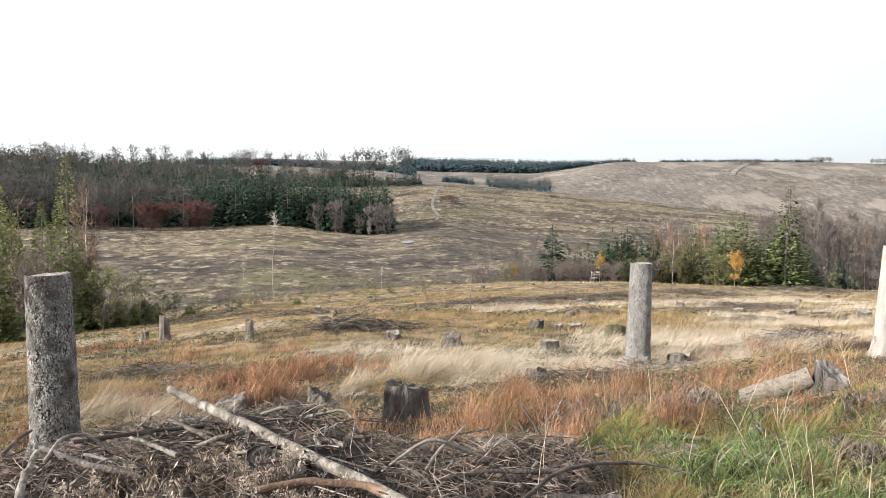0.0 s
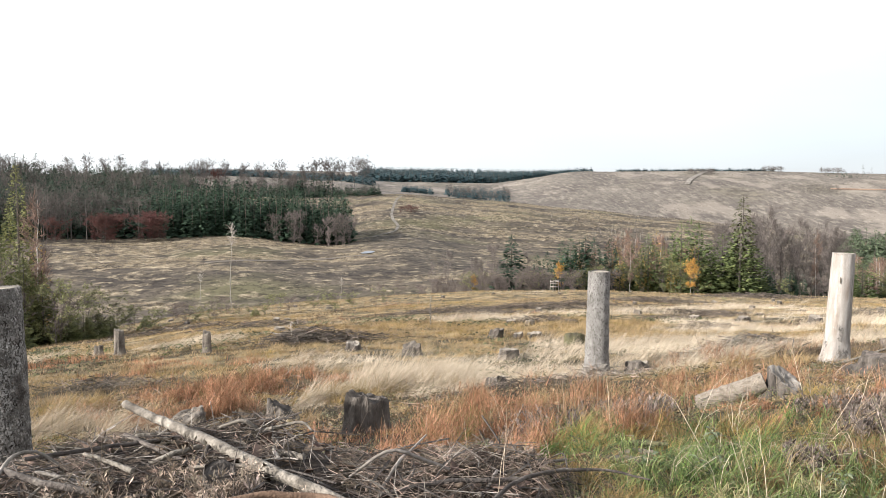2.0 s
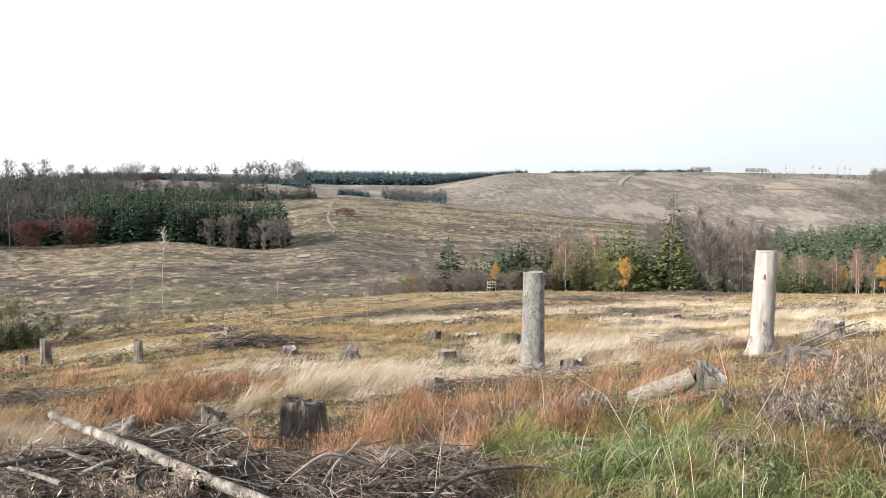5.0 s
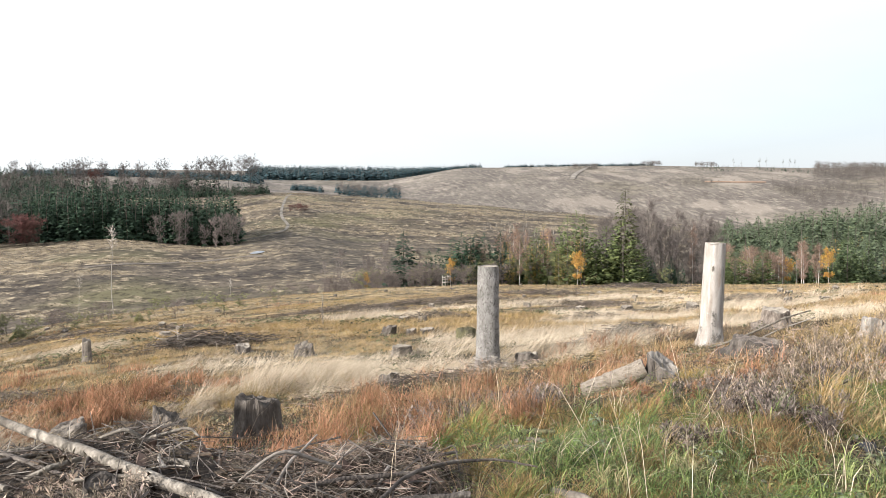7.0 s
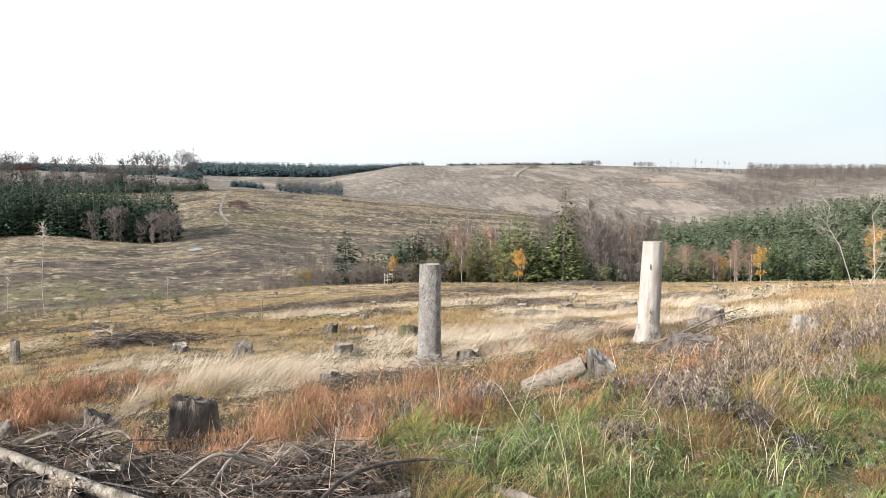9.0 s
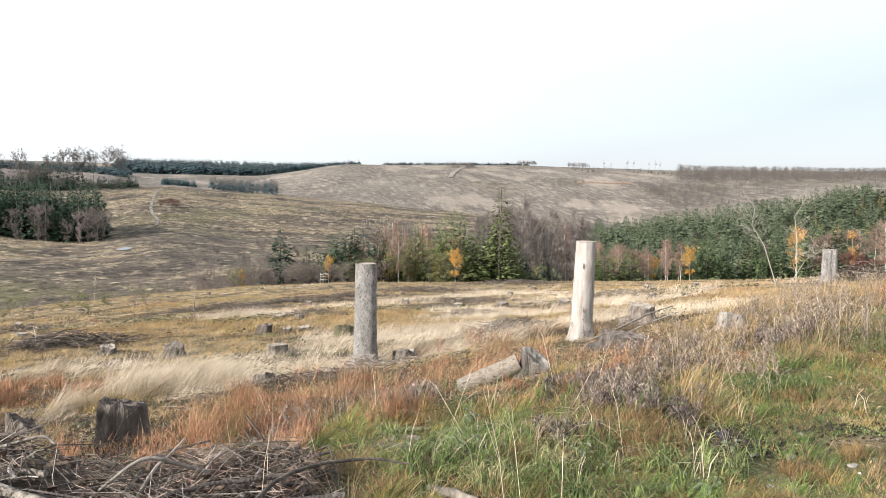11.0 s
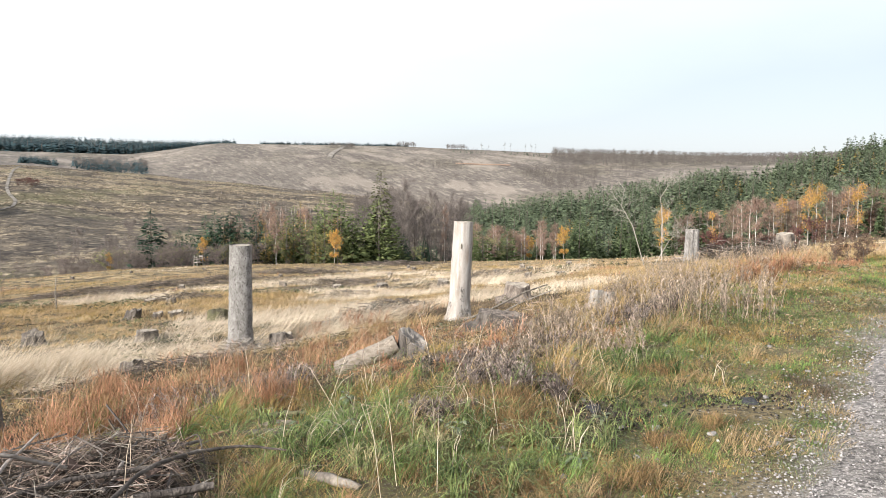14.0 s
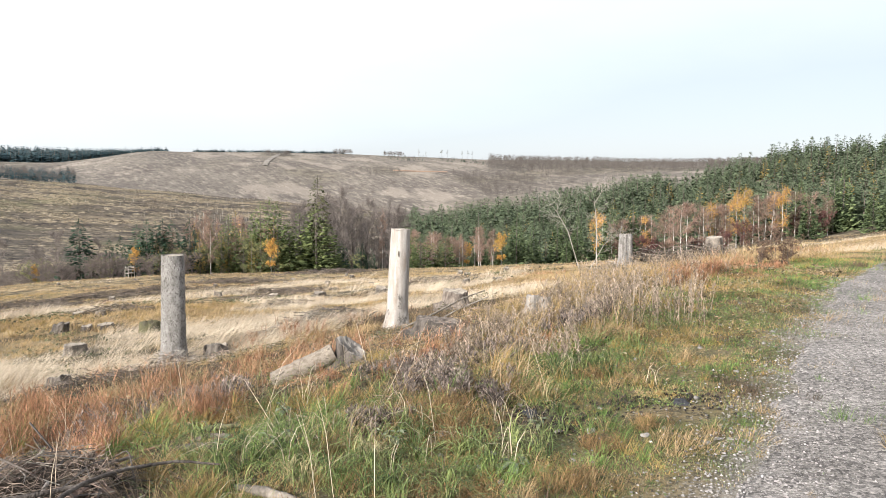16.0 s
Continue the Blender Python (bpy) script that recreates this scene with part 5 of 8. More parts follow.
stump(1.55, 13.6, 0.2, 0.15, M_STUMP, "low dark stump sunk in rusty herbs", 29, 0.2)
stump(18.94, 19.66, 1.10, 0.185, M_BARK, "knee-high pale barked stump beside a brush heap", 30, 0.05, jag=0.015)
stump(22.17, 18.87, 0.74, 0.27, M_PALEST, "grey tree stump behind the brush heap", 31, 0.1, jag=0.03)
for k in range(46):
    az, r = RNG.uniform(-20, 42), RNG.uniform(22, 80)
    x, y = polar(az, r)
    stump(x, y, RNG.uniform(0.10, 0.24), RNG.uniform(0.11, 0.2), [M_PALEST, M_STUMP, M_STUMP][k % 3], ["pale cut stump out in the clearing", "dark rotting stump out in the clearing", "dark rotting stump out in the clearing"][k % 3], 40 + k, RNG.uniform(0, 0.3))


M_BARE2 = material("grey_log_wood", (0.17, 0.135, 0.105), (0.42, 0.355, 0.285), 4, 40, 0.9, 0.7, stretch=(0.5, 7, 7), third=(0.12, 0.10, 0.08), third_scale=4, third_size=0.15)

# ---- felled log ----
def log_piece(name, pts, radii, label, mat, category="log", group="", ends=True, sides=12, rough=0.06, seed=0, cutmat=None):
    """A lying log or branch along a line, with its sawn ends."""
    rng_ = np.random.default_rng(seed)
    pts = np.array(pts, float)
    t = np.linspace(0, 1, len(pts))
    u = np.linspace(0, 1, max(6, 4 * len(pts)))
    fine = np.stack([np.interp(u, t, pts[:, i]) for i in range(3)], -1)
    for _ in range(2):
        fine[1:-1] = (fine[:-2] + 2 * fine[1:-1] + fine[2:]) / 4
    fine[1:-1] += rng_.normal(0, min(np.mean(radii) * 0.12, 0.006), (len(u) - 2, 3))
    rad = np.interp(u, np.linspace(0, 1, len(radii)), radii)
    base = fine.mean(0)
    root = thing(name, *base, label, category, group)
    b = Bits()
    b.tube(fine - base, rad, sides, cap=not ends, rough=rough, rng=rng_)
    part("bark", b.mesh("bark", mat, True), root)
    if ends:
        for k, (i, j) in enumerate(((0, 1), (-1, -2))):
            d = Vector(fine[i] - fine[j]).normalized()
            me = disc_mesh("sawn_end", rad[i] * 0.98, 14, seed + k, cutmat or M_CUT, 0.1)
            ob = part("sawn_end", me, root, "grey sawn end")
            ob.matrix_basis = Matrix.Translation(Vector(fine[i] - base)) @ d.to_track_quat("Z", "Y").to_matrix().to_4x4()
    return root


def on_ground(x, y, up):
    return (x, y, ground_z(x, y) + up)


log_piece("felled_log", [on_ground(3.12, 8.46, 0.06), on_ground(3.40, 8.36, 0.12), on_ground(3.72, 8.22, 0.20)], [0.095, 0.100, 0.105], "short barkless grey log lying beside a stump", M_BARE2, seed=5, sides=20, rough=0.02)

# ---- slash pile ----
def pile_z(x, y):
    x, y = np.atleast_1d(np.asarray(x, float)), np.atleast_1d(np.asarray(y, float))
    r, az = np.hypot(x, y), np.degrees(np.arctan2(x, y))
    edge = fractal(x, y, 1.0, 41) * 1.2
    m = (1 - smooth(8.0, 13.0, az + edge * 4)) * smooth(-58, -44, az) * smooth(3.1, 3.7, r + edge * 0.4) * (1 - smooth(4.7, 5.8, r + edge * 0.6 + 0.4 * smooth(-20, -34, az) - 0.55 * smooth(-4, -12, az)))
    dome = 0.12 * np.exp(-((x - 0.35) ** 2 + (y - 5.1) ** 2) / 0.5)
    g = height(x, y)
    top = -0.04 + 0.08 * smooth(-2, -12, az) + fractal(x, y, 0.7, 43) * 0.26 + dome - 0.1 * smooth(0, 7, az)
    return g + np.maximum(0.0, top - g) * m, m


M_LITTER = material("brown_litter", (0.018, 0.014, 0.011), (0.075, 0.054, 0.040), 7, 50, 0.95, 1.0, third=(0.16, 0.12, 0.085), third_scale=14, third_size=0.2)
pile = thing("brush_pile", 0, 0, 0, "heap of brown twigs and grey branches remaining after felling", "brush pile")
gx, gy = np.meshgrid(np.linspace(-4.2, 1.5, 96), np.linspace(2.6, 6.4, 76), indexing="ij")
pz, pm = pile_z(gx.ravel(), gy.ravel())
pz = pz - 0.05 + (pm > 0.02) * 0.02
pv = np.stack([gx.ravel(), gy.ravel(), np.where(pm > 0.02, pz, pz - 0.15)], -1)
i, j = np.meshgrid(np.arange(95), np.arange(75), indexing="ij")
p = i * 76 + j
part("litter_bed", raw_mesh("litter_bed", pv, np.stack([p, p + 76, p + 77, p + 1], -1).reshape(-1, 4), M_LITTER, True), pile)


def twig_field(x, y, z, length, radius, rng_, tilt=0.25, bend=0.25, cluster=0.0):
    """Loose bent three-sided twigs, all in one mesh: corners and faces."""
    n = len(x)
    ang = rng_.uniform(0, 2 * np.pi, n) if not cluster else rng_.normal(cluster, 0.7, n)
    up = rng_.normal(0, tilt, n)
    d = np.stack([np.cos(ang) * np.cos(up), np.sin(ang) * np.cos(up), np.sin(up)], -1)
    c = np.stack([x, y, z], -1)
    side = np.stack([-np.sin(ang), np.cos(ang), np.zeros(n)], -1)
    v = []
    bow = rng_.normal(0, bend, n)[:, None] * length[:, None]
    lift = np.abs(rng_.normal(0, bend * 0.4, n))[:, None] * length[:, None] * np.array([0, 0, 1.0])
    for t, k in ((-0.5, 0.9), (0.0, 0.8), (0.5, 0.35)):
        p = c + d * length[:, None] * t + side * bow * (0.25 - t * t) + lift * (0.25 - t * t)
        for q in range(3):
            o = math.cos(2.094 * q)
            v.append(p + side * radius[:, None] * k * o + np.array([0, 0, 1.0]) * radius[:, None] * k * math.sin(2.094 * q))
    v = np.stack(v, 1).reshape(-1, 3)
    f = []
    for a in (0, 3):
        for q in range(3):
            w = (q + 1) % 3
            f += [(a + q, a + w, a + 3 + w), (a + q, a + 3 + w, a + 3 + q)]
    f = (np.arange(n)[:, None, None] * 9 + np.array(f)[None]).reshape(-1, 3)
    return v, f


def sample_pile(n, rng_, az0=-46, az1=12.5, r0=3.3, r1=6.0):
    az, r = np.radians(rng_.uniform(az0, az1, n)), np.sqrt(rng_.uniform(r0 ** 2, r1 ** 2, n))
    x, y = r * np.sin(az), r * np.cos(az)
    z, m = pile_z(x, y)
    ok = m > rng_.uniform(0.05, 0.5, n)
    return x[ok], y[ok], z[ok]


trng = np.random.default_rng(77)
x, y, z = sample_pile(22000, trng)
ok = (fractal(x, y, 0.55, 141) + trng.normal(0, 0.05, len(x)) > -0.04) | (np.hypot(x - 0.35, y - 4.9) < 0.75)
x, y, z = x[ok], y[ok], z[ok]
v, f = twig_field(x, y, z + trng.uniform(-0.05, 0.06, len(x)), trng.uniform(0.05, 0.27, len(x)), trng.uniform(0.0009, 0.0030, len(x)), trng, 0.45, 0.6)
tagged(part("twig_tangle", raw_mesh("twig_tangle", v, f, M_TWIG), pile, "tangle of fine brown twigs"), kind="stuff")
x, y, z = sample_pile(340, trng)
v, f = twig_field(x, y, z + trng.uniform(0.0, 0.08, len(x)), trng.uniform(0.15, 0.5, len(x)), trng.uniform(0.0016, 0.005, len(x)), trng, 0.35, 0.55)
tagged(part("twig_layer", raw_mesh("twig_layer", v, f, M_BRANCH), pile, "bleached grey twigs lying crosswise"), kind="stuff")

M_PALEBR = material("bleached_branch", (0.11, 0.09, 0.072), (0.36, 0.315, 0.262), 9, 50, 0.85, 0.8, third=(0.10, 0.085, 0.068), third_scale=16, third_size=0.35)
M_DARKBR = material("dark_branch", (0.045, 0.036, 0.031), (0.15, 0.125, 0.108), 8, 60, 0.9, 0.8, third=(0.22, 0.19, 0.16), third_scale=11, third_size=0.1)
M_REDBR = material("broken_red_wood", (0.115, 0.068, 0.044), (0.29, 0.19, 0.128), 6, 60, 0.85, 0.5)
BRANCHES = [
    ("bleached fallen spruce pole lying across the brush pile", M_PALEBR, [(-1.76, 5.24, 0.26), (-1.47, 4.99, 0.22), (-1.17, 4.73, 0.19), (-0.81, 4.37, 0.16), (-0.53, 4.1, 0.14), (-0.17, 3.75, 0.1)], [0.036, 0.046, 0.043]),
    ("short pale barkless branch propped on the pole", M_PALEBR, [(-1.42, 4.6, 0.09), (-1.28, 4.6, 0.14), (-1.17, 4.74, 0.13)], [0.024, 0.026]),
    ("short pale barkless branch in the brush pile", M_PALEBR, [(-1.8, 4.65, 0.13), (-1.65, 4.58, 0.11), (-1.46, 4.43, 0.1)], [0.016, 0.024]),
    ("dark crooked branch with a sawn end", M_DARKBR, [(-2.11, 4.2, 0.23), (-1.78, 4.0, 0.2), (-1.49, 3.94, 0.17)], [0.026, 0.028]),
    ("twisted grey branch standing out of the pile", M_PALEBR, [(-1.86, 3.49, 0.16), (-1.94, 3.7, 0.22), (-2.02, 4.02, 0.26)], [0.034, 0.022]),
    ("thin arched grey branch over the brush", M_BRANCH, [(-2.0, 4.04, 0.2), (-1.99, 4.21, 0.27), (-1.93, 4.35, 0.25), (-1.81, 4.33, 0.18)], [0.016, 0.012]),
    ("broken reddish branch with a splintered pale end", M_REDBR, [(-0.88, 3.79, 0.15), (-0.69, 3.88, 0.16), (-0.4, 3.91, 0.13), (-0.23, 3.82, 0.11)], [0.03, 0.036]),
    ("broken brown branch low in the pile", M_REDBR, [(-0.9, 3.62, 0.12), (-0.58, 3.68, 0.12), (-0.22, 3.71, 0.1)], [0.03, 0.03]),
    ("long dark branch lying on the brush", M_DARKBR, [(-0.13, 4.12, 0.05), (0.2, 4.32, 0.05), (0.63, 4.38, 0.03)], [0.024, 0.019]),
    ("long dark curved branch reaching into the grass", M_DARKBR, [(0.37, 3.9, 0.04), (0.6, 4.29, 0.06), (0.86, 4.46, 0.05), (1.18, 4.59, 0.0), (1.4, 4.52, -0.04)], [0.019, 0.017, 0.009]),
    ("grey forked branch rising from the brush", M_BRANCH, [(-0.12, 4.21, 0.04), (-0.02, 4.55, 0.1), (0.05, 4.77, 0.08), (0.14, 4.99, 0.10)], [0.016, 0.008]),
    ("short pale sawn branch in the brush", M_PALEBR, [(-0.72, 4.71, 0.1), (-0.56, 4.61, 0.07)], [0.026, 0.028]),
    ("flat strip of reddish bark on the ground", M_REDBR, [(1.3, 5.5, -0.6), (1.52, 5.48, -0.6), (1.75, 5.42, -0.6)], [0.018, 0.014]),
    ("strip of brown bark among rusty herbs", M_REDBR, [(0.9, 5.95, -0.8), (1.15, 6.0, -0.8), (1.4, 6.0, -0.8)], [0.018, 0.013]),
    ("dark branch leaning against the pile", M_DARKBR, [(-2.26, 4.12, 0.2), (-2.29, 4.34, 0.22), (-2.32, 4.56, 0.2)], [0.018, 0.012]),
    ("long brown branch at the back of the pile", M_DARKBR, [(-2.08, 4.54, 0.14), (-1.78, 4.86, 0.1), (-1.32, 5.2, 0.06)], [0.02, 0.022]),
    ("dark sawn stub half hidden by grass", M_DARKBR, [(0.51, 3.98, 0.04), (0.89, 4.02, 0.02)], [0.03, 0.032]),
    ("dark forked branch under the pole", M_DARKBR, [(-1.72, 5.1, 0.1), (-1.52, 4.94, 0.08), (-1.17, 4.6, 0.06)], [0.022, 0.026]),
    ("thick sawn wood chunk standing in the brush", M_STUMP, [(-0.99, 4.29, 0.02), (-0.94, 4.21, 0.165)], [0.085, 0.092]),
]
for k, (label, mt, pts, radii) in enumerate(BRANCHES):
    low = pts if k == 18 else [(a, b, max(c, float(pile_z(a, b)[0][0]) + radii[0] * 0.5)) for a, b, c in pts]
    log_piece("fallen_branch" if k != 18 else "wood_chunk", low, [q * (0.64 if k not in (0, 18) else 0.7 if k == 0 else 0.95) for q in radii], label, mt, "branch" if k != 18 else "wood chunk", "branches on the brush pile" if k != 18 else "", seed=300 + k, sides=9 if k else 16, rough=0.07 if k else 0.025, cutmat=M_STUMP if k == 18 else None)
for k in range(70):
    x, y, z = (a[0] for a in sample_pile(60, trng))
    ang, long = trng.uniform(0, 6.28), trng.uniform(0.22, 0.75)
    d = np.array([math.cos(ang), math.sin(ang) * 0.6, trng.uniform(-0.08, 0.2)])
    c = np.array([x, y, z + 0.03])
    rad = 0.005 + 0.014 * trng.random() ** 2.2
    log_piece("fallen_branch", [c - d * long / 2, c + np.array([0, 0, 0.03]) + trng.normal(0, 0.06, 3), c + d * long / 2], [rad, rad * 0.6], ["grey weathered branch on the brush pile", "dark weathered branch on the brush pile"][k % 2], [M_BRANCH, M_PALEBR, M_DARKBR, M_BRANCH][k % 4], "branch", "branches on the brush pile", ends=False, seed=400 + k, sides=6)


x, y, z = sample_pile(620, trng)
v, f = twig_field(x, y, z + trng.uniform(0.0, 0.07, len(x)), trng.uniform(0.15, 0.6, len(x)), trng.uniform(0.003, 0.008, len(x)), trng, 0.25, 0.5)
tagged(part("stick_layer", raw_mesh("stick_layer", v, f, M_DARKBR), pile, "dark crooked sticks lying crosswise"), kind="stuff")
# chips and bark scraps between the branches
x, y, z = sample_pile(900, trng)
n = len(x)
a = trng.uniform(0, 6.28, n)
d = np.stack([np.cos(a), np.sin(a), trng.normal(0, 0.35, n)], -1) * trng.uniform(0.02, 0.085, n)[:, None]
e = np.stack([-np.sin(a), np.cos(a), trng.normal(0, 0.5, n)], -1) * trng.uniform(0.008, 0.028, n)[:, None]
c = np.stack([x, y, z + trng.uniform(0.0, 0.05, n)], -1)
up_ = np.array([0, 0, 0.007])
v = np.stack([c - d - e, c + d - e * 0.7, c + d * 0.8 + e, c - d * 0.9 + e, c + up_ - d * 0.9 - e * 0.8, c + up_ + d * 0.9 - e * 0.6, c + up_ + d * 0.7 + e * 0.8, c + up_ - d * 0.8 + e * 0.8], 1).reshape(-1, 3)
box = np.array([(4, 5, 6, 7), (0, 1, 5, 4), (1, 2, 6, 5), (2, 3, 7, 6), (3, 0, 4, 7)])
tagged(part("bark_litter", raw_mesh("bark_litter", v, (np.arange(n)[:, None, None] * 8 + box[None]).reshape(-1, 4), material("bark_litter", (0.04, 0.028, 0.021), (0.16, 0.115, 0.082), 6, 50, 0.95, 0.4, island=0.6)), pile, "brown chips and scraps of bark"), kind="stuff")


# ---- brush heaps and brash rows out in the clearing ----
def brush_heap(x, y, a, b, h, n, label, mat, seed, size=1.0):
    rg = np.random.default_rng(seed)
    root = thing("brush_heap", x, y, ground_z(x, y), label, "brush pile", "brush heaps in the clearing")
    u, w = rg.normal(0, 0.42, n), rg.normal(0, 0.42, n)
    xx, yy = x + u * a, y + w * b
    top = np.exp(-(u * u + w * w) * 2.0) * h
    zz = height(xx, yy) + rg.uniform(0, 1, n) * top + 0.03 * size
    v, f = twig_field(xx, yy, zz, rg.uniform(0.25, 1.0, n) * size, rg.uniform(0.006, 0.02, n) * size, rg, 0.25, 0.25)
    v -= (x, y, ground_z(x, y))
    tagged(part("brush", raw_mesh("brush", v, f, mat), root), kind="stuff")
    return root


M_BRASH = material("dark_brash", (0.045, 0.036, 0.030), (0.20, 0.162, 0.130), 3, 40, 0.95, 0.3, island=0.6)
GREYHEAP = "grey heap of brushwood in dry grass"
ROWHEAP = "dark row of brash across the clearing"
for k, (x, y, a, b, h, n, label, mat, size) in enumerate((
        (-2.4, 23.6, 2.2, 0.9, 0.42, 900, GREYHEAP, M_BRASH, 0.7), (-3.1, 23.9, 0.6, 0.5, 0.55, 90, GREYHEAP, M_BRANCH, 1),
        (20.2, 20.0, 2.0, 1.0, 0.7, 150, "heap of bleached branches around a stump", M_BRANCH, 0.75), (20.4, 20.1, 2.0, 1.0, 0.6, 620, "dark heap of brushwood around a stump", M_BRASH, 0.6), (21.6, 19.3, 2.2, 1.2, 0.75, 620, "heap of brown brushwood along the clearing", M_BRASH, 0.8),
        (2.6, 43.5, 4.5, 1.3, 0.35, 1200, ROWHEAP, M_BRASH, 0.65), (7.2, 47.5, 4.5, 1.3, 0.35, 1200, ROWHEAP, M_BRASH, 0.65), (11.3, 50.5, 3.5, 1.2, 0.35, 750, ROWHEAP, M_BRASH, 0.65),
        (11.6, 31.6, 3.0, 0.8, 0.3, 780, ROWHEAP, M_BRASH, 0.55), (18.4, 58.5, 5.0, 1.6, 0.4, 900, ROWHEAP, M_BRASH, 0.8), (32.0, 73.0, 7.0, 2.0, 0.5, 840, "dark row of brash at the clearing's edge", M_BRASH, 1.12),
        (9.1, 24.3, 1.6, 0.7, 0.25, 390, ROWHEAP, M_BRASH, 0.45), (3.4, 37.0, 2.6, 0.8, 0.28, 570, ROWHEAP, M_BRASH, 0.55), (13.8, 39.5, 3.4, 0.9, 0.28, 570, ROWHEAP, M_BRASH, 0.6),
        (6.7, 16.6, 1.5, 0.5, 0.25, 130, "low tangle of dead branches in pale grass", M_BRANCH, 0.9), (7.9, 18.0, 1.2, 0.4, 0.25, 130, "low tangle of dead branches in pale grass", M_DARKBR, 0.9),
        (3.5, 14.9, 0.8, 0.5, 0.3, 170, "bleached twigs heaped at a stump's foot", M_BRANCH, 0.7), (-6.0, 17.0, 2.0, 0.7, 0.25, 392, "dark brash lying in rusty herbs", M_BRASH, 0.5),
        (-3.0, 10.6, 2.6, 1.2, 0.22, 1064, "dark brash behind the brush pile", M_BRASH, 0.43), (-1.2, 8.2, 1.6, 0.8, 0.16, 644, "dark brash behind the brush pile", M_BRASH, 0.37),
        (1.9, 12.7, 1.8, 0.6, 0.18, 448, "low brown brash in rusty herbs", M_BRASH, 0.43), (2.0, 9.3, 1.4, 0.6, 0.15, 420, "low brown brash in rusty herbs", M_BRASH, 0.37), (0.6, 7.4, 1.3, 0.6, 0.14, 448, "low brown brash in rusty herbs", M_BRASH, 0.34),
        (-11.0, 42.0, 5.0, 1.4, 0.3, 560, "dark brash in the yellow grass", M_BRASH, 0.87), (-5.5, 34.0, 3.5, 1.0, 0.28, 532, "dark brash in the yellow grass", M_BRASH, 0.68), (4.6, 27.5, 2.2, 0.7, 0.25, 420, ROWHEAP, M_BRASH, 0.5), (15.8, 27.0, 2.4, 0.8, 0.28, 420, ROWHEAP, M_BRASH, 0.5))):
    brush_heap(x, y, a, b, h, n, label, mat, k + 1, size)


# ---- dead saplings by the heap ----
def sapling(pts, seed, label):
    rg = np.random.default_rng(seed)
    pts = np.array(pts, float)
    base = np.array([pts[0][0], pts[0][1], ground_z(pts[0][0], pts[0][1])])
    pts[0][2] = base[2] - 0.1
    root = thing("dead_sapling", *base, label, "sapling", "dead saplings")
    st, tw = Bits(), Bits()
    t = np.linspace(0, 1, len(pts))
    u = np.linspace(0, 1, 10)
    fine = np.stack([np.interp(u, t, pts[:, i]) for i in range(3)], -1) - base
    st.tube(fine, np.linspace(0.017, 0.005, 10), 5)
    part("stem", st.mesh("stem", M_DEAD), root)
    for k in range(20):
        p = fine[rg.integers(3, 10)]
        d = np.array([rg.normal(), rg.normal(), rg.uniform(0.2, 1.2)])
        ends = []
        branching(tw, rg, p, d / np.linalg.norm(d), rg.uniform(0.3, 0.8), 0.004, 2, ends, 0.6, 0.05, 3, (3, 6))
    part("crown", tw.mesh("crown", M_DEAD), root)


sapling([(19.63, 22.6, -1.6), (19.32, 22.97, -0.62), (19.03, 23.27, 0.09), (19.11, 23.23, 0.69)], 1, "crooked dead white-stemmed birch sapling")
sapling([(20.05, 22.23, -1.6), (20.09, 22.32, -0.4), (20.05, 22.41, 0.4), (20.32, 22.2, 1.01)], 2, "crooked dead white-stemmed birch sapling")
sapling([(19.81, 22.45, -1.5), (20.3, 22.1, -1.0), (20.72, 21.71, -0.68)], 3, "leaning dead white birch sapling")
sapling([(7.45, 17.6, -3), (7.42, 17.6, -2.2), (7.5, 17.55, -1.75)], 4, "thin dead grey shrub in pale grass")
sapling([(7.0, 18.2, -3), (6.9, 18.2, -2.4), (6.75, 18.15, -2.05)], 5, "thin dead grey shrub in pale grass")
log_piece("fallen_branch", [on_ground(6.75, 12.5, 0.02), on_ground(7.35, 12.4, 0.16), on_ground(8.1, 12.5, 0.34), on_ground(8.75, 12.7, 0.40)], [0.022, 0.018, 0.009], "long bent grey branch lying against a pale stump", M_PALEBR, "branch", ends=False, sides=7)
log_piece("fallen_branch", [on_ground(7.2, 12.1, 0.03), on_ground(7.9, 12.3, 0.2), on_ground(8.5, 12.2, 0.28)], [0.014, 0.008], "thin grey branch lying in the weeds", M_BRANCH, "branch", ends=False, sides=6)
for k, (pts, radii, label, mat) in enumerate((
        ([(1.69, 6.06, 0.06), (1.82, 5.95, 0.07), (1.94, 5.80, 0.05)], [0.016, 0.022, 0.014], "rotten reddish-brown branch piece in the grass", M_MOSS),
        ([(1.53, 5.70, 0.05), (1.66, 5.66, 0.06), (1.80, 5.58, 0.04)], [0.014, 0.026, 0.014], "grey-brown branch piece lying in the grass", M_OLDST),
        ([(1.36, 5.63, 0.05), (1.52, 5.45, 0.06), (1.66, 5.20, 0.05)], [0.022, 0.028, 0.02], "dark wet branch lying in the grass", M_STUMP),
        ([(1.44, 4.36, 0.03), (1.52, 4.12, 0.035), (1.60, 3.88, 0.02)], [0.016, 0.032, 0.018], "weathered grey piece of wood in the grass", M_PALEST))):
    log_piece("wood_piece", [on_ground(*p) for p in pts], radii, label, mat, "branch", "wood pieces in the foreground", ends=False, sides=9, rough=0.16, seed=80 + k)
log_piece("marker_stake", [on_ground(0.92, 27.2, 0), on_ground(0.9, 27.2, 0.5), on_ground(0.94, 27.2, 0.98)], [0.022, 0.02, 0.018], "thin pale wooden stake standing in the grass", M_PALEBR, "stake", ends=False, sides=6)
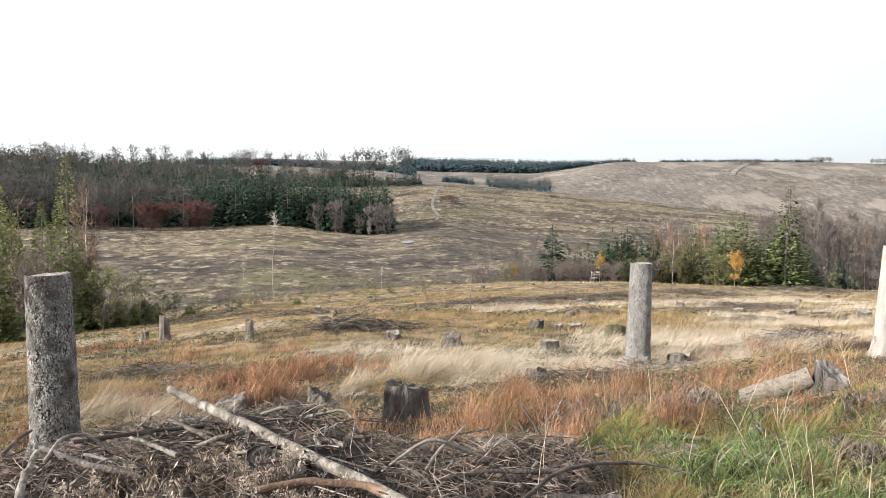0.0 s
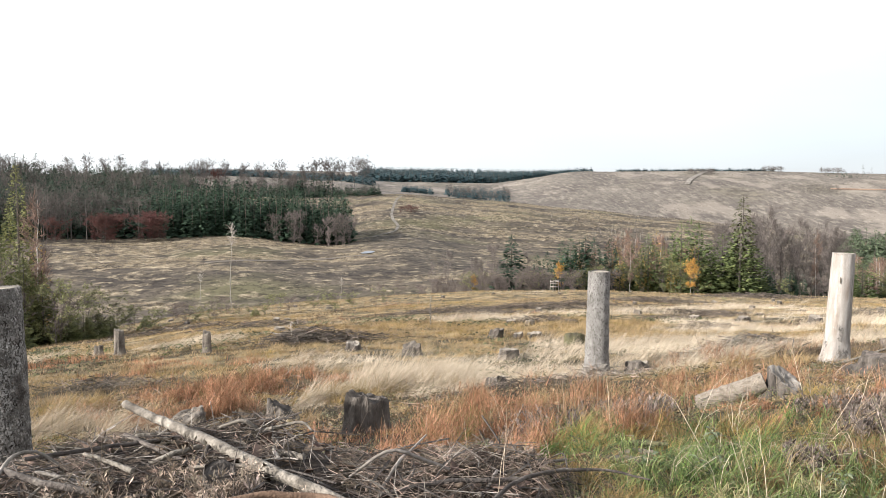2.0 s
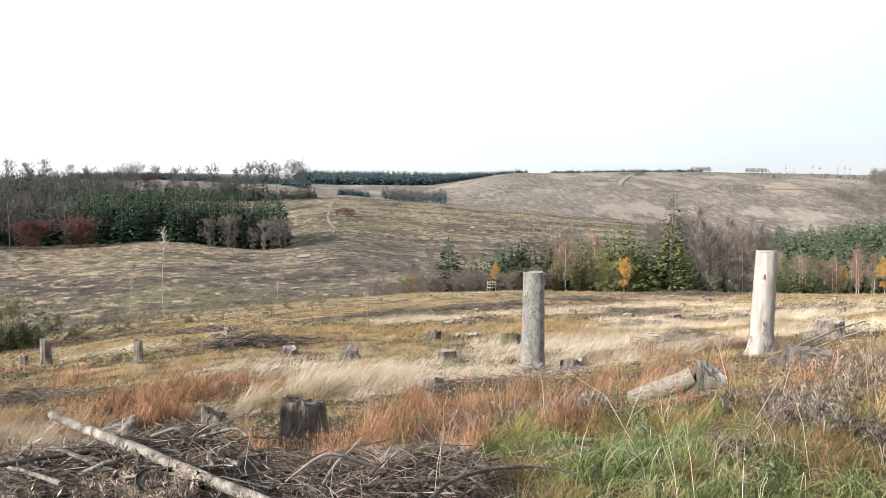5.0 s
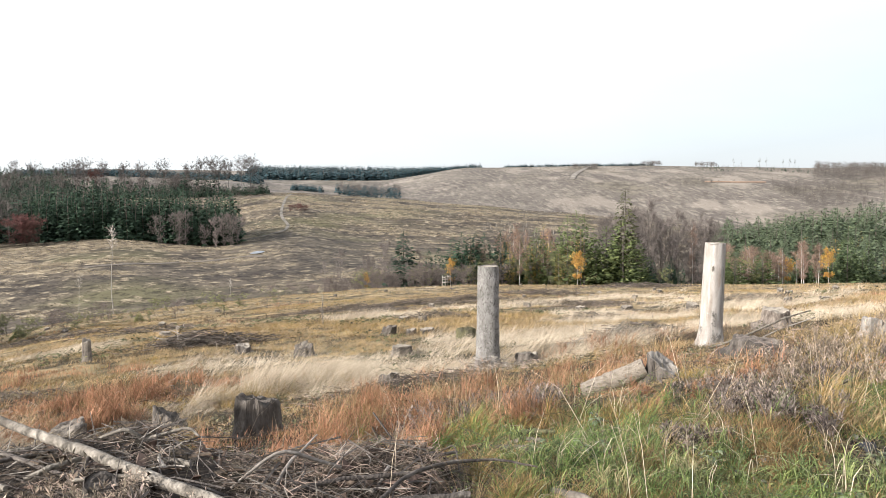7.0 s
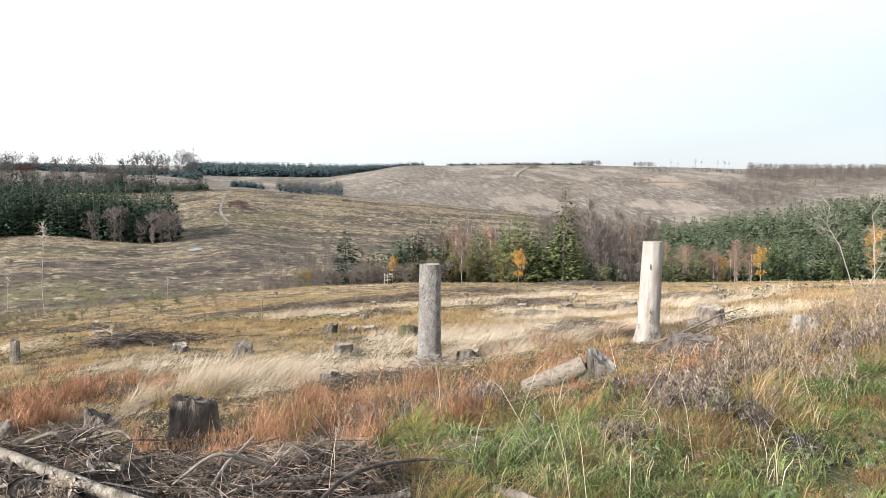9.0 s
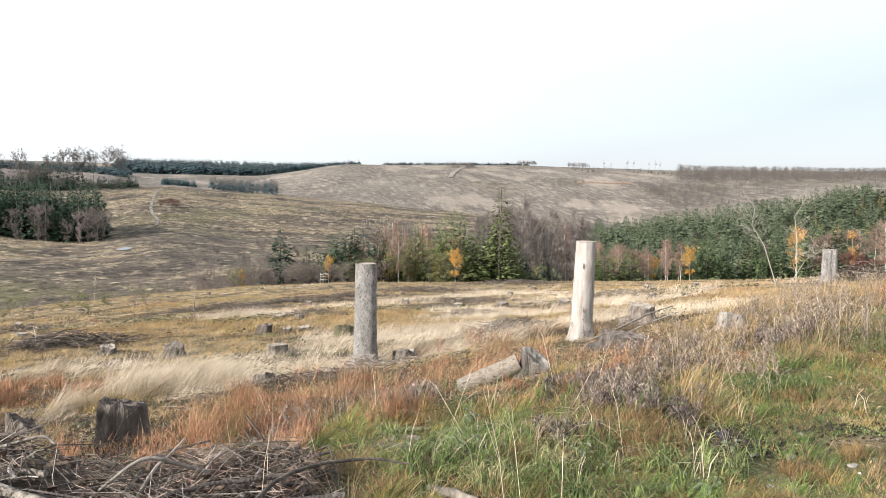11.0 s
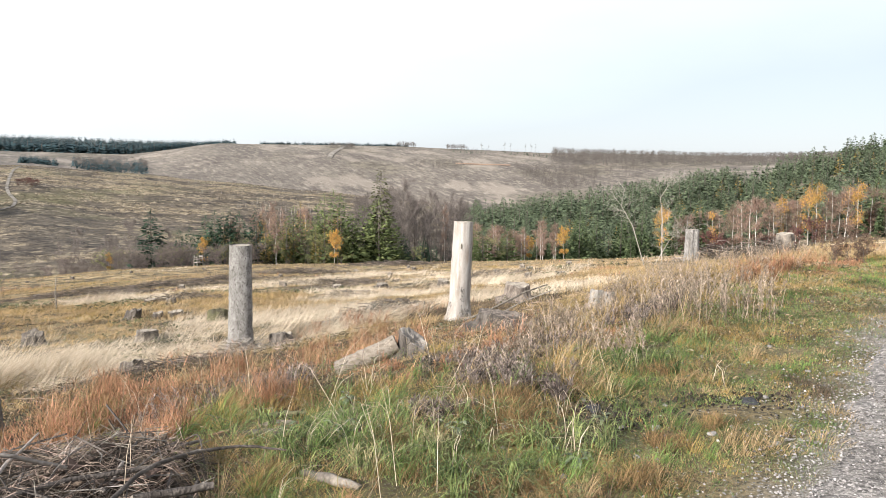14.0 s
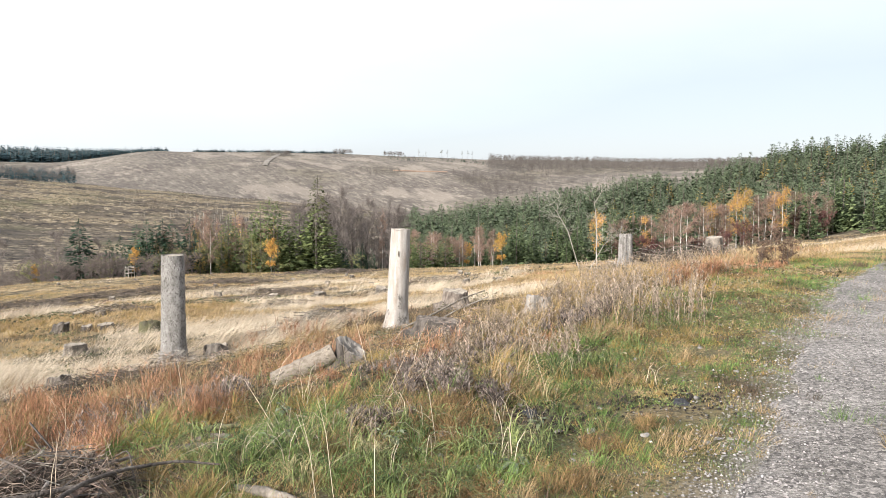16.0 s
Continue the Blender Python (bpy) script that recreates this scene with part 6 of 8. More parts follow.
M_HEATH = material("heather", (0.085, 0.055, 0.040), (0.19, 0.125, 0.085), 3, 20, 0.95, 0.0, island=0.5)
HEATH = [make_tree("heather_shrub", broadleaf_meshes(4, 5.0, 97, M_TWIGGY, M_HEATH, 1500, 0.02, 14, 300, stems=7, thick=0.006, leaf_size=0.13, fat=0.006, twig_mat=M_HEATH), "dense brown heather shrub", "shrub")] * 2
for az, r, s in ((53.3, 15.7, 0.14), (52.6, 15.4, 0.11), (53.9, 16.1, 0.12), (54.3, 15.8, 0.09)):
    x, y = polar(az, r)
    plant(HEATH[RNG.integers(2)], x, y, s, RNG.uniform(0, 360), 0.02, "", "dense dark brown heather shrub beside the track", 1.2)


# ---- hunting seat at the far edge ----
def hunting_seat(x, y, turn):
    root = thing("hunting_seat", x, y, ground_z(x, y), "weathered grey wooden hunting seat at the clearing's edge", "hunting seat", turn=turn)

    def beam(name, a, b, w):
        bt = Bits()
        bt.tube([a, b], [w, w], 4)
        part(name, bt.mesh(name, M_DEAD), root)

    for sx in (-0.45, 0.45):
        for sy in (-0.4, 0.4):
            beam("post", (sx * 1.15, sy * 1.15, -0.3), (sx, sy, 1.75), 0.05)
    for z in (0.75, 1.25, 1.7):
        beam("rail", (-0.5, -0.42, z), (0.5, -0.42, z), 0.045)
    for sx in (-0.46, 0.46):
        beam("side_rail", (sx, -0.45, 1.5), (sx, 0.45, 1.5), 0.045)
    for k in range(5):
        beam("floor_board", (-0.48, -0.36 + k * 0.18, 0.7), (0.48, -0.36 + k * 0.18, 0.7), 0.05)
    beam("seat_board", (-0.45, 0.25, 1.15), (0.45, 0.25, 1.15), 0.07)
    return root


hx, hy = polar(10.5, 92)
seat_ = hunting_seat(hx, hy, 20)
seat_.matrix_basis = seat_.matrix_basis @ Matrix.Scale(0.72, 4)


# ---- tracks ----
def strip(name, line, width, mat, label, lift, wobble=0.0, steps=8, category="track"):
    line = np.array(line, float)
    t = np.linspace(0, 1, len(line))
    u = np.linspace(0, 1, len(line) * steps)
    c = np.stack([np.interp(u, t, line[:, k]) for k in range(2)], -1)
    for _ in range(4):
        c[1:-1] = (c[:-2] + 2 * c[1:-1] + c[2:]) / 4
    d = np.gradient(c, axis=0)
    d /= np.linalg.norm(d, axis=1, keepdims=True)
    nrm = np.stack([-d[:, 1], d[:, 0]], -1)
    cols = []
    across = np.linspace(-0.5, 0.5, 9 if not wobble else 41)
    m = len(across)
    for a in across:
        q = c + nrm * a * width
        up = lift - (0.03 if abs(a) == 0.5 else 0)
        if wobble:
            # worn edges: the gravel thins out unevenly and sinks under the soil
            up = lift - 0.05 * smooth(0.30, 0.5, abs(a)) + wobble * fractal(q[:, 0], q[:, 1], 0.5, 61) * smooth(0.2, 0.4, abs(a))
        cols.append(np.column_stack([q, height(q[:, 0], q[:, 1]) + up]))
    v = np.stack(cols, 1).reshape(-1, 3)
    i, j = np.meshgrid(np.arange(len(u) - 1), np.arange(m - 1), indexing="ij")
    p = i * m + j
    f = np.stack([p, p + 1, p + m + 1, p + m], -1).reshape(-1, 4)
    me = raw_mesh(name, v, f, mat, True)
    if sum(pl_.normal.z for pl_ in me.polygons) < 0:
        me.flip_normals()
    return tagged(new(name, me), label, category, kind="structure")


M_TRACK = material("earth_track", (0.17, 0.145, 0.12), (0.30, 0.265, 0.225), 0.2, 2, 0.95, 0.1)
M_HILLTRACK = material("hill_track", (0.11, 0.096, 0.080), (0.25, 0.22, 0.185), 0.25, 1.5, 0.95, 0.0)
M_TRACK2 = material("faint_track", (0.12, 0.098, 0.08), (0.21, 0.175, 0.14), 0.2, 2, 0.95, 0.1)
strip("track_hill", [(0, 560), (-3, 533), (-5, 486), (-6, 449), (-5, 428), (-2, 407), (-3, 385), (-10, 375), (-18, 366)], 1.55, M_HILLTRACK, "grey winding forest track climbing the felled slope", 0.2, 0.5)
strip("track_slope", [(-62, 262), (-52, 268), (-40.6, 277), (-28.7, 290), (-17, 296), (-10, 292)], 2.6, M_TRACK2, "faint track across the felled slope", 0.15)
M_BANK = material("orange_bank", (0.21, 0.132, 0.090), (0.32, 0.212, 0.145), 0.05, 0.5, 0.95, 0.1)
strip("soil_bank", [(545, 1032), (566, 1022), (588, 1008), (612, 995)], 9.0, M_BANK, "orange bank of bare soil on the far hill", 0.5, category="bank")
strip("track_far", [(470, 1260), (435, 1199), (399, 1137), (385, 1105)], 7.0, M_TRACK, "pale track over the far hill", 0.6)

# ---- pool on the felled slope ----
M_POOL = material("still_water", (0.13, 0.145, 0.165), (0.22, 0.24, 0.265), 0.5, 3, 0.45, 0.0)
px, py = polar(-2.45, 304)
prg = np.random.default_rng(4)
ring = [(px + (2.4 + prg.uniform(-0.5, 0.5)) * math.cos(a), py + (5.0 + prg.uniform(-0.9, 0.9)) * math.sin(a)) for a in np.arange(24) * math.tau / 24]
pv = [(px, py, ground_z(px, py) + 0.3)] + [(a, b, ground_z(a, b) + 0.25) for a, b in ring]
tagged(new("pool", raw_mesh("pool", pv, [(0, 1 + k, 1 + (k + 1) % 24) for k in range(24)], M_POOL)), "small grey-blue pool on the felled slope", "pool", kind="structure")

# ---- gravel road ----
def gravel_material():
    m = material("gravel", (0.14, 0.124, 0.112), (0.25, 0.225, 0.205), 1.3, 60, 0.95, 0.0)
    nt = m.node_tree
    bsdf = nt.nodes["Principled BSDF"]
    base = bsdf.inputs["Base Color"].links[0].from_socket
    tc = nt.nodes.new("ShaderNodeTexCoord")
    hts = []
    for scale, share in ((38, 0.75), (95, 0.6)):
        vor = nt.nodes.new("ShaderNodeTexVoronoi")
        vor.inputs["Scale"].default_value = scale
        nt.links.new(tc.outputs["Object"], vor.inputs["Vector"])
        sep = nt.nodes.new("ShaderNodeSeparateColor")
        nt.links.new(vor.outputs["Color"], sep.inputs[0])
        rmp = nt.nodes.new("ShaderNodeMapRange")
        rmp.inputs[3].default_value, rmp.inputs[4].default_value = 0.35, 1.75
        nt.links.new(sep.outputs[0], rmp.inputs[0])
        mx = nt.nodes.new("ShaderNodeMix")
        mx.data_type, mx.blend_type = "RGBA", "MULTIPLY"
        mx.inputs[0].default_value = share
        nt.links.new(base, mx.inputs[6])
        nt.links.new(rmp.outputs[0], mx.inputs[7])
        base = mx.outputs[2]
        hts.append(vor.outputs["Distance"])
    nt.links.new(base, bsdf.inputs["Base Color"])
    bp = nt.nodes.new("ShaderNodeBump")
    bp.invert = True
    bp.inputs["Strength"].default_value, bp.inputs["Distance"].default_value = 0.3, 0.01
    nt.links.new(hts[0], bp.inputs["Height"])
    nt.links.new(bp.outputs[0], bsdf.inputs["Normal"])
    return m


M_GRAVEL = gravel_material()
along = np.array([[ROAD_DIR[0] * k + 0.5 * 0.015 * max(0, k - 11) ** 2, ROAD_DIR[1] * k - 0.866 * 0.015 * max(0, k - 11) ** 2] for k in np.arange(-14, 30, 1.0)])
left_n = np.array([-0.5, 0.866])
strip("road", along + left_n * (ROAD_OFF - 0.36), 1.05, M_GRAVEL, "grey gravel wheel track of a forest road", 0.012, 0.16, 12, "road")
strip("road_far_track", along + left_n * (ROAD_OFF - 1.65), 1.1, M_GRAVEL, "grey gravel wheel track of a forest road", 0.012, 0.09, 12, "road")
M_STONE = material("gravel_stone", (0.13, 0.118, 0.109), (0.33, 0.305, 0.285), 20, 90, 0.9, 0.3, island=0.6)


def stones(n, rg, s_mean, s_dev, along0, along1, size0, size1):
    s = rg.normal(s_mean, s_dev, n)
    a = along0 + (along1 - along0) * rg.random(n) ** 1.3
    off = s + ROAD_OFF - 0.015 * np.clip(a - 11, 0, 40) ** 2
    x = ROAD_DIR[0] * a - 0.5 * off
    y = ROAD_DIR[1] * a + 0.866 * off
    r = size0 + (size1 - size0) * rg.random(n) ** 3
    base = np.array([(1, 0, 0), (-1, 0, 0), (0, 1, 0), (0, -1, 0), (0, 0, 0.7), (0, 0, -0.7), (0.6, 0.6, 0.4), (-0.6, 0.5, 0.35)])
    dirs = base[None] * rg.uniform(0.7, 1.25, (n, 8, 1)) + rg.normal(0, 0.1, (n, 8, 3))
    v = dirs * r[:, None, None] + np.stack([x, y, height(x, y) + 0.012], -1)[:, None] + np.array([0, 0, 0.25])[None, None] * r[:, None, None]
    tri = np.array([(6, 0, 2), (6, 2, 4), (6, 4, 0), (0, 4, 3), (3, 4, 1), (7, 4, 2), (7, 2, 1), (7, 1, 4)])
    f = (np.arange(n)[:, None, None] * 8 + tri[None]).reshape(-1, 3)
    return v.reshape(-1, 3), f


srng = np.random.default_rng(21)
chunks = [stones(9000, srng, -0.26, 0.2, 1.5, 10, 0.003, 0.010), stones(3500, srng, -0.26, 0.2, 9, 22, 0.004, 0.012), stones(9000, srng, 0.06, 0.2, 1.5, 14, 0.003, 0.013), stones(1300, srng, 0.5, 0.4, 2, 12, 0.003, 0.013)]
vs, fs, n0 = [], [], 0
for v, f in chunks:
    vs.append(v)
    fs.append(f + n0)
    n0 += len(v)
tagged(new("gravel", raw_mesh("gravel", np.concatenate(vs), np.concatenate(fs), M_STONE)), "loose pale gravel stones along the road", "gravel", kind="stuff")


def rock(x, y, r, mat, label, seed):
    bm = bmesh.new()
    bmesh.ops.create_icosphere(bm, subdivisions=2, radius=r)
    rg = np.random.default_rng(seed)
    sc = rg.uniform(0.7, 1.2, 3)
    for vt in bm.verts:
        k = 1 + 0.5 * noise.noise(vt.co / r * 1.1 + Vector((seed, 0, 0)))
        vt.co = Vector((vt.co.x * sc[0] * k, vt.co.y * sc[1] * k, vt.co.z * 0.65 * k))
    me = bpy.data.meshes.new("stone")
    bm.to_mesh(me)
    bm.free()
    me.materials.append(mat)
    ob = new("stone", me)
    ob.matrix_basis = pose(x, y, ground_z(x, y) + r * 0.25, 0, 0, seed * 31)
    return tagged(ob, label, "stone", "loose stones on the verge")


M_ROCK = material("pale_stone", (0.16, 0.145, 0.13), (0.34, 0.315, 0.285), 12, 60, 0.9, 0.4)
M_COAL = material("dark_stone", (0.02, 0.02, 0.022), (0.06, 0.06, 0.065), 12, 60, 0.8, 0.6)
rock(4.5, 3.99, 0.05, M_COAL, "dark grey stone on the grassy verge", 1)
rock(3.45, 4.35, 0.06, M_COAL, "dark grey stone on the grassy verge", 2)
for k in range(34):
    s, a = srng.uniform(0.0, 1.8), srng.uniform(3.2, 11)
    rock(ROAD_DIR[0] * a - 0.5 * (s + ROAD_OFF), ROAD_DIR[1] * a + 0.866 * (s + ROAD_OFF), srng.uniform(0.012, 0.03), M_ROCK, "small pale stone on the grassy verge", 10 + k)

for k, (x, y, r) in enumerate(((3.54, 4.59, 0.026), (2.76, 3.92, 0.024), (2.80, 3.85, 0.02), (2.54, 4.0, 0.018), (3.38, 3.97, 0.022), (3.56, 3.87, 0.03), (3.45, 4.4, 0.02), (3.1, 3.5, 0.022))):
    rock(x, y, r, M_ROCK, "small pale stone in the short grass", 60 + k)
rock(2.46, 4.10, 0.045, M_COAL, "dark stone sunk in the grass", 70)
rock(1.95, 3.92, 0.03, M_COAL, "dark stone sunk in the grass", 71)

# ---- grasses and herbs ----
RUST = [(-9.8, 22.2, 2.2), (-7.5, 20.0, 2), (-5.6, 18.4, 2.2), (-4.3, 17.2, 1.8), (-2.6, 17.8, 1.6), (2.7, 10.7, 1.0), (3.5, 10.9, 1.0), (1.3, 8.8, 0.8), (0.4, 9.6, 0.8), (1.4, 11.2, 1.0), (1.9, 9.8, 0.8), (3.8, 9.6, 0.8), (3.8, 12.4, 0.9), (0.1, 8.8, 0.7), (-0.6, 9.6, 0.6),
        (3.2, 8.2, 0.5),  (2.2, 7.6, 0.5), (11.2, 9.2, 1.0), (10.2, 8.9, 0.9), (12.6, 9.9, 1.2), (17.9, 22.5, 1.4), (4.3, 7.6, 0.5), (5.2, 10.2, 0.7), (-8.5, 17, 1.2), (6.2, 10.6, 0.7), (0.9, 7.0, 0.5), (-3.4, 14.5, 1.2), (-10.0, 23.6, 1.8), (-8.6, 22.6, 1.8), (-7.4, 22.8, 1.6), (-6.0, 21.8, 1.6), (-4.6, 21.4, 1.5), (-3.0, 18.6, 1.4), (-7.4, 17.8, 1.5), (-5.4, 15.6, 1.0), (-0.6, 12.4, 0.6)]
PALE = [(-2.2, 20.6, 1.6), (0.4, 17.7, 1.6), (2.7, 17.9, 2.0), (4.6, 16.4, 1.4), (6.2, 18.0, 1.6), (8.1, 19.8, 2.0), (9.9, 19.4, 1.8), (3.6, 19.6, 1.4), (5.0, 21.5, 1.8), (12.3, 17.6, 1.8), (22, 50, 4), (-6.5, 25.5, 1.8), (-3.7, 12.2, 0.9), (15, 23, 2.2), (30, 40, 4), (3.0, 29, 2), (10, 27, 2), (-2.2, 11.6, 0.6), (17, 33, 3), (8, 37, 3), (14, 44, 3), (1, 14.8, 0.9), (6.0, 20.2, 1.5), (7.6, 22.0, 1.6), (9.2, 23.6, 1.6), (10.6, 23.0, 1.5), (11.6, 20.4, 1.4), (13.2, 18.6, 1.3), (14.0, 17.6, 1.0), (14.1, 24.7, 1.8), (13.8, 28.5, 1.6), (18.4, 26.0, 1.6), (12.2, 39.6, 2.5), (17.6, 47.6, 3), (-5.9, 14.2, 0.8), (-4.6, 13.4, 0.8), (-2.0, 14.0, 0.9)]
GREEN = [(1.8, 5.4, 0.6), (2.3, 5.4, 0.7), (2.3, 4.5, 0.8), (2.6, 4.0, 0.8), (5.2, 5.8, 0.7), (5.8, 5.9, 0.7), (4.2, 4.9, 0.5), (1.5, 4.4, 0.5), (3.0, 4.1, 0.5), (2.8, 3.4, 0.5), (7.5, 6.5, 0.8), (9.5, 7, 0.9), (-10.5, 26, 1.6), (2.6, 6.0, 0.5), (12.5, 8.0, 0.9), (3.2, 8.9, 0.4)]
TALL = [(1.9, 5.2, 0.6), (2.4, 4.6, 0.6), (2.1, 4.1, 0.5)]
WEEDS = [(5.7, 7.9, 0.6), (6.5, 7.6, 0.9), (6.9, 7.1, 0.8), (9.7, 9.5, 1.2), (4.7, 5.9, 0.4), (3.9, 6.3, 0.5), (6.6, 6.4, 0.5), (8.2, 8.2, 0.9), (11.5, 11, 1.4), (13.5, 12.5, 1.3), (8.0, 9.6, 0.6), (5.1, 7.2, 0.6), (-1.3, 3.75, 0.5), (-0.7, 3.6, 0.4)]
LOW_SPOTS = [(3.0, 7.8, 0.6), (3.3, 7.4, 0.6), (2.8, 8.2, 0.5), (3.7, 7.5, 0.5), (3.6, 14.2, 1.0), (6.6, 12.0, 0.8), (5.6, 9.0, 0.6), (3.75, 15.2, 1.2), (3.3, 8.3, 0.7), (3.8, 8.0, 0.6), (7.3, 12.8, 1.0), (3.3, 7.4, 0.5), (19.6, 19.9, 2.2), (9.9, 14.9, 0.9), (6.0, 9.4, 0.6), (2.4, 18.4, 0.8), (-8.7, 24.8, 1.2), (-5.6, 22.8, 0.9), (10.1, 15.7, 0.8), (6.2, 10.0, 0.6), (7.5, 9.4, 0.45), (-0.5, 10.0, 0.5)]
SOIL = [(3.5, 4.35, 0.35), (3.75, 4.7, 0.3), (3.65, 4.1, 0.3), (4.7, 4.15, 0.35), (5.7, 6.3, 0.3), (4.3, 4.3, 0.2)]
# dark rows of brash: centre and half length
DARK = [(2.6, 43.5, 3.4), (7.2, 47.5, 3.4), (11.3, 50.5, 2.6), (11.6, 31.6, 2.2), (18.4, 58.5, 4), (32, 73, 5), (9.1, 24.3, 1.2), (3.4, 37, 2), (13.8, 39.5, 2.6), (-6, 17, 1.4), (-3, 10.6, 1.6), (-1.2, 8.2, 1.2), (2, 12.7, 1.2), (-5.5, 34, 2.4), (-11, 42, 3), (-2.4, 23.6, 1.5), (-4.4, 14.4, 1.2), (4.6, 27.5, 1.5), (15.8, 27, 1.6), (6.8, 16.4, 0.8), (0.7, 7.4, 0.8), (2.0, 9.3, 0.6), (2.4, 12.3, 1.3), (0.5, 12.8, 1.3), (-1.5, 12.6, 1.3), (5.0, 12.0, 0.8), (2.6, 7.2, 0.5)]


def blobs(x, y, spots):
    out = np.zeros(len(x))
    for cx, cy, rad in spots:
        pull = 0.92 if math.hypot(cx, cy) < 24 else 1.0
        cx, cy = cx * pull, cy * pull
        out = np.maximum(out, np.exp(-((x - cx) ** 2 + (y - cy) ** 2) / (rad * rad)))
    return out


def sector(n, r0, r1, rg, az0=-33.5, az1=64):
    az, r = np.radians(rg.uniform(az0, az1, n)), np.sqrt(rg.uniform(r0 ** 2, r1 ** 2, n))
    return r * np.sin(az), r * np.cos(az), r


def rows_of(x, y, spots):
    out = np.zeros(len(x))
    for cx, cy, long in spots:
        az = math.atan2(cx, cy)
        u = (x - cx) * math.cos(az) - (y - cy) * math.sin(az)
        w = (x - cx) * math.sin(az) + (y - cy) * math.cos(az)
        out = np.maximum(out, np.exp(-(u / long) ** 2 - (w / (0.32 * long + 0.25)) ** 2))
    return out


def kinds_at(x, y, r, rg):
    """Which cover grows where: 0 dry, 1 pale, 2 rust, 3 green, 4 olive, 5 brown herbs, 6 none."""
    n = len(x)
    s = road_s(x, y)
    jig = fractal(x, y, 1.6, 71) * 1.1 + fractal(x, y, 0.5, 75) * 0.7 + rg.normal(0, 0.14, n)
    u = 0.5 + fractal(x, y, np.where(r < 13, 1.1, 4.5), 83) * 1.5 + rg.normal(0, 0.14, n)
    k = np.select([u < 0.33, u < 0.52, u < 0.74], [5, 0, 4], 0)
    k = np.where((r > 16) & (u > 0.40) & (u < 0.62), 0, k)
    k = np.where((r < 10) & (u > 0.66), np.where(rg.random(n) < 0.45, 3, 4), k)
    wave = fractal(x * 0.45, y * 1.5, 6, 91) * 2.0
    k = np.where((blobs(x, y, PALE) + jig * 0.55 + wave * 0.3 > 0.50) & (rg.random(n) < 0.88), 1, k)
    k = np.where((wave + jig * 0.5 > 0.50) & (r > 22) & (rg.random(n) < 0.85), 1, k)
    k = np.where((blobs(x, y, GREEN) + jig * 1.1 > 0.5) & (rg.random(n) < np.where((s < 2.7) & (x > 3.6), 0.75, 0.36)), 3, k)
    k = np.where((blobs(x, y, RUST) + jig * 0.5 + fractal(x, y, np.where(r < 14, 1.1, 3.0), 177) * 2.0 > 0.60) & (rg.random(n) < 0.72), 2, k)
    k = np.where((r > 20) & (fractal(x, y, 9, 95) > 0.21) & (rg.random(n) < 0.5), 2, k)
    dark = rows_of(x, y, DARK) + jig * 0.35 > 0.42
    k = np.where(dark, np.where(rg.random(n) < 0.6, 6, 5), k)
    # the verge: small mixed patches
    edge = s + fractal(x, y, 0.8, 99) * 1.0
    mix = 0.5 + fractal(x, y, 0.75, 105) * 1.7 + rg.normal(0, 0.12, n)
    k = np.where((edge < 1.5) & (rg.random(n) < 0.85), np.select([mix < 0.24, mix < 0.58, mix < 0.66, mix < 0.78], [5, 3, 0, 4], 0), k)
    strip_ = np.abs(s + 0.95) < 0.28
    thin = (edge + rg.normal(0, 0.14, n) < 0.12) & (rg.random(n) < 0.94) & ~strip_
    bare = (fractal(x, y, 0.9, 103) + 0.08 * (edge < 0.5) > 0.2) & (s < 2.2) & (rg.random(n) < 0.45)
    soil = (blobs(x, y, SOIL) + jig * 0.4 > 0.5) & (rg.random(n) < 0.8)
    gap = (fractal(x, y, 0.42, 301) > np.where(r < 7, 0.06, 0.10)) & (r < 13) & (s > 1.7) & (rg.random(n) < 0.6)
    k = np.where(thin | bare | soil | gap | (s < -2.2), 6, k)
    x_, m = pile_z(x, y)
    return np.where(m > 0.12, np.where(rg.random(n) < 0.985, 6, 0), k)


def blade_mesh(x, y, z, h, w, lean_to, lean, rg, segs):
    n = len(x)
    d = np.stack([np.sin(lean_to), np.cos(lean_to), np.zeros(n)], -1)
    face = rg.uniform(0, np.pi, n)
    side = np.stack([np.cos(face), np.sin(face), np.zeros(n)], -1) * (w * 0.5)[:, None]
    base = np.stack([x, y, z], -1)
    up = np.array([0, 0, 1.0])

    def at(t):
        drop = h * (t - 0.42 * np.minimum(lean, 1.3) * t * t)
        return base + d * (h * lean * t ** 1.6)[:, None] + up * drop[:, None]

    if segs == 1:
        v = np.stack([base - side, base + side, at(1.0)], 1)
        f = np.arange(n * 3).reshape(-1, 3)
    else:
        m = at(0.55)
        v = np.stack([base - side, base + side, m - side * 0.75, m + side * 0.75, at(1.0)], 1)
        f = (np.arange(n)[:, None, None] * 5 + np.array([(0, 1, 3), (0, 3, 2), (2, 3, 4)])[None]).reshape(-1, 3)
    return v.reshape(-1, 3), f


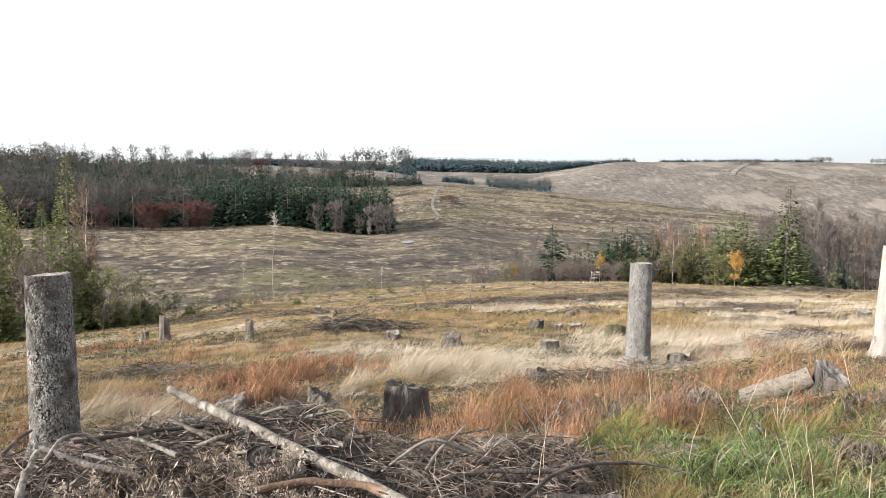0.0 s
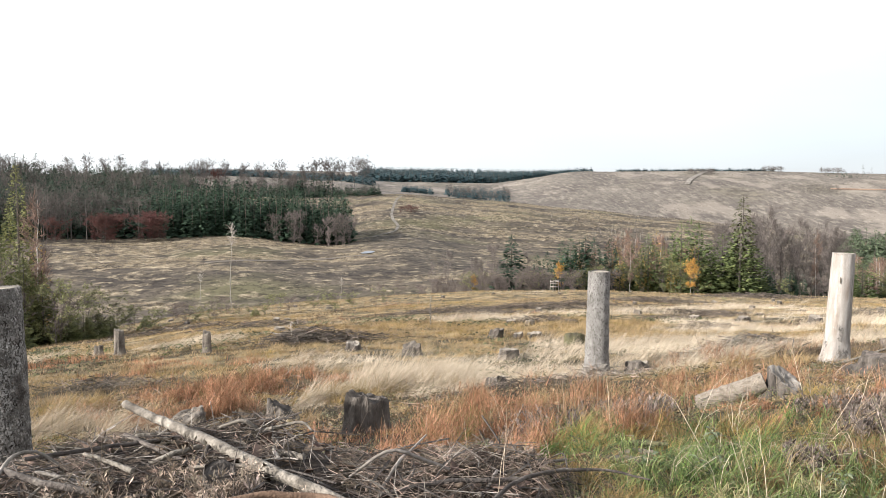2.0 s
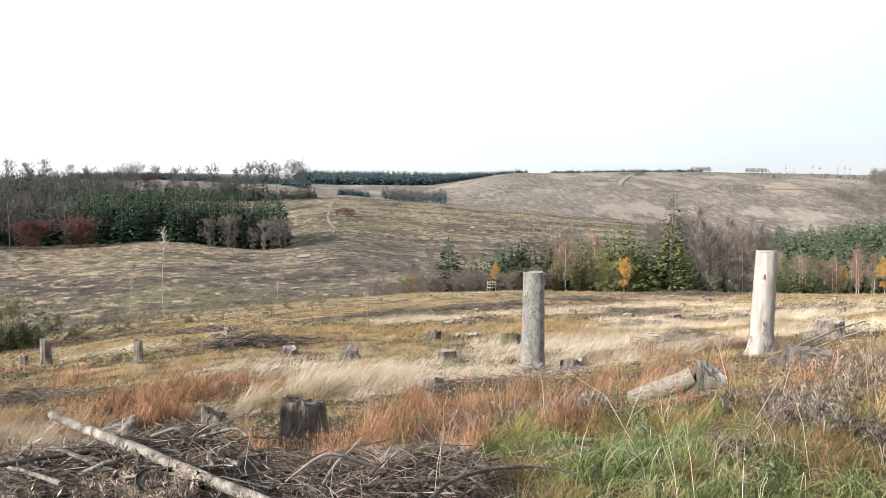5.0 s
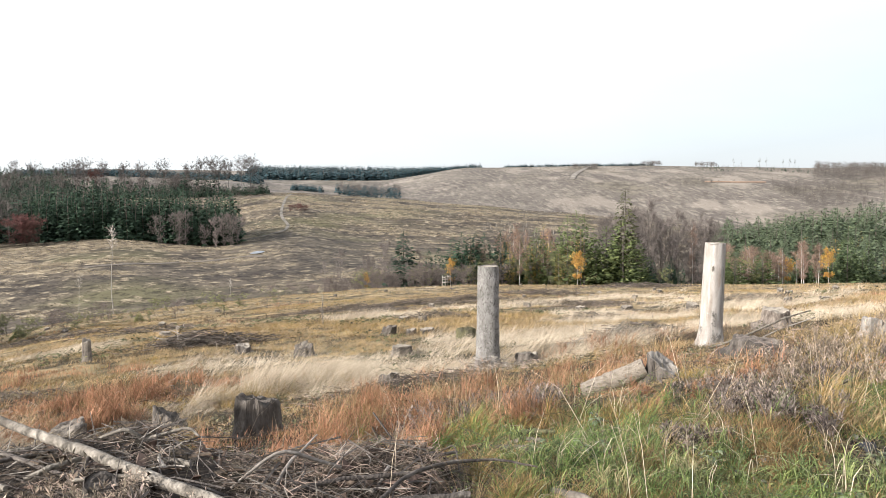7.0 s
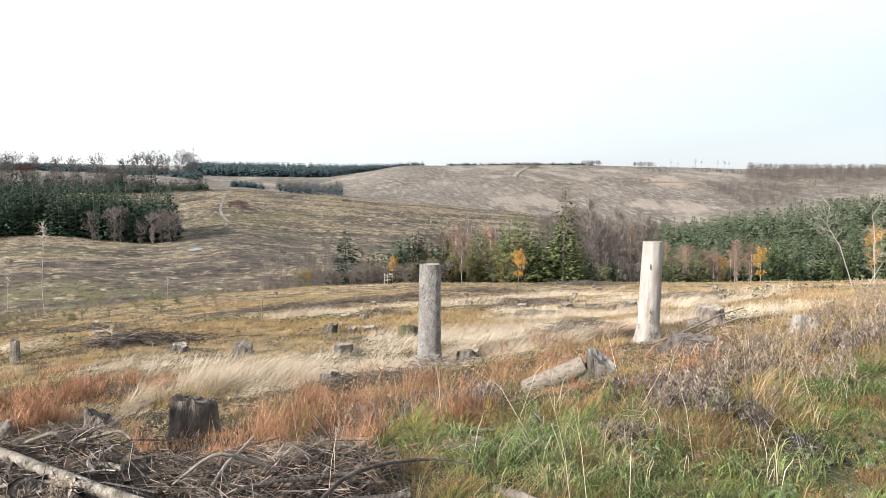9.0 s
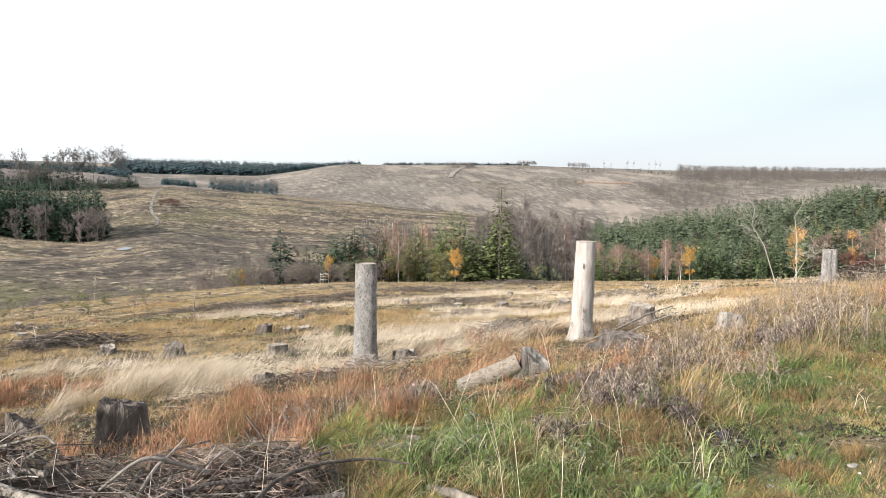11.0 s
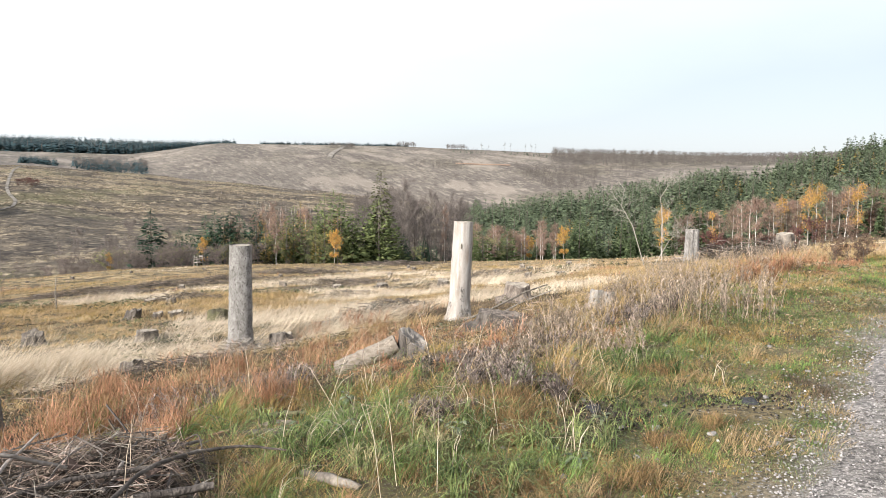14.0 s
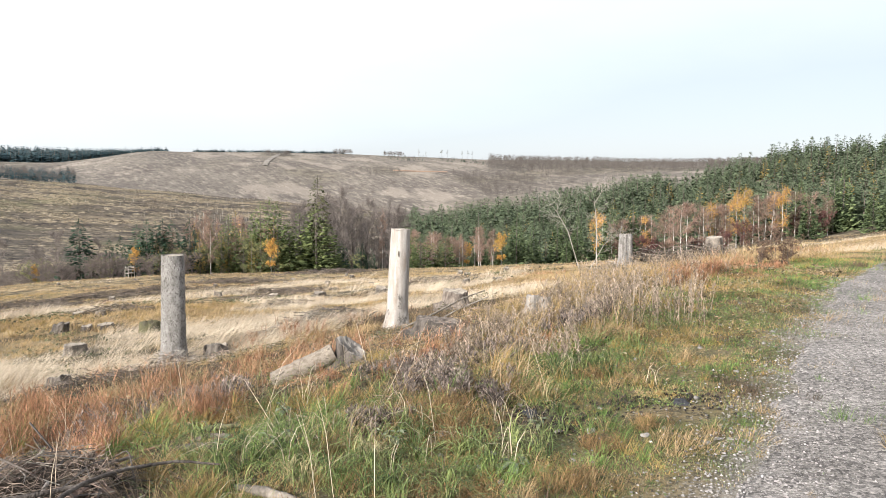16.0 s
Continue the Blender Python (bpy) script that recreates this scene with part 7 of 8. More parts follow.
M_PALE = material("pale_grass", (0.36, 0.285, 0.20), (0.66, 0.55, 0.41), 0.7, 5, 0.8, 0.0, island=0.35, see=0.12)
M_DRY = material("dry_grass", (0.22, 0.150, 0.078), (0.50, 0.362, 0.190), 0.8, 24, 0.85, 0.0, island=0.4, see=0.12)
M_RUST = material("rust_herbs", (0.19, 0.092, 0.048), (0.50, 0.280, 0.155), 1.8, 24, 0.85, 0.0, island=0.55, see=0.12)
M_GREEN = material("green_grass", (0.050, 0.088, 0.022), (0.185, 0.278, 0.075), 1.6, 24, 0.75, 0.0, island=0.5, see=0.15)
M_OLIVE = material("olive_grass", (0.135, 0.094, 0.032), (0.42, 0.290, 0.100), 1.6, 24, 0.85, 0.0, island=0.55, see=0.12)
M_BROWN = material("brown_herbs", (0.045, 0.033, 0.023), (0.165, 0.120, 0.080), 1.2, 24, 0.9, 0.0, island=0.6, see=0.1)
M_WEED = material("grey_weeds", (0.15, 0.112, 0.084), (0.42, 0.335, 0.25), 3, 12, 0.9, 0.0, island=0.55, see=0.15)
COVER = [
    # name, material, label, heights, leaning, width
    ("dry_grass", M_DRY, "tangled straw-brown dry grass", (0.06, 0.26), (0.2, 1.3), 0.9),
    ("pale_grass", M_PALE, "pale blond grass laid over by the wind", (0.16, 0.44), (0.5, 1.5), 0.8),
    ("rust_herbs", M_RUST, "rust-red withered upright herbs", (0.08, 0.25), (0.02, 0.4), 0.85),
    ("green_grass", M_GREEN, "fresh green grass on the verge", (0.05, 0.19), (0.3, 1.1), 0.9),
    ("olive_grass", M_OLIVE, "low olive and yellow grass", (0.05, 0.2), (0.2, 0.9), 0.9),
    ("brown_herbs", M_BROWN, "withered brown herbs and litter between the grass", (0.04, 0.18), (0.05, 1.2), 0.85),
]
grng = np.random.default_rng(55)
gathered = {k: ([], [], [0]) for k in range(6)}


def keep_blades(k, v, f):
    got = gathered[k]
    got[0].append(v)
    got[1].append(f + got[2][0])
    got[2][0] += len(v)


for tufts, blades, r0, r1, segs, spread_ in ((3100, 60, 2.9, 8.5, 2, 0.036), (8200, 40, 8.5, 17, 1, 0.058), (8600, 32, 17, 30, 1, 0.10), (9000, 20, 30, 62, 1, 0.22), (5500, 14, 62, 112, 1, 0.6)):
    tx, ty, tr = sector(tufts, r0, r1, grng)
    kt = kinds_at(tx, ty, tr, grng)
    for k, (name, mt, label, hs, ls, wk) in enumerate(COVER):
        q = kt == k
        nt_ = int(q.sum())
        if not nt_:
            continue
        m = nt_ * blades
        big = np.repeat(grng.uniform(0.4, 1.5, nt_), blades)
        cx, cy = np.repeat(tx[q], blades), np.repeat(ty[q], blades)
        ang, dist = grng.uniform(0, 6.28, m), np.abs(grng.normal(0, 1, m))
        loose = np.repeat(grng.uniform(0.7, 2.6, nt_), blades) * spread_
        x, y = cx + np.sin(ang) * dist * loose, cy + np.cos(ang) * dist * loose
        r = np.hypot(x, y)
        z = height(x, y) - 0.01
        h = grng.uniform(*hs, m) * big * np.where((r > 18) & (k != 1), 0.72, np.where(r > 18, 0.82, 1.0)) * np.clip(1 + fractal(x, y, np.where(r < 14, 1.2, 3.5), 215) * 1.6, 0.35, 1.7)
        h *= np.where(road_s(x, y) < 1.8, 0.45, 1.0) * (1 - 0.75 * blobs(x, y, LOW_SPOTS))
        h *= np.where(r < 17, np.clip(0.95 + fractal(x, y, np.where(r < 9, 0.42, 0.7), 301) * 4.0, 0.12, 1.75), 1.0)
        if k == 3:
            h *= 1 + 0.5 * blobs(x, y, TALL)
        w = np.maximum(0.003, (0.00052 if k == 1 else 0.00066) * r) * grng.uniform(0.6, 1.3, m) * wk
        if k == 1:
            to = np.radians(72 + fractal(x, y, 2.5, 111) * 130 + grng.normal(0, 25, m))
        elif k == 2:
            to = ang
        else:
            to = np.where(grng.random(m) < 0.65, ang, 1.3)
        ln = grng.uniform(*ls, m)
        if segs == 2 and k != 2:
            ln = ln * 0.85 + np.minimum(dist * 0.4, 0.8)
        v, f = blade_mesh(x, y, z, h, w, to, ln, grng, segs)
        keep_blades(k, v, f)
        if k == 2 and r1 <= 17:
            # side sprays of the withered herbs
            for lift in ((0.3, 0.45, 0.6, 0.75, 0.9) if segs == 2 else (0.45, 0.75)):
                top = np.stack([x, y, z + h * lift], -1) + np.stack([np.sin(to), np.cos(to), 0 * to], -1) * (h * ln * lift ** 1.6)[:, None]
                a = grng.uniform(0, 6.28, m)
                d = np.stack([np.cos(a), np.sin(a), grng.uniform(0.6, 1.4, m)], -1) * (h * 0.3)[:, None]
                sd = np.stack([-np.sin(a), np.cos(a), np.zeros(m)], -1) * (w * 0.5)[:, None]
                v = np.stack([top - sd, top + sd, top + d], 1).reshape(-1, 3)
                keep_blades(k, v, np.arange(len(v)).reshape(-1, 3))
# thin even undergrowth between the tufts
for count, r0, r1, segs in ((190000, 2.9, 8.5, 1), (70000, 8.5, 30, 1), (50000, 30, 112, 1)):
    x, y, r = sector(count, r0, r1, grng)
    kt = kinds_at(x, y, r, grng)
    z = height(x, y) - 0.01
    for k, (name, mt, label, hs, ls, wk) in enumerate(COVER):
        q = kt == k
        m = int(q.sum())
        if m:
            keep_blades(k, *blade_mesh(x[q], y[q], z[q], grng.uniform(*hs, m) * np.where(r[q] < 8.5, 0.4, 0.6) * np.clip(0.9 + fractal(x[q], y[q], 0.42, 301) * 3.0, 0.3, 1.6) * np.where(road_s(x[q], y[q]) < 1.4, 0.6, 1.0), np.maximum(0.0032, 0.0007 * r[q]), grng.uniform(0, 6.28, m), grng.uniform(*ls, m), grng, segs))
# short turf of the verge
n = 130000
s_, a_ = grng.uniform(0.0, 2.7, n), 1.8 + 16 * grng.random(n) ** 1.4
off = s_ + ROAD_OFF - 0.015 * np.clip(a_ - 11, 0, 40) ** 2
x, y = ROAD_DIR[0] * a_ - 0.5 * off, ROAD_DIR[1] * a_ + 0.866 * off
patch = fractal(x, y, 0.55, 261) + fractal(x, y, 0.16, 263) * 0.7 + grng.normal(0, 0.05, n)
ok = (patch + 0.12 * np.minimum(s_, 1.2) > -0.05) & (blobs(x, y, SOIL) < 0.55)
x, y, s_, patch = x[ok], y[ok], s_[ok], patch[ok]
hue = 0.5 + fractal(x, y, 0.7, 265) * 1.8 + grng.normal(0, 0.12, len(x))
for k, lo, hi in ((4, -9, 0.30), (3, 0.30, 0.64), (0, 0.64, 0.76), (4, 0.76, 9)):
    q = (hue >= lo) & (hue < hi)
    m = int(q.sum())
    r = np.hypot(x[q], y[q])
    keep_blades(k, *blade_mesh(x[q], y[q], height(x[q], y[q]) - 0.004, grng.uniform(0.018, 0.06, m) * (0.6 + 0.5 * np.clip(s_[q], 0, 1.6)), np.maximum(0.003, 0.0007 * r), grng.uniform(0, 6.28, m), grng.uniform(0.2, 1.1, m), grng, 1))
# tall single stalks close to the road
x, y, r = sector(150, 3.4, 9, grng, -32, 52)
ok = road_s(x, y) > 1.2
x, y, r = x[ok], y[ok], r[ok]
v, f = blade_mesh(x, y, height(x, y), grng.uniform(0.45, 0.95, len(x)), np.full(len(x), 0.0035), grng.uniform(0, 6.28, len(x)), grng.uniform(0.15, 0.8, len(x)), grng, 2)
got = gathered[1]
got[0].append(v)
got[1].append(f + got[2][0])
for k, (name, mt, label, *_) in enumerate(COVER):
    vv, ff = np.concatenate(gathered[k][0]), np.concatenate(gathered[k][1])
    tagged(new(name, raw_mesh(name, vv, ff, mt)), label, "grass" if k != 2 else "herbs", kind="stuff")

# dry weeds with seed heads
def weed_mesh(name, spots, density, tall, mat, heads, bushy, rg):
    """Clumps of branching stalks with small withered leaves and seed heads."""
    wx, wy, wk = [], [], []
    for cx, cy, rad in spots:
        for _ in range(int(density * (1 if cx < 9 else 0.6) * rad) + 1):
            n = int(rg.integers(5, 18))
            px, py, k = rg.normal(cx, rad * 0.62), rg.normal(cy, rad * 0.62), rg.uniform(0.55, 1.25)
            wx.append(rg.normal(px, bushy, n))
            wy.append(rg.normal(py, bushy, n))
            wk.append(np.full(n, k))
    x, y, k = np.concatenate(wx), np.concatenate(wy), np.concatenate(wk)
    r, az = np.hypot(x, y), np.degrees(np.arctan2(x, y))
    ok = (road_s(x, y) > 1.0) & (r > 3.2)
    x, y, k, r, az = x[ok], y[ok], k[ok], r[ok], az[ok]
    n = len(x)
    z = np.maximum(height(x, y), pile_z(x, y)[0] - 0.1)
    h = rg.uniform(*tall, n) * k * np.where(r < 4.5, 0.6, 1.0) * (1 - 0.5 * smooth(24, 27, az) * (1 - smooth(37, 42, az)))
    to, ln = rg.uniform(0, 6.28, n), rg.uniform(0.05, 0.5, n)
    v, f = blade_mesh(x, y, z, h, np.full(n, 0.006), to, ln, rg, 2)
    vs, fs, n0 = [v], [f], len(v)
    for _ in range(heads):
        t = rg.uniform(0.3, 1.0, n)
        c = np.stack([x + np.sin(to) * h * ln * t ** 1.6, y + np.cos(to) * h * ln * t ** 1.6, z + h * (t - 0.42 * ln * t * t)], -1)
        a = rg.uniform(0, 6.28, n)
        d = np.stack([np.cos(a) * 0.6, np.sin(a) * 0.6, rg.uniform(0.1, 1.2, n)], -1) * rg.uniform(0.02, 0.06, n)[:, None]
        e = np.cross(d, rg.normal(size=(n, 3)))
        e *= (rg.uniform(0.002, 0.006, n) / (np.linalg.norm(e, axis=1) + 1e-9))[:, None]
        vs.append(np.stack([c, c + d * 0.6 + e, c + d * 0.6 - e, c + d], 1).reshape(-1, 3))
        fs.append((np.arange(n)[:, None, None] * 4 + np.array([(0, 1, 2), (1, 3, 2)])[None]).reshape(-1, 3) + n0)
        n0 += n * 4
    return raw_mesh(name, np.concatenate(vs), np.concatenate(fs), mat)


tagged(new("dry_weeds", weed_mesh("dry_weeds", WEEDS, 13, (0.28, 0.6), M_WEED, 22, 0.075, grng)), "withered grey-brown weeds with feathery seed heads", "weeds", kind="stuff")
M_DARKWEED = material("dark_weeds", (0.075, 0.058, 0.050), (0.32, 0.26, 0.22), 5, 14, 0.9, 0.0, island=0.7, see=0.1)
DARKWEEDS = [(3.3, 5.1, 0.3), (3.6, 5.6, 0.35), (3.6, 6.2, 0.4), (4.1, 6.5, 0.4), (4.5, 6.6, 0.4), (2.55, 4.75, 0.22), (2.3, 7.9, 0.4), (6.0, 6.9, 0.4), (-0.9, 3.8, 0.3), (5.3, 8.0, 0.4), (1.2, 7.6, 0.4)]
tagged(new("dark_weeds", weed_mesh("dark_weeds", DARKWEEDS, 25, (0.15, 0.33), M_DARKWEED, 30, 0.06, np.random.default_rng(401))), "low bushy dark brown dead weeds", "weeds", kind="stuff")

# low leafy herbs near the road
x, y, r = sector(120000, 3.0, 11, grng, -30, 62)
s = road_s(x, y)
ok = (fractal(x, y, 0.5, 131) + blobs(x, y, GREEN) * 0.26 > 0.15) & (s > 0.15) & (pile_z(x, y)[1] < 0.3)
x, y, r = x[ok], y[ok], r[ok]
n = len(x)
c = np.stack([x, y, height(x, y) + grng.uniform(0.01, 0.15, n)], -1)
a = grng.uniform(0, 6.28, n)
d = np.stack([np.cos(a), np.sin(a), grng.uniform(-0.4, 0.5, n)], -1) * grng.uniform(0.005, 0.017, n)[:, None]
e = np.stack([-np.sin(a), np.cos(a), grng.uniform(-0.6, 0.6, n)], -1) * grng.uniform(0.002, 0.007, n)[:, None]
v = np.stack([c - d, c + e, c + d, c - e], 1).reshape(-1, 3)
M_HERB = material("herb_leaves", (0.06, 0.080, 0.028), (0.22, 0.235, 0.095), 2, 12, 0.6, 0.0, island=0.45, see=0.25)
tagged(new("low_herbs", raw_mesh("low_herbs", v, np.arange(len(v)).reshape(-1, 4), M_HERB)), "low green leafy herbs between the grass", "herbs", kind="stuff")
# grey-green moss and low herbs in patches out in the clearing
x, y, r = sector(34000, 7.5, 34, grng, -30, 50)
ok = (fractal(x, y, 2.6, 231) + fractal(x, y, 0.8, 233) * 0.5 > 0.15) & (road_s(x, y) > 1.5)
x, y, r = x[ok], y[ok], r[ok]
n = len(x)
c = np.stack([x, y, height(x, y) + grng.uniform(0.02, 0.16, n)], -1)
a = grng.uniform(0, 6.28, n)
d = np.stack([np.cos(a), np.sin(a), grng.uniform(-0.4, 0.6, n)], -1) * (grng.uniform(0.0012, 0.003, n) * r)[:, None]
e = np.stack([-np.sin(a), np.cos(a), grng.uniform(-0.4, 0.5, n)], -1) * (grng.uniform(0.0007, 0.0018, n) * r)[:, None]
v = np.stack([c - d, c + e, c + d, c - e], 1).reshape(-1, 3)
M_MOSSY = material("mossy_herbs", (0.045, 0.048, 0.022), (0.15, 0.148, 0.07), 0.8, 6, 0.85, 0.0, island=0.5, see=0.15)
tagged(new("mossy_herbs", raw_mesh("mossy_herbs", v, np.arange(len(v)).reshape(-1, 4), M_MOSSY)), "grey-green moss and low herbs in the clearing", "herbs", kind="stuff")
# coarse arching grass in the foreground
def arching(n_tufts, blades, spots, rg, reach=(0.12, 0.38), wide=(0.0016, 0.0036)):
    vs, fs, n0 = [], [], 0
    for _ in range(n_tufts):
        cx, cy, rad = spots[rg.integers(len(spots))]
        cx, cy = rg.normal(cx, rad * 0.6), rg.normal(cy, rad * 0.6)
        if float(road_s(cx, cy)) < 0.9 or pile_z(cx, cy)[1][0] > 0.3:
            continue
        m = int(blades * rg.uniform(0.5, 1.4))
        ang, long = rg.uniform(0, 6.28, m), rg.uniform(*reach, m)
        out = rg.uniform(0.35, 1.0, m)
        base = np.column_stack([rg.normal(cx, 0.022, m), rg.normal(cy, 0.022, m)])
        gz = height(base[:, 0], base[:, 1])
        d = np.stack([np.cos(ang), np.sin(ang)], -1)
        sd = np.stack([-np.sin(ang), np.cos(ang)], -1)
        wid = rg.uniform(*wide, m)
        rows = []
        for t, k in ((0, 1), (0.3, 1), (0.55, 0.9), (0.8, 0.6), (1.0, 0.08)):
            far = long * out * t * (0.25 + 0.65 * t)
            up = long * (1.25 * t - (0.55 + 0.7 * out) * t * t)
            for q in (-1, 1):
                rows.append(np.column_stack([base + d * far[:, None] + sd * (q * wid * k)[:, None], gz + up]))
        vs.append(np.stack(rows, 1).reshape(-1, 3))
        quad = np.array([(2 * a, 2 * a + 1, 2 * a + 3, 2 * a + 2) for a in range(4)])
        fs.append((np.arange(m)[:, None, None] * 10 + quad[None]).reshape(-1, 4) + n0)
        n0 += m * 10
    return np.concatenate(vs), np.concatenate(fs)


M_ARCH = material("arching_grass", (0.045, 0.075, 0.020), (0.225, 0.27, 0.095), 2.5, 24, 0.7, 0.0, island=0.65, third=(0.36, 0.30, 0.165), third_scale=3, third_size=0.1, see=0.15)
NEARTUFTS = TALL * 3 + GREEN + [(2.0, 3.7, 0.35), (2.4, 3.5, 0.4), (1.9, 4.3, 0.35), (2.7, 3.9, 0.35), (1.6, 4.9, 0.35), (2.2, 4.9, 0.35), (2.6, 6.6, 0.8), (3.4, 5.6, 0.7), (1.4, 6.4, 0.8), (4.6, 5.4, 0.6), (0.6, 6.6, 0.6), (3.2, 3.6, 0.5)]
av, af = arching(210, 22, NEARTUFTS, np.random.default_rng(91))
tagged(new("arching_grass", raw_mesh("arching_grass", av, af, M_ARCH)), "coarse tufts of arching pale green grass", "grass", kind="stuff")
av, af = arching(34, 5, NEARTUFTS, np.random.default_rng(92), (0.3, 0.62), (0.0012, 0.0024))
tagged(new("straw_tufts", raw_mesh("straw_tufts", av, af, M_PALE)), "long bleached grass blades bent over in arches", "grass", kind="stuff")
# orange and yellow low tufts in the foreground
M_ORANGE = material("orange_tufts", (0.12, 0.075, 0.034), (0.36, 0.235, 0.105), 4, 24, 0.85, 0.0, island=0.5, see=0.15)
ORANGE = [(1.94, 3.94, 0.16), (2.66, 3.98, 0.16), (2.85, 3.22, 0.14), (2.35, 3.35, 0.14), (2.78, 4.45, 0.24), (2.95, 4.7, 0.2), (2.5, 5.2, 0.18), (1.7, 5.3, 0.2), (3.4, 3.6, 0.13), (3.9, 3.75, 0.12), (2.2, 6.1, 0.2), (4.6, 4.9, 0.18), (1.3, 4.5, 0.14), (2.1, 4.5, 0.13), (3.7, 5.2, 0.2), (0.9, 5.8, 0.25)]
ox, oy, orad = [], [], []
for cx, cy, rad in ORANGE:
    for _ in range(int(230 * rad)):
        px, py, n = grng.normal(cx, rad * 0.7), grng.normal(cy, rad * 0.7), int(grng.integers(14, 34))
        ox.append(grng.normal(px, 0.016, n))
        oy.append(grng.normal(py, 0.016, n))
        orad.append(np.full(n, grng.uniform(0.5, 1.3)))
ox, oy, orad = np.concatenate(ox), np.concatenate(oy), np.concatenate(orad)
n = len(ox)
v, f = blade_mesh(ox, oy, height(ox, oy) - 0.004, grng.uniform(0.04, 0.14, n) * orad * np.where(np.hypot(ox - 2.85, oy - 4.55) < 0.45, 1.8, 1.0), grng.uniform(0.0025, 0.0045, n), grng.uniform(0, 6.28, n), grng.uniform(0.2, 1.3, n), grng, 2)
tagged(new("orange_tufts", raw_mesh("orange_tufts", v, f, M_ORANGE)), "low orange and yellow withered grass tufts", "grass", kind="stuff")


# broad-leaved herbs
def leafy_herb(x, y, leaves, tall, mat, label, seed):
    """Stalks that each carry folded, pointed leaves."""
    rg = np.random.default_rng(seed)
    root = thing("leafy_herb", x, y, ground_z(x, y), label, "herb", "broad-leaved herbs")
    st = Bits()
    for k in range(3):
        a, tip = rg.uniform(0, 6.28), rg.uniform(0.6, 1.0) * tall
        end = np.array([math.cos(a) * tip * 0.6, math.sin(a) * tip * 0.6, tip])
        bow = end * (0.5, 0.5, 0.65)
        st.tube([np.zeros(3), bow, end], [0.003, 0.0025, 0.0015], 4)
        for j in range(leaves):
            t = rg.uniform(0.35, 1.0)
            p = bow * (1 - t) * 2 * t + end * t * t
            b, size = rg.uniform(0, 6.28), rg.uniform(0.6, 1.2) * 0.032
            d = np.array([math.cos(b), math.sin(b), rg.uniform(-0.5, 0.4)])
            w = np.array([-math.sin(b), math.cos(b), 0])
            up = np.array([0, 0, 1.0])
            v = [p, p + d * size * 0.5 - up * size * 0.08, p + d * size * 1.2 - up * size * 0.1, p + d * size * 2 - up * size * 0.5]
            for q in (-1, 1):
                v += [p + d * size * 0.45 + w * q * size * 0.42 + up * size * 0.14, p + d * size * 1.2 + w * q * size * 0.45 + up * size * 0.1]
            me = raw_mesh("leaf", np.array(v), [(0, 1, 4), (1, 2, 5), (1, 5, 4), (2, 3, 5), (0, 6, 1), (1, 6, 7), (1, 7, 2), (2, 7, 3)], mat)
            part("leaf", me, root)
    part("stalks", st.mesh("stalks", M_BROWN), root)


M_LEAF = material("dull_leaves", (0.10, 0.125, 0.075), (0.24, 0.26, 0.17), 12, 60, 0.6, 0.2, each=0.5, see=0.2)
for k, (x, y, leaves, tall) in enumerate(((1.83, 4.77, 7, 0.20), (1.92, 4.70, 5, 0.16), (2.36, 4.32, 4, 0.12), (2.75, 3.55, 4, 0.10), (3.3, 4.1, 4, 0.10), (1.55, 5.2, 5, 0.16), (2.2, 5.5, 5, 0.18), (3.05, 3.75, 4, 0.09))):
    leafy_herb(x, y, leaves, tall, M_LEAF, "herb with dull grey-green pointed leaves", 500 + k)
# dead leaves, stalks and crumbs lying between the tufts
x, y, r = sector(120000, 3.0, 15, grng, -33, 62)
ok = (road_s(x, y) > 0.25) & (fractal(x, y, 0.5, 251) + grng.normal(0, 0.08, len(x)) > -0.02) & (pile_z(x, y)[1] < 0.4)
x, y, r = x[ok], y[ok], r[ok]
n = len(x)
c = np.stack([x, y, height(x, y) + grng.uniform(0.005, 0.09, n)], -1)
d = grng.normal(0, 1, (n, 3)) * (1, 1, 0.6) * (grng.uniform(0.0008, 0.0019, n) * np.maximum(r, 4.0))[:, None]
e = grng.normal(0, 1, (n, 3)) * (1, 1, 0.6) * (grng.uniform(0.0003, 0.0008, n) * np.maximum(r, 4.0))[:, None]
v = np.stack([c - d, c + e, c + d, c - e], 1).reshape(-1, 3)
M_CRUMB = material("leaf_litter", (0.045, 0.034, 0.020), (0.34, 0.255, 0.145), 3, 14, 0.9, 0.0, island=0.75, third=(0.15, 0.165, 0.10), third_scale=2.2, third_size=0.3, see=0.1)
tagged(new("leaf_litter", raw_mesh("leaf_litter", v, np.arange(len(v)).reshape(-1, 4), M_CRUMB)), "withered leaves and stalks lying between the tufts", "litter", kind="stuff")
x, y, r = sector(3600, 4.2, 17, grng, -33, 50)
ok = (road_s(x, y) > 2.0) & (fractal(x, y, 1.3, 257) > -0.06) & (pile_z(x, y)[1] < 0.2)
x, y, r = x[ok], y[ok], r[ok]
n = len(x)
v, f = twig_field(x, y, height(x, y) + grng.uniform(0.02, 0.14, n), grng.uniform(0.1, 0.4, n), grng.uniform(0.0002, 0.0005, n) * np.maximum(r, 5), grng, 0.4, 0.6)
tagged(new("loose_twigs", raw_mesh("loose_twigs", v, f, M_TWIG)), "grey dead twigs scattered in the herbs", "twigs", kind="stuff")
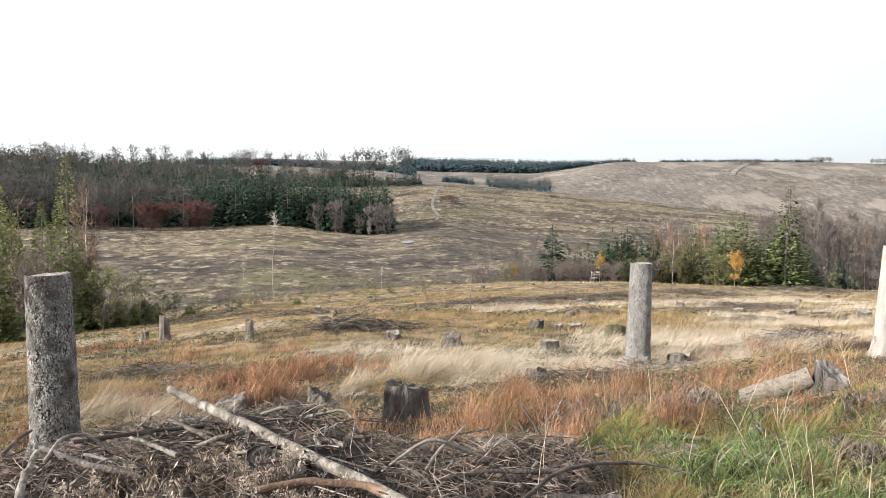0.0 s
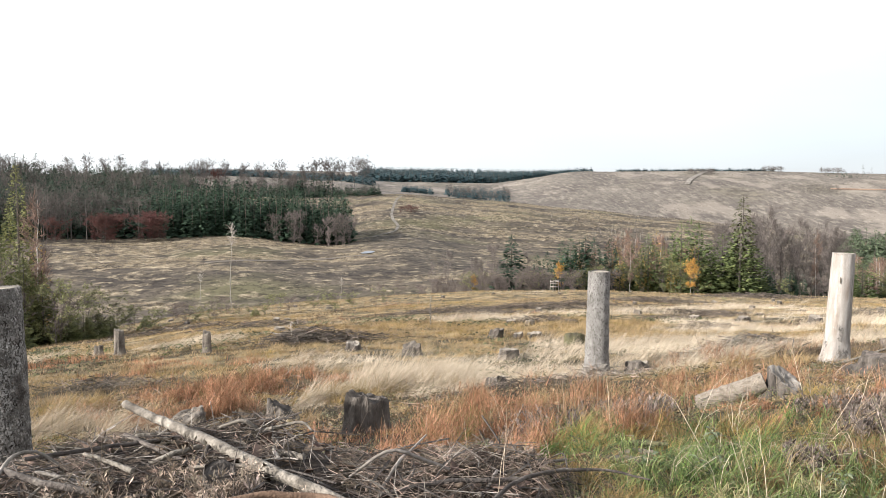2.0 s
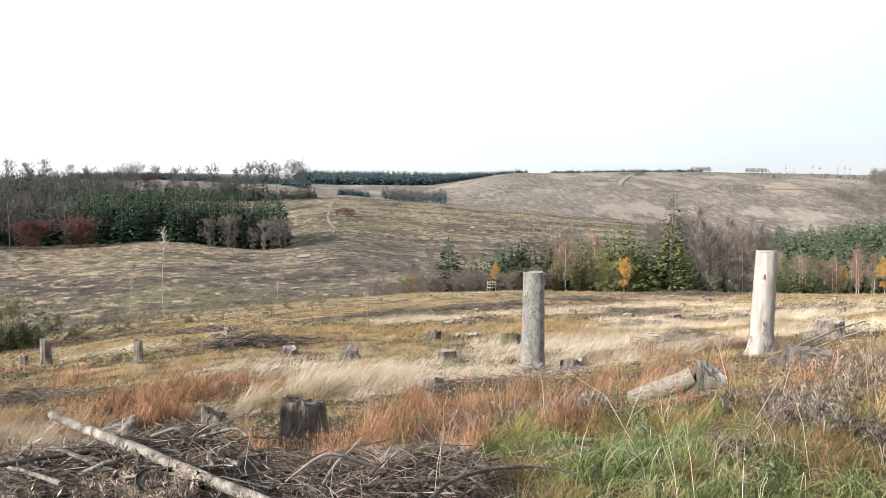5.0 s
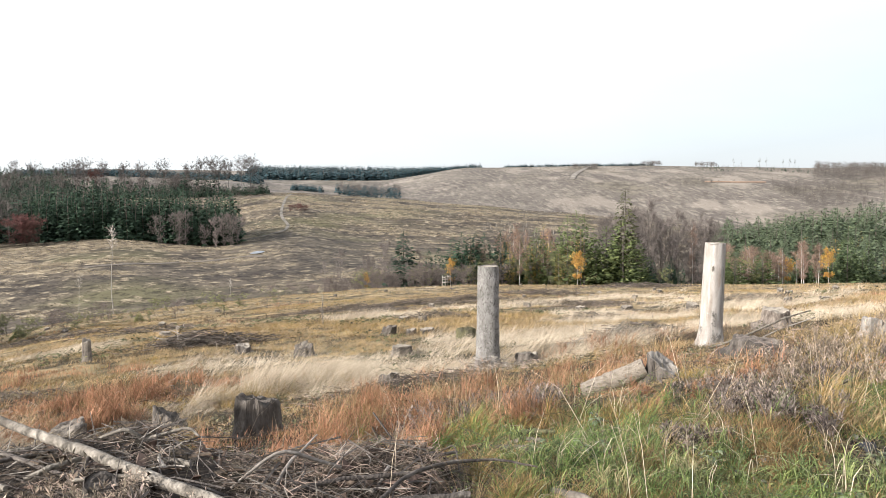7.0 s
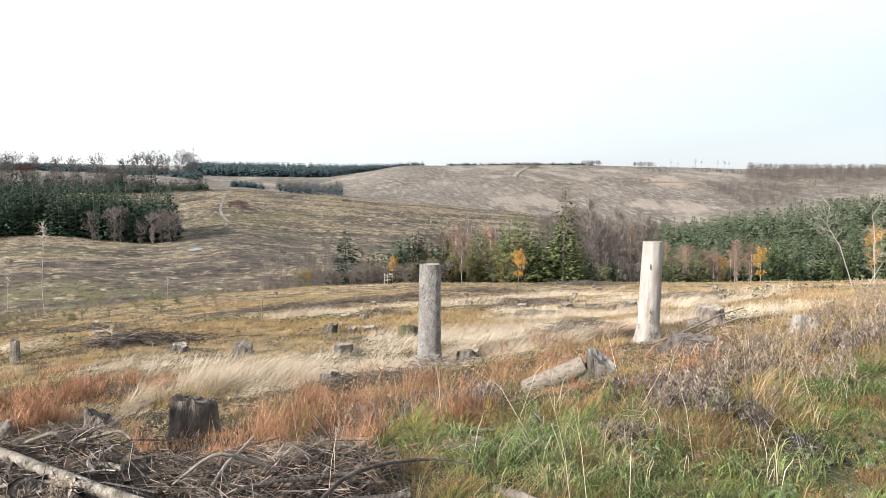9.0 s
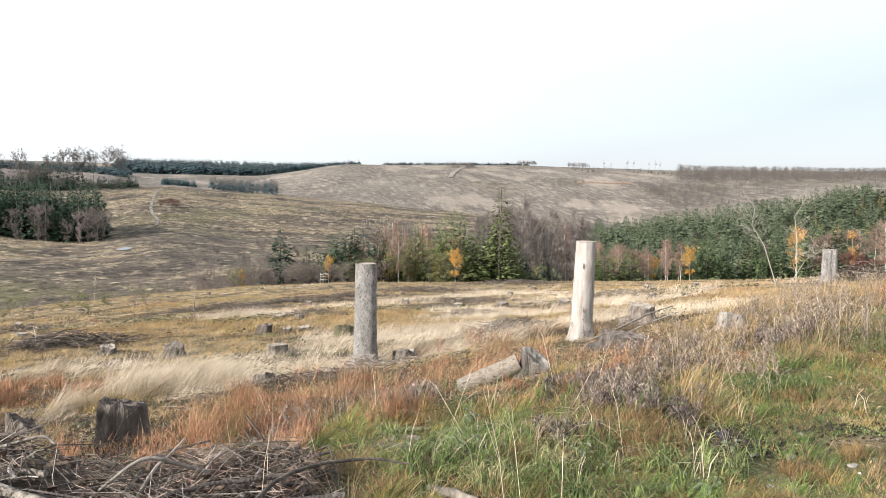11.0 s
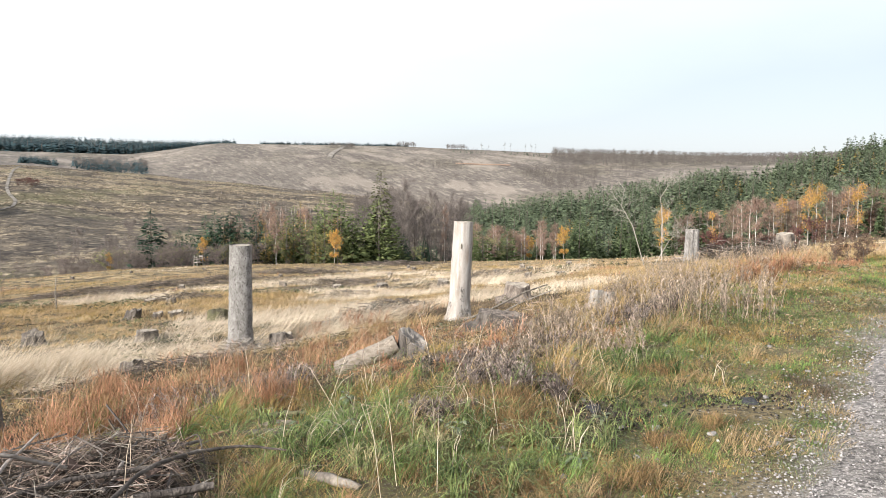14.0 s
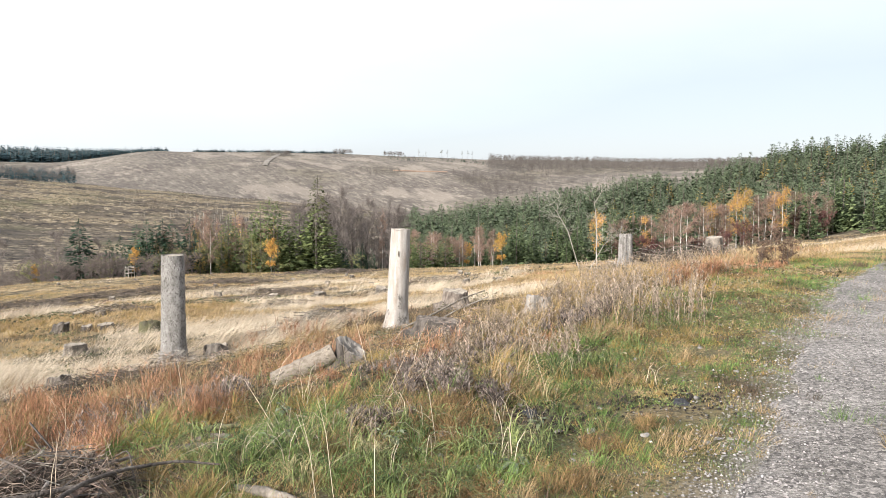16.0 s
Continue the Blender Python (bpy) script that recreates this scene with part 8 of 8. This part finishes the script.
# beige fluffy seed heads before the brush pile
x, y, r = sector(26000, 3.5, 4.35, grng, -29, -6)
ok = fractal(x, y, 0.22, 241) > 0.12
x, y, r = x[ok], y[ok], r[ok]
n = len(x)
c = np.stack([x, y, np.maximum(height(x, y), pile_z(x, y)[0]) + grng.uniform(0.02, 0.13, n)], -1)
d = grng.normal(0, 0.006, (n, 3))
e = grng.normal(0, 0.0025, (n, 3))
v = np.stack([c - d, c + e, c + d, c - e], 1).reshape(-1, 3)
M_FLUFF = material("seed_fluff", (0.26, 0.19, 0.14), (0.60, 0.49, 0.39), 3, 20, 0.9, 0.0, island=0.4, see=0.3)
tagged(new("fluffy_weeds", raw_mesh("fluffy_weeds", v, np.arange(len(v)).reshape(-1, 4), M_FLUFF)), "fluffy beige seed heads beside the brush pile", "weeds", kind="stuff")
# crumbly dark soil laid bare on the verge
cl = []
for cx, cy, rad in SOIL:
    n = int(650 * rad)
    cl.append(np.stack([grng.normal(cx * 0.98, rad * 0.62, n), grng.normal(cy * 0.98, rad * 0.42, n)], -1))
cl = np.concatenate(cl)
n = len(cl)
rr = grng.uniform(0.004, 0.018, n)
c = np.column_stack([cl, height(cl[:, 0], cl[:, 1]) + 0.3 * rr])
shape = np.array([(1, 0, 0), (-0.4, 0.9, 0), (-0.6, -0.8, 0), (0, 0, 0.9), (0.1, 0.1, -0.6)])
v = c[:, None] + shape[None] * rr[:, None, None] * grng.uniform(0.6, 1.5, (n, 5, 1)) + grng.normal(0, 0.002, (n, 5, 3))
f = np.arange(n)[:, None, None] * 5 + np.array([(0, 1, 3), (1, 2, 3), (2, 0, 3), (1, 0, 4), (2, 1, 4), (0, 2, 4)])[None]
M_SOIL = material("dark_soil", (0.014, 0.011, 0.009), (0.05, 0.040, 0.032), 12, 60, 0.95, 0.0, island=0.5)
tagged(new("dark_soil", raw_mesh("dark_soil", v.reshape(-1, 3), f.reshape(-1, 3), M_SOIL)), "crumbly dark soil laid bare on the verge", "soil", kind="stuff")

# ---- the pattern trees have served ----
for pattern in PATTERNS:
    for ob in [*pattern.children_recursive, pattern]:
        bpy.data.objects.remove(ob)
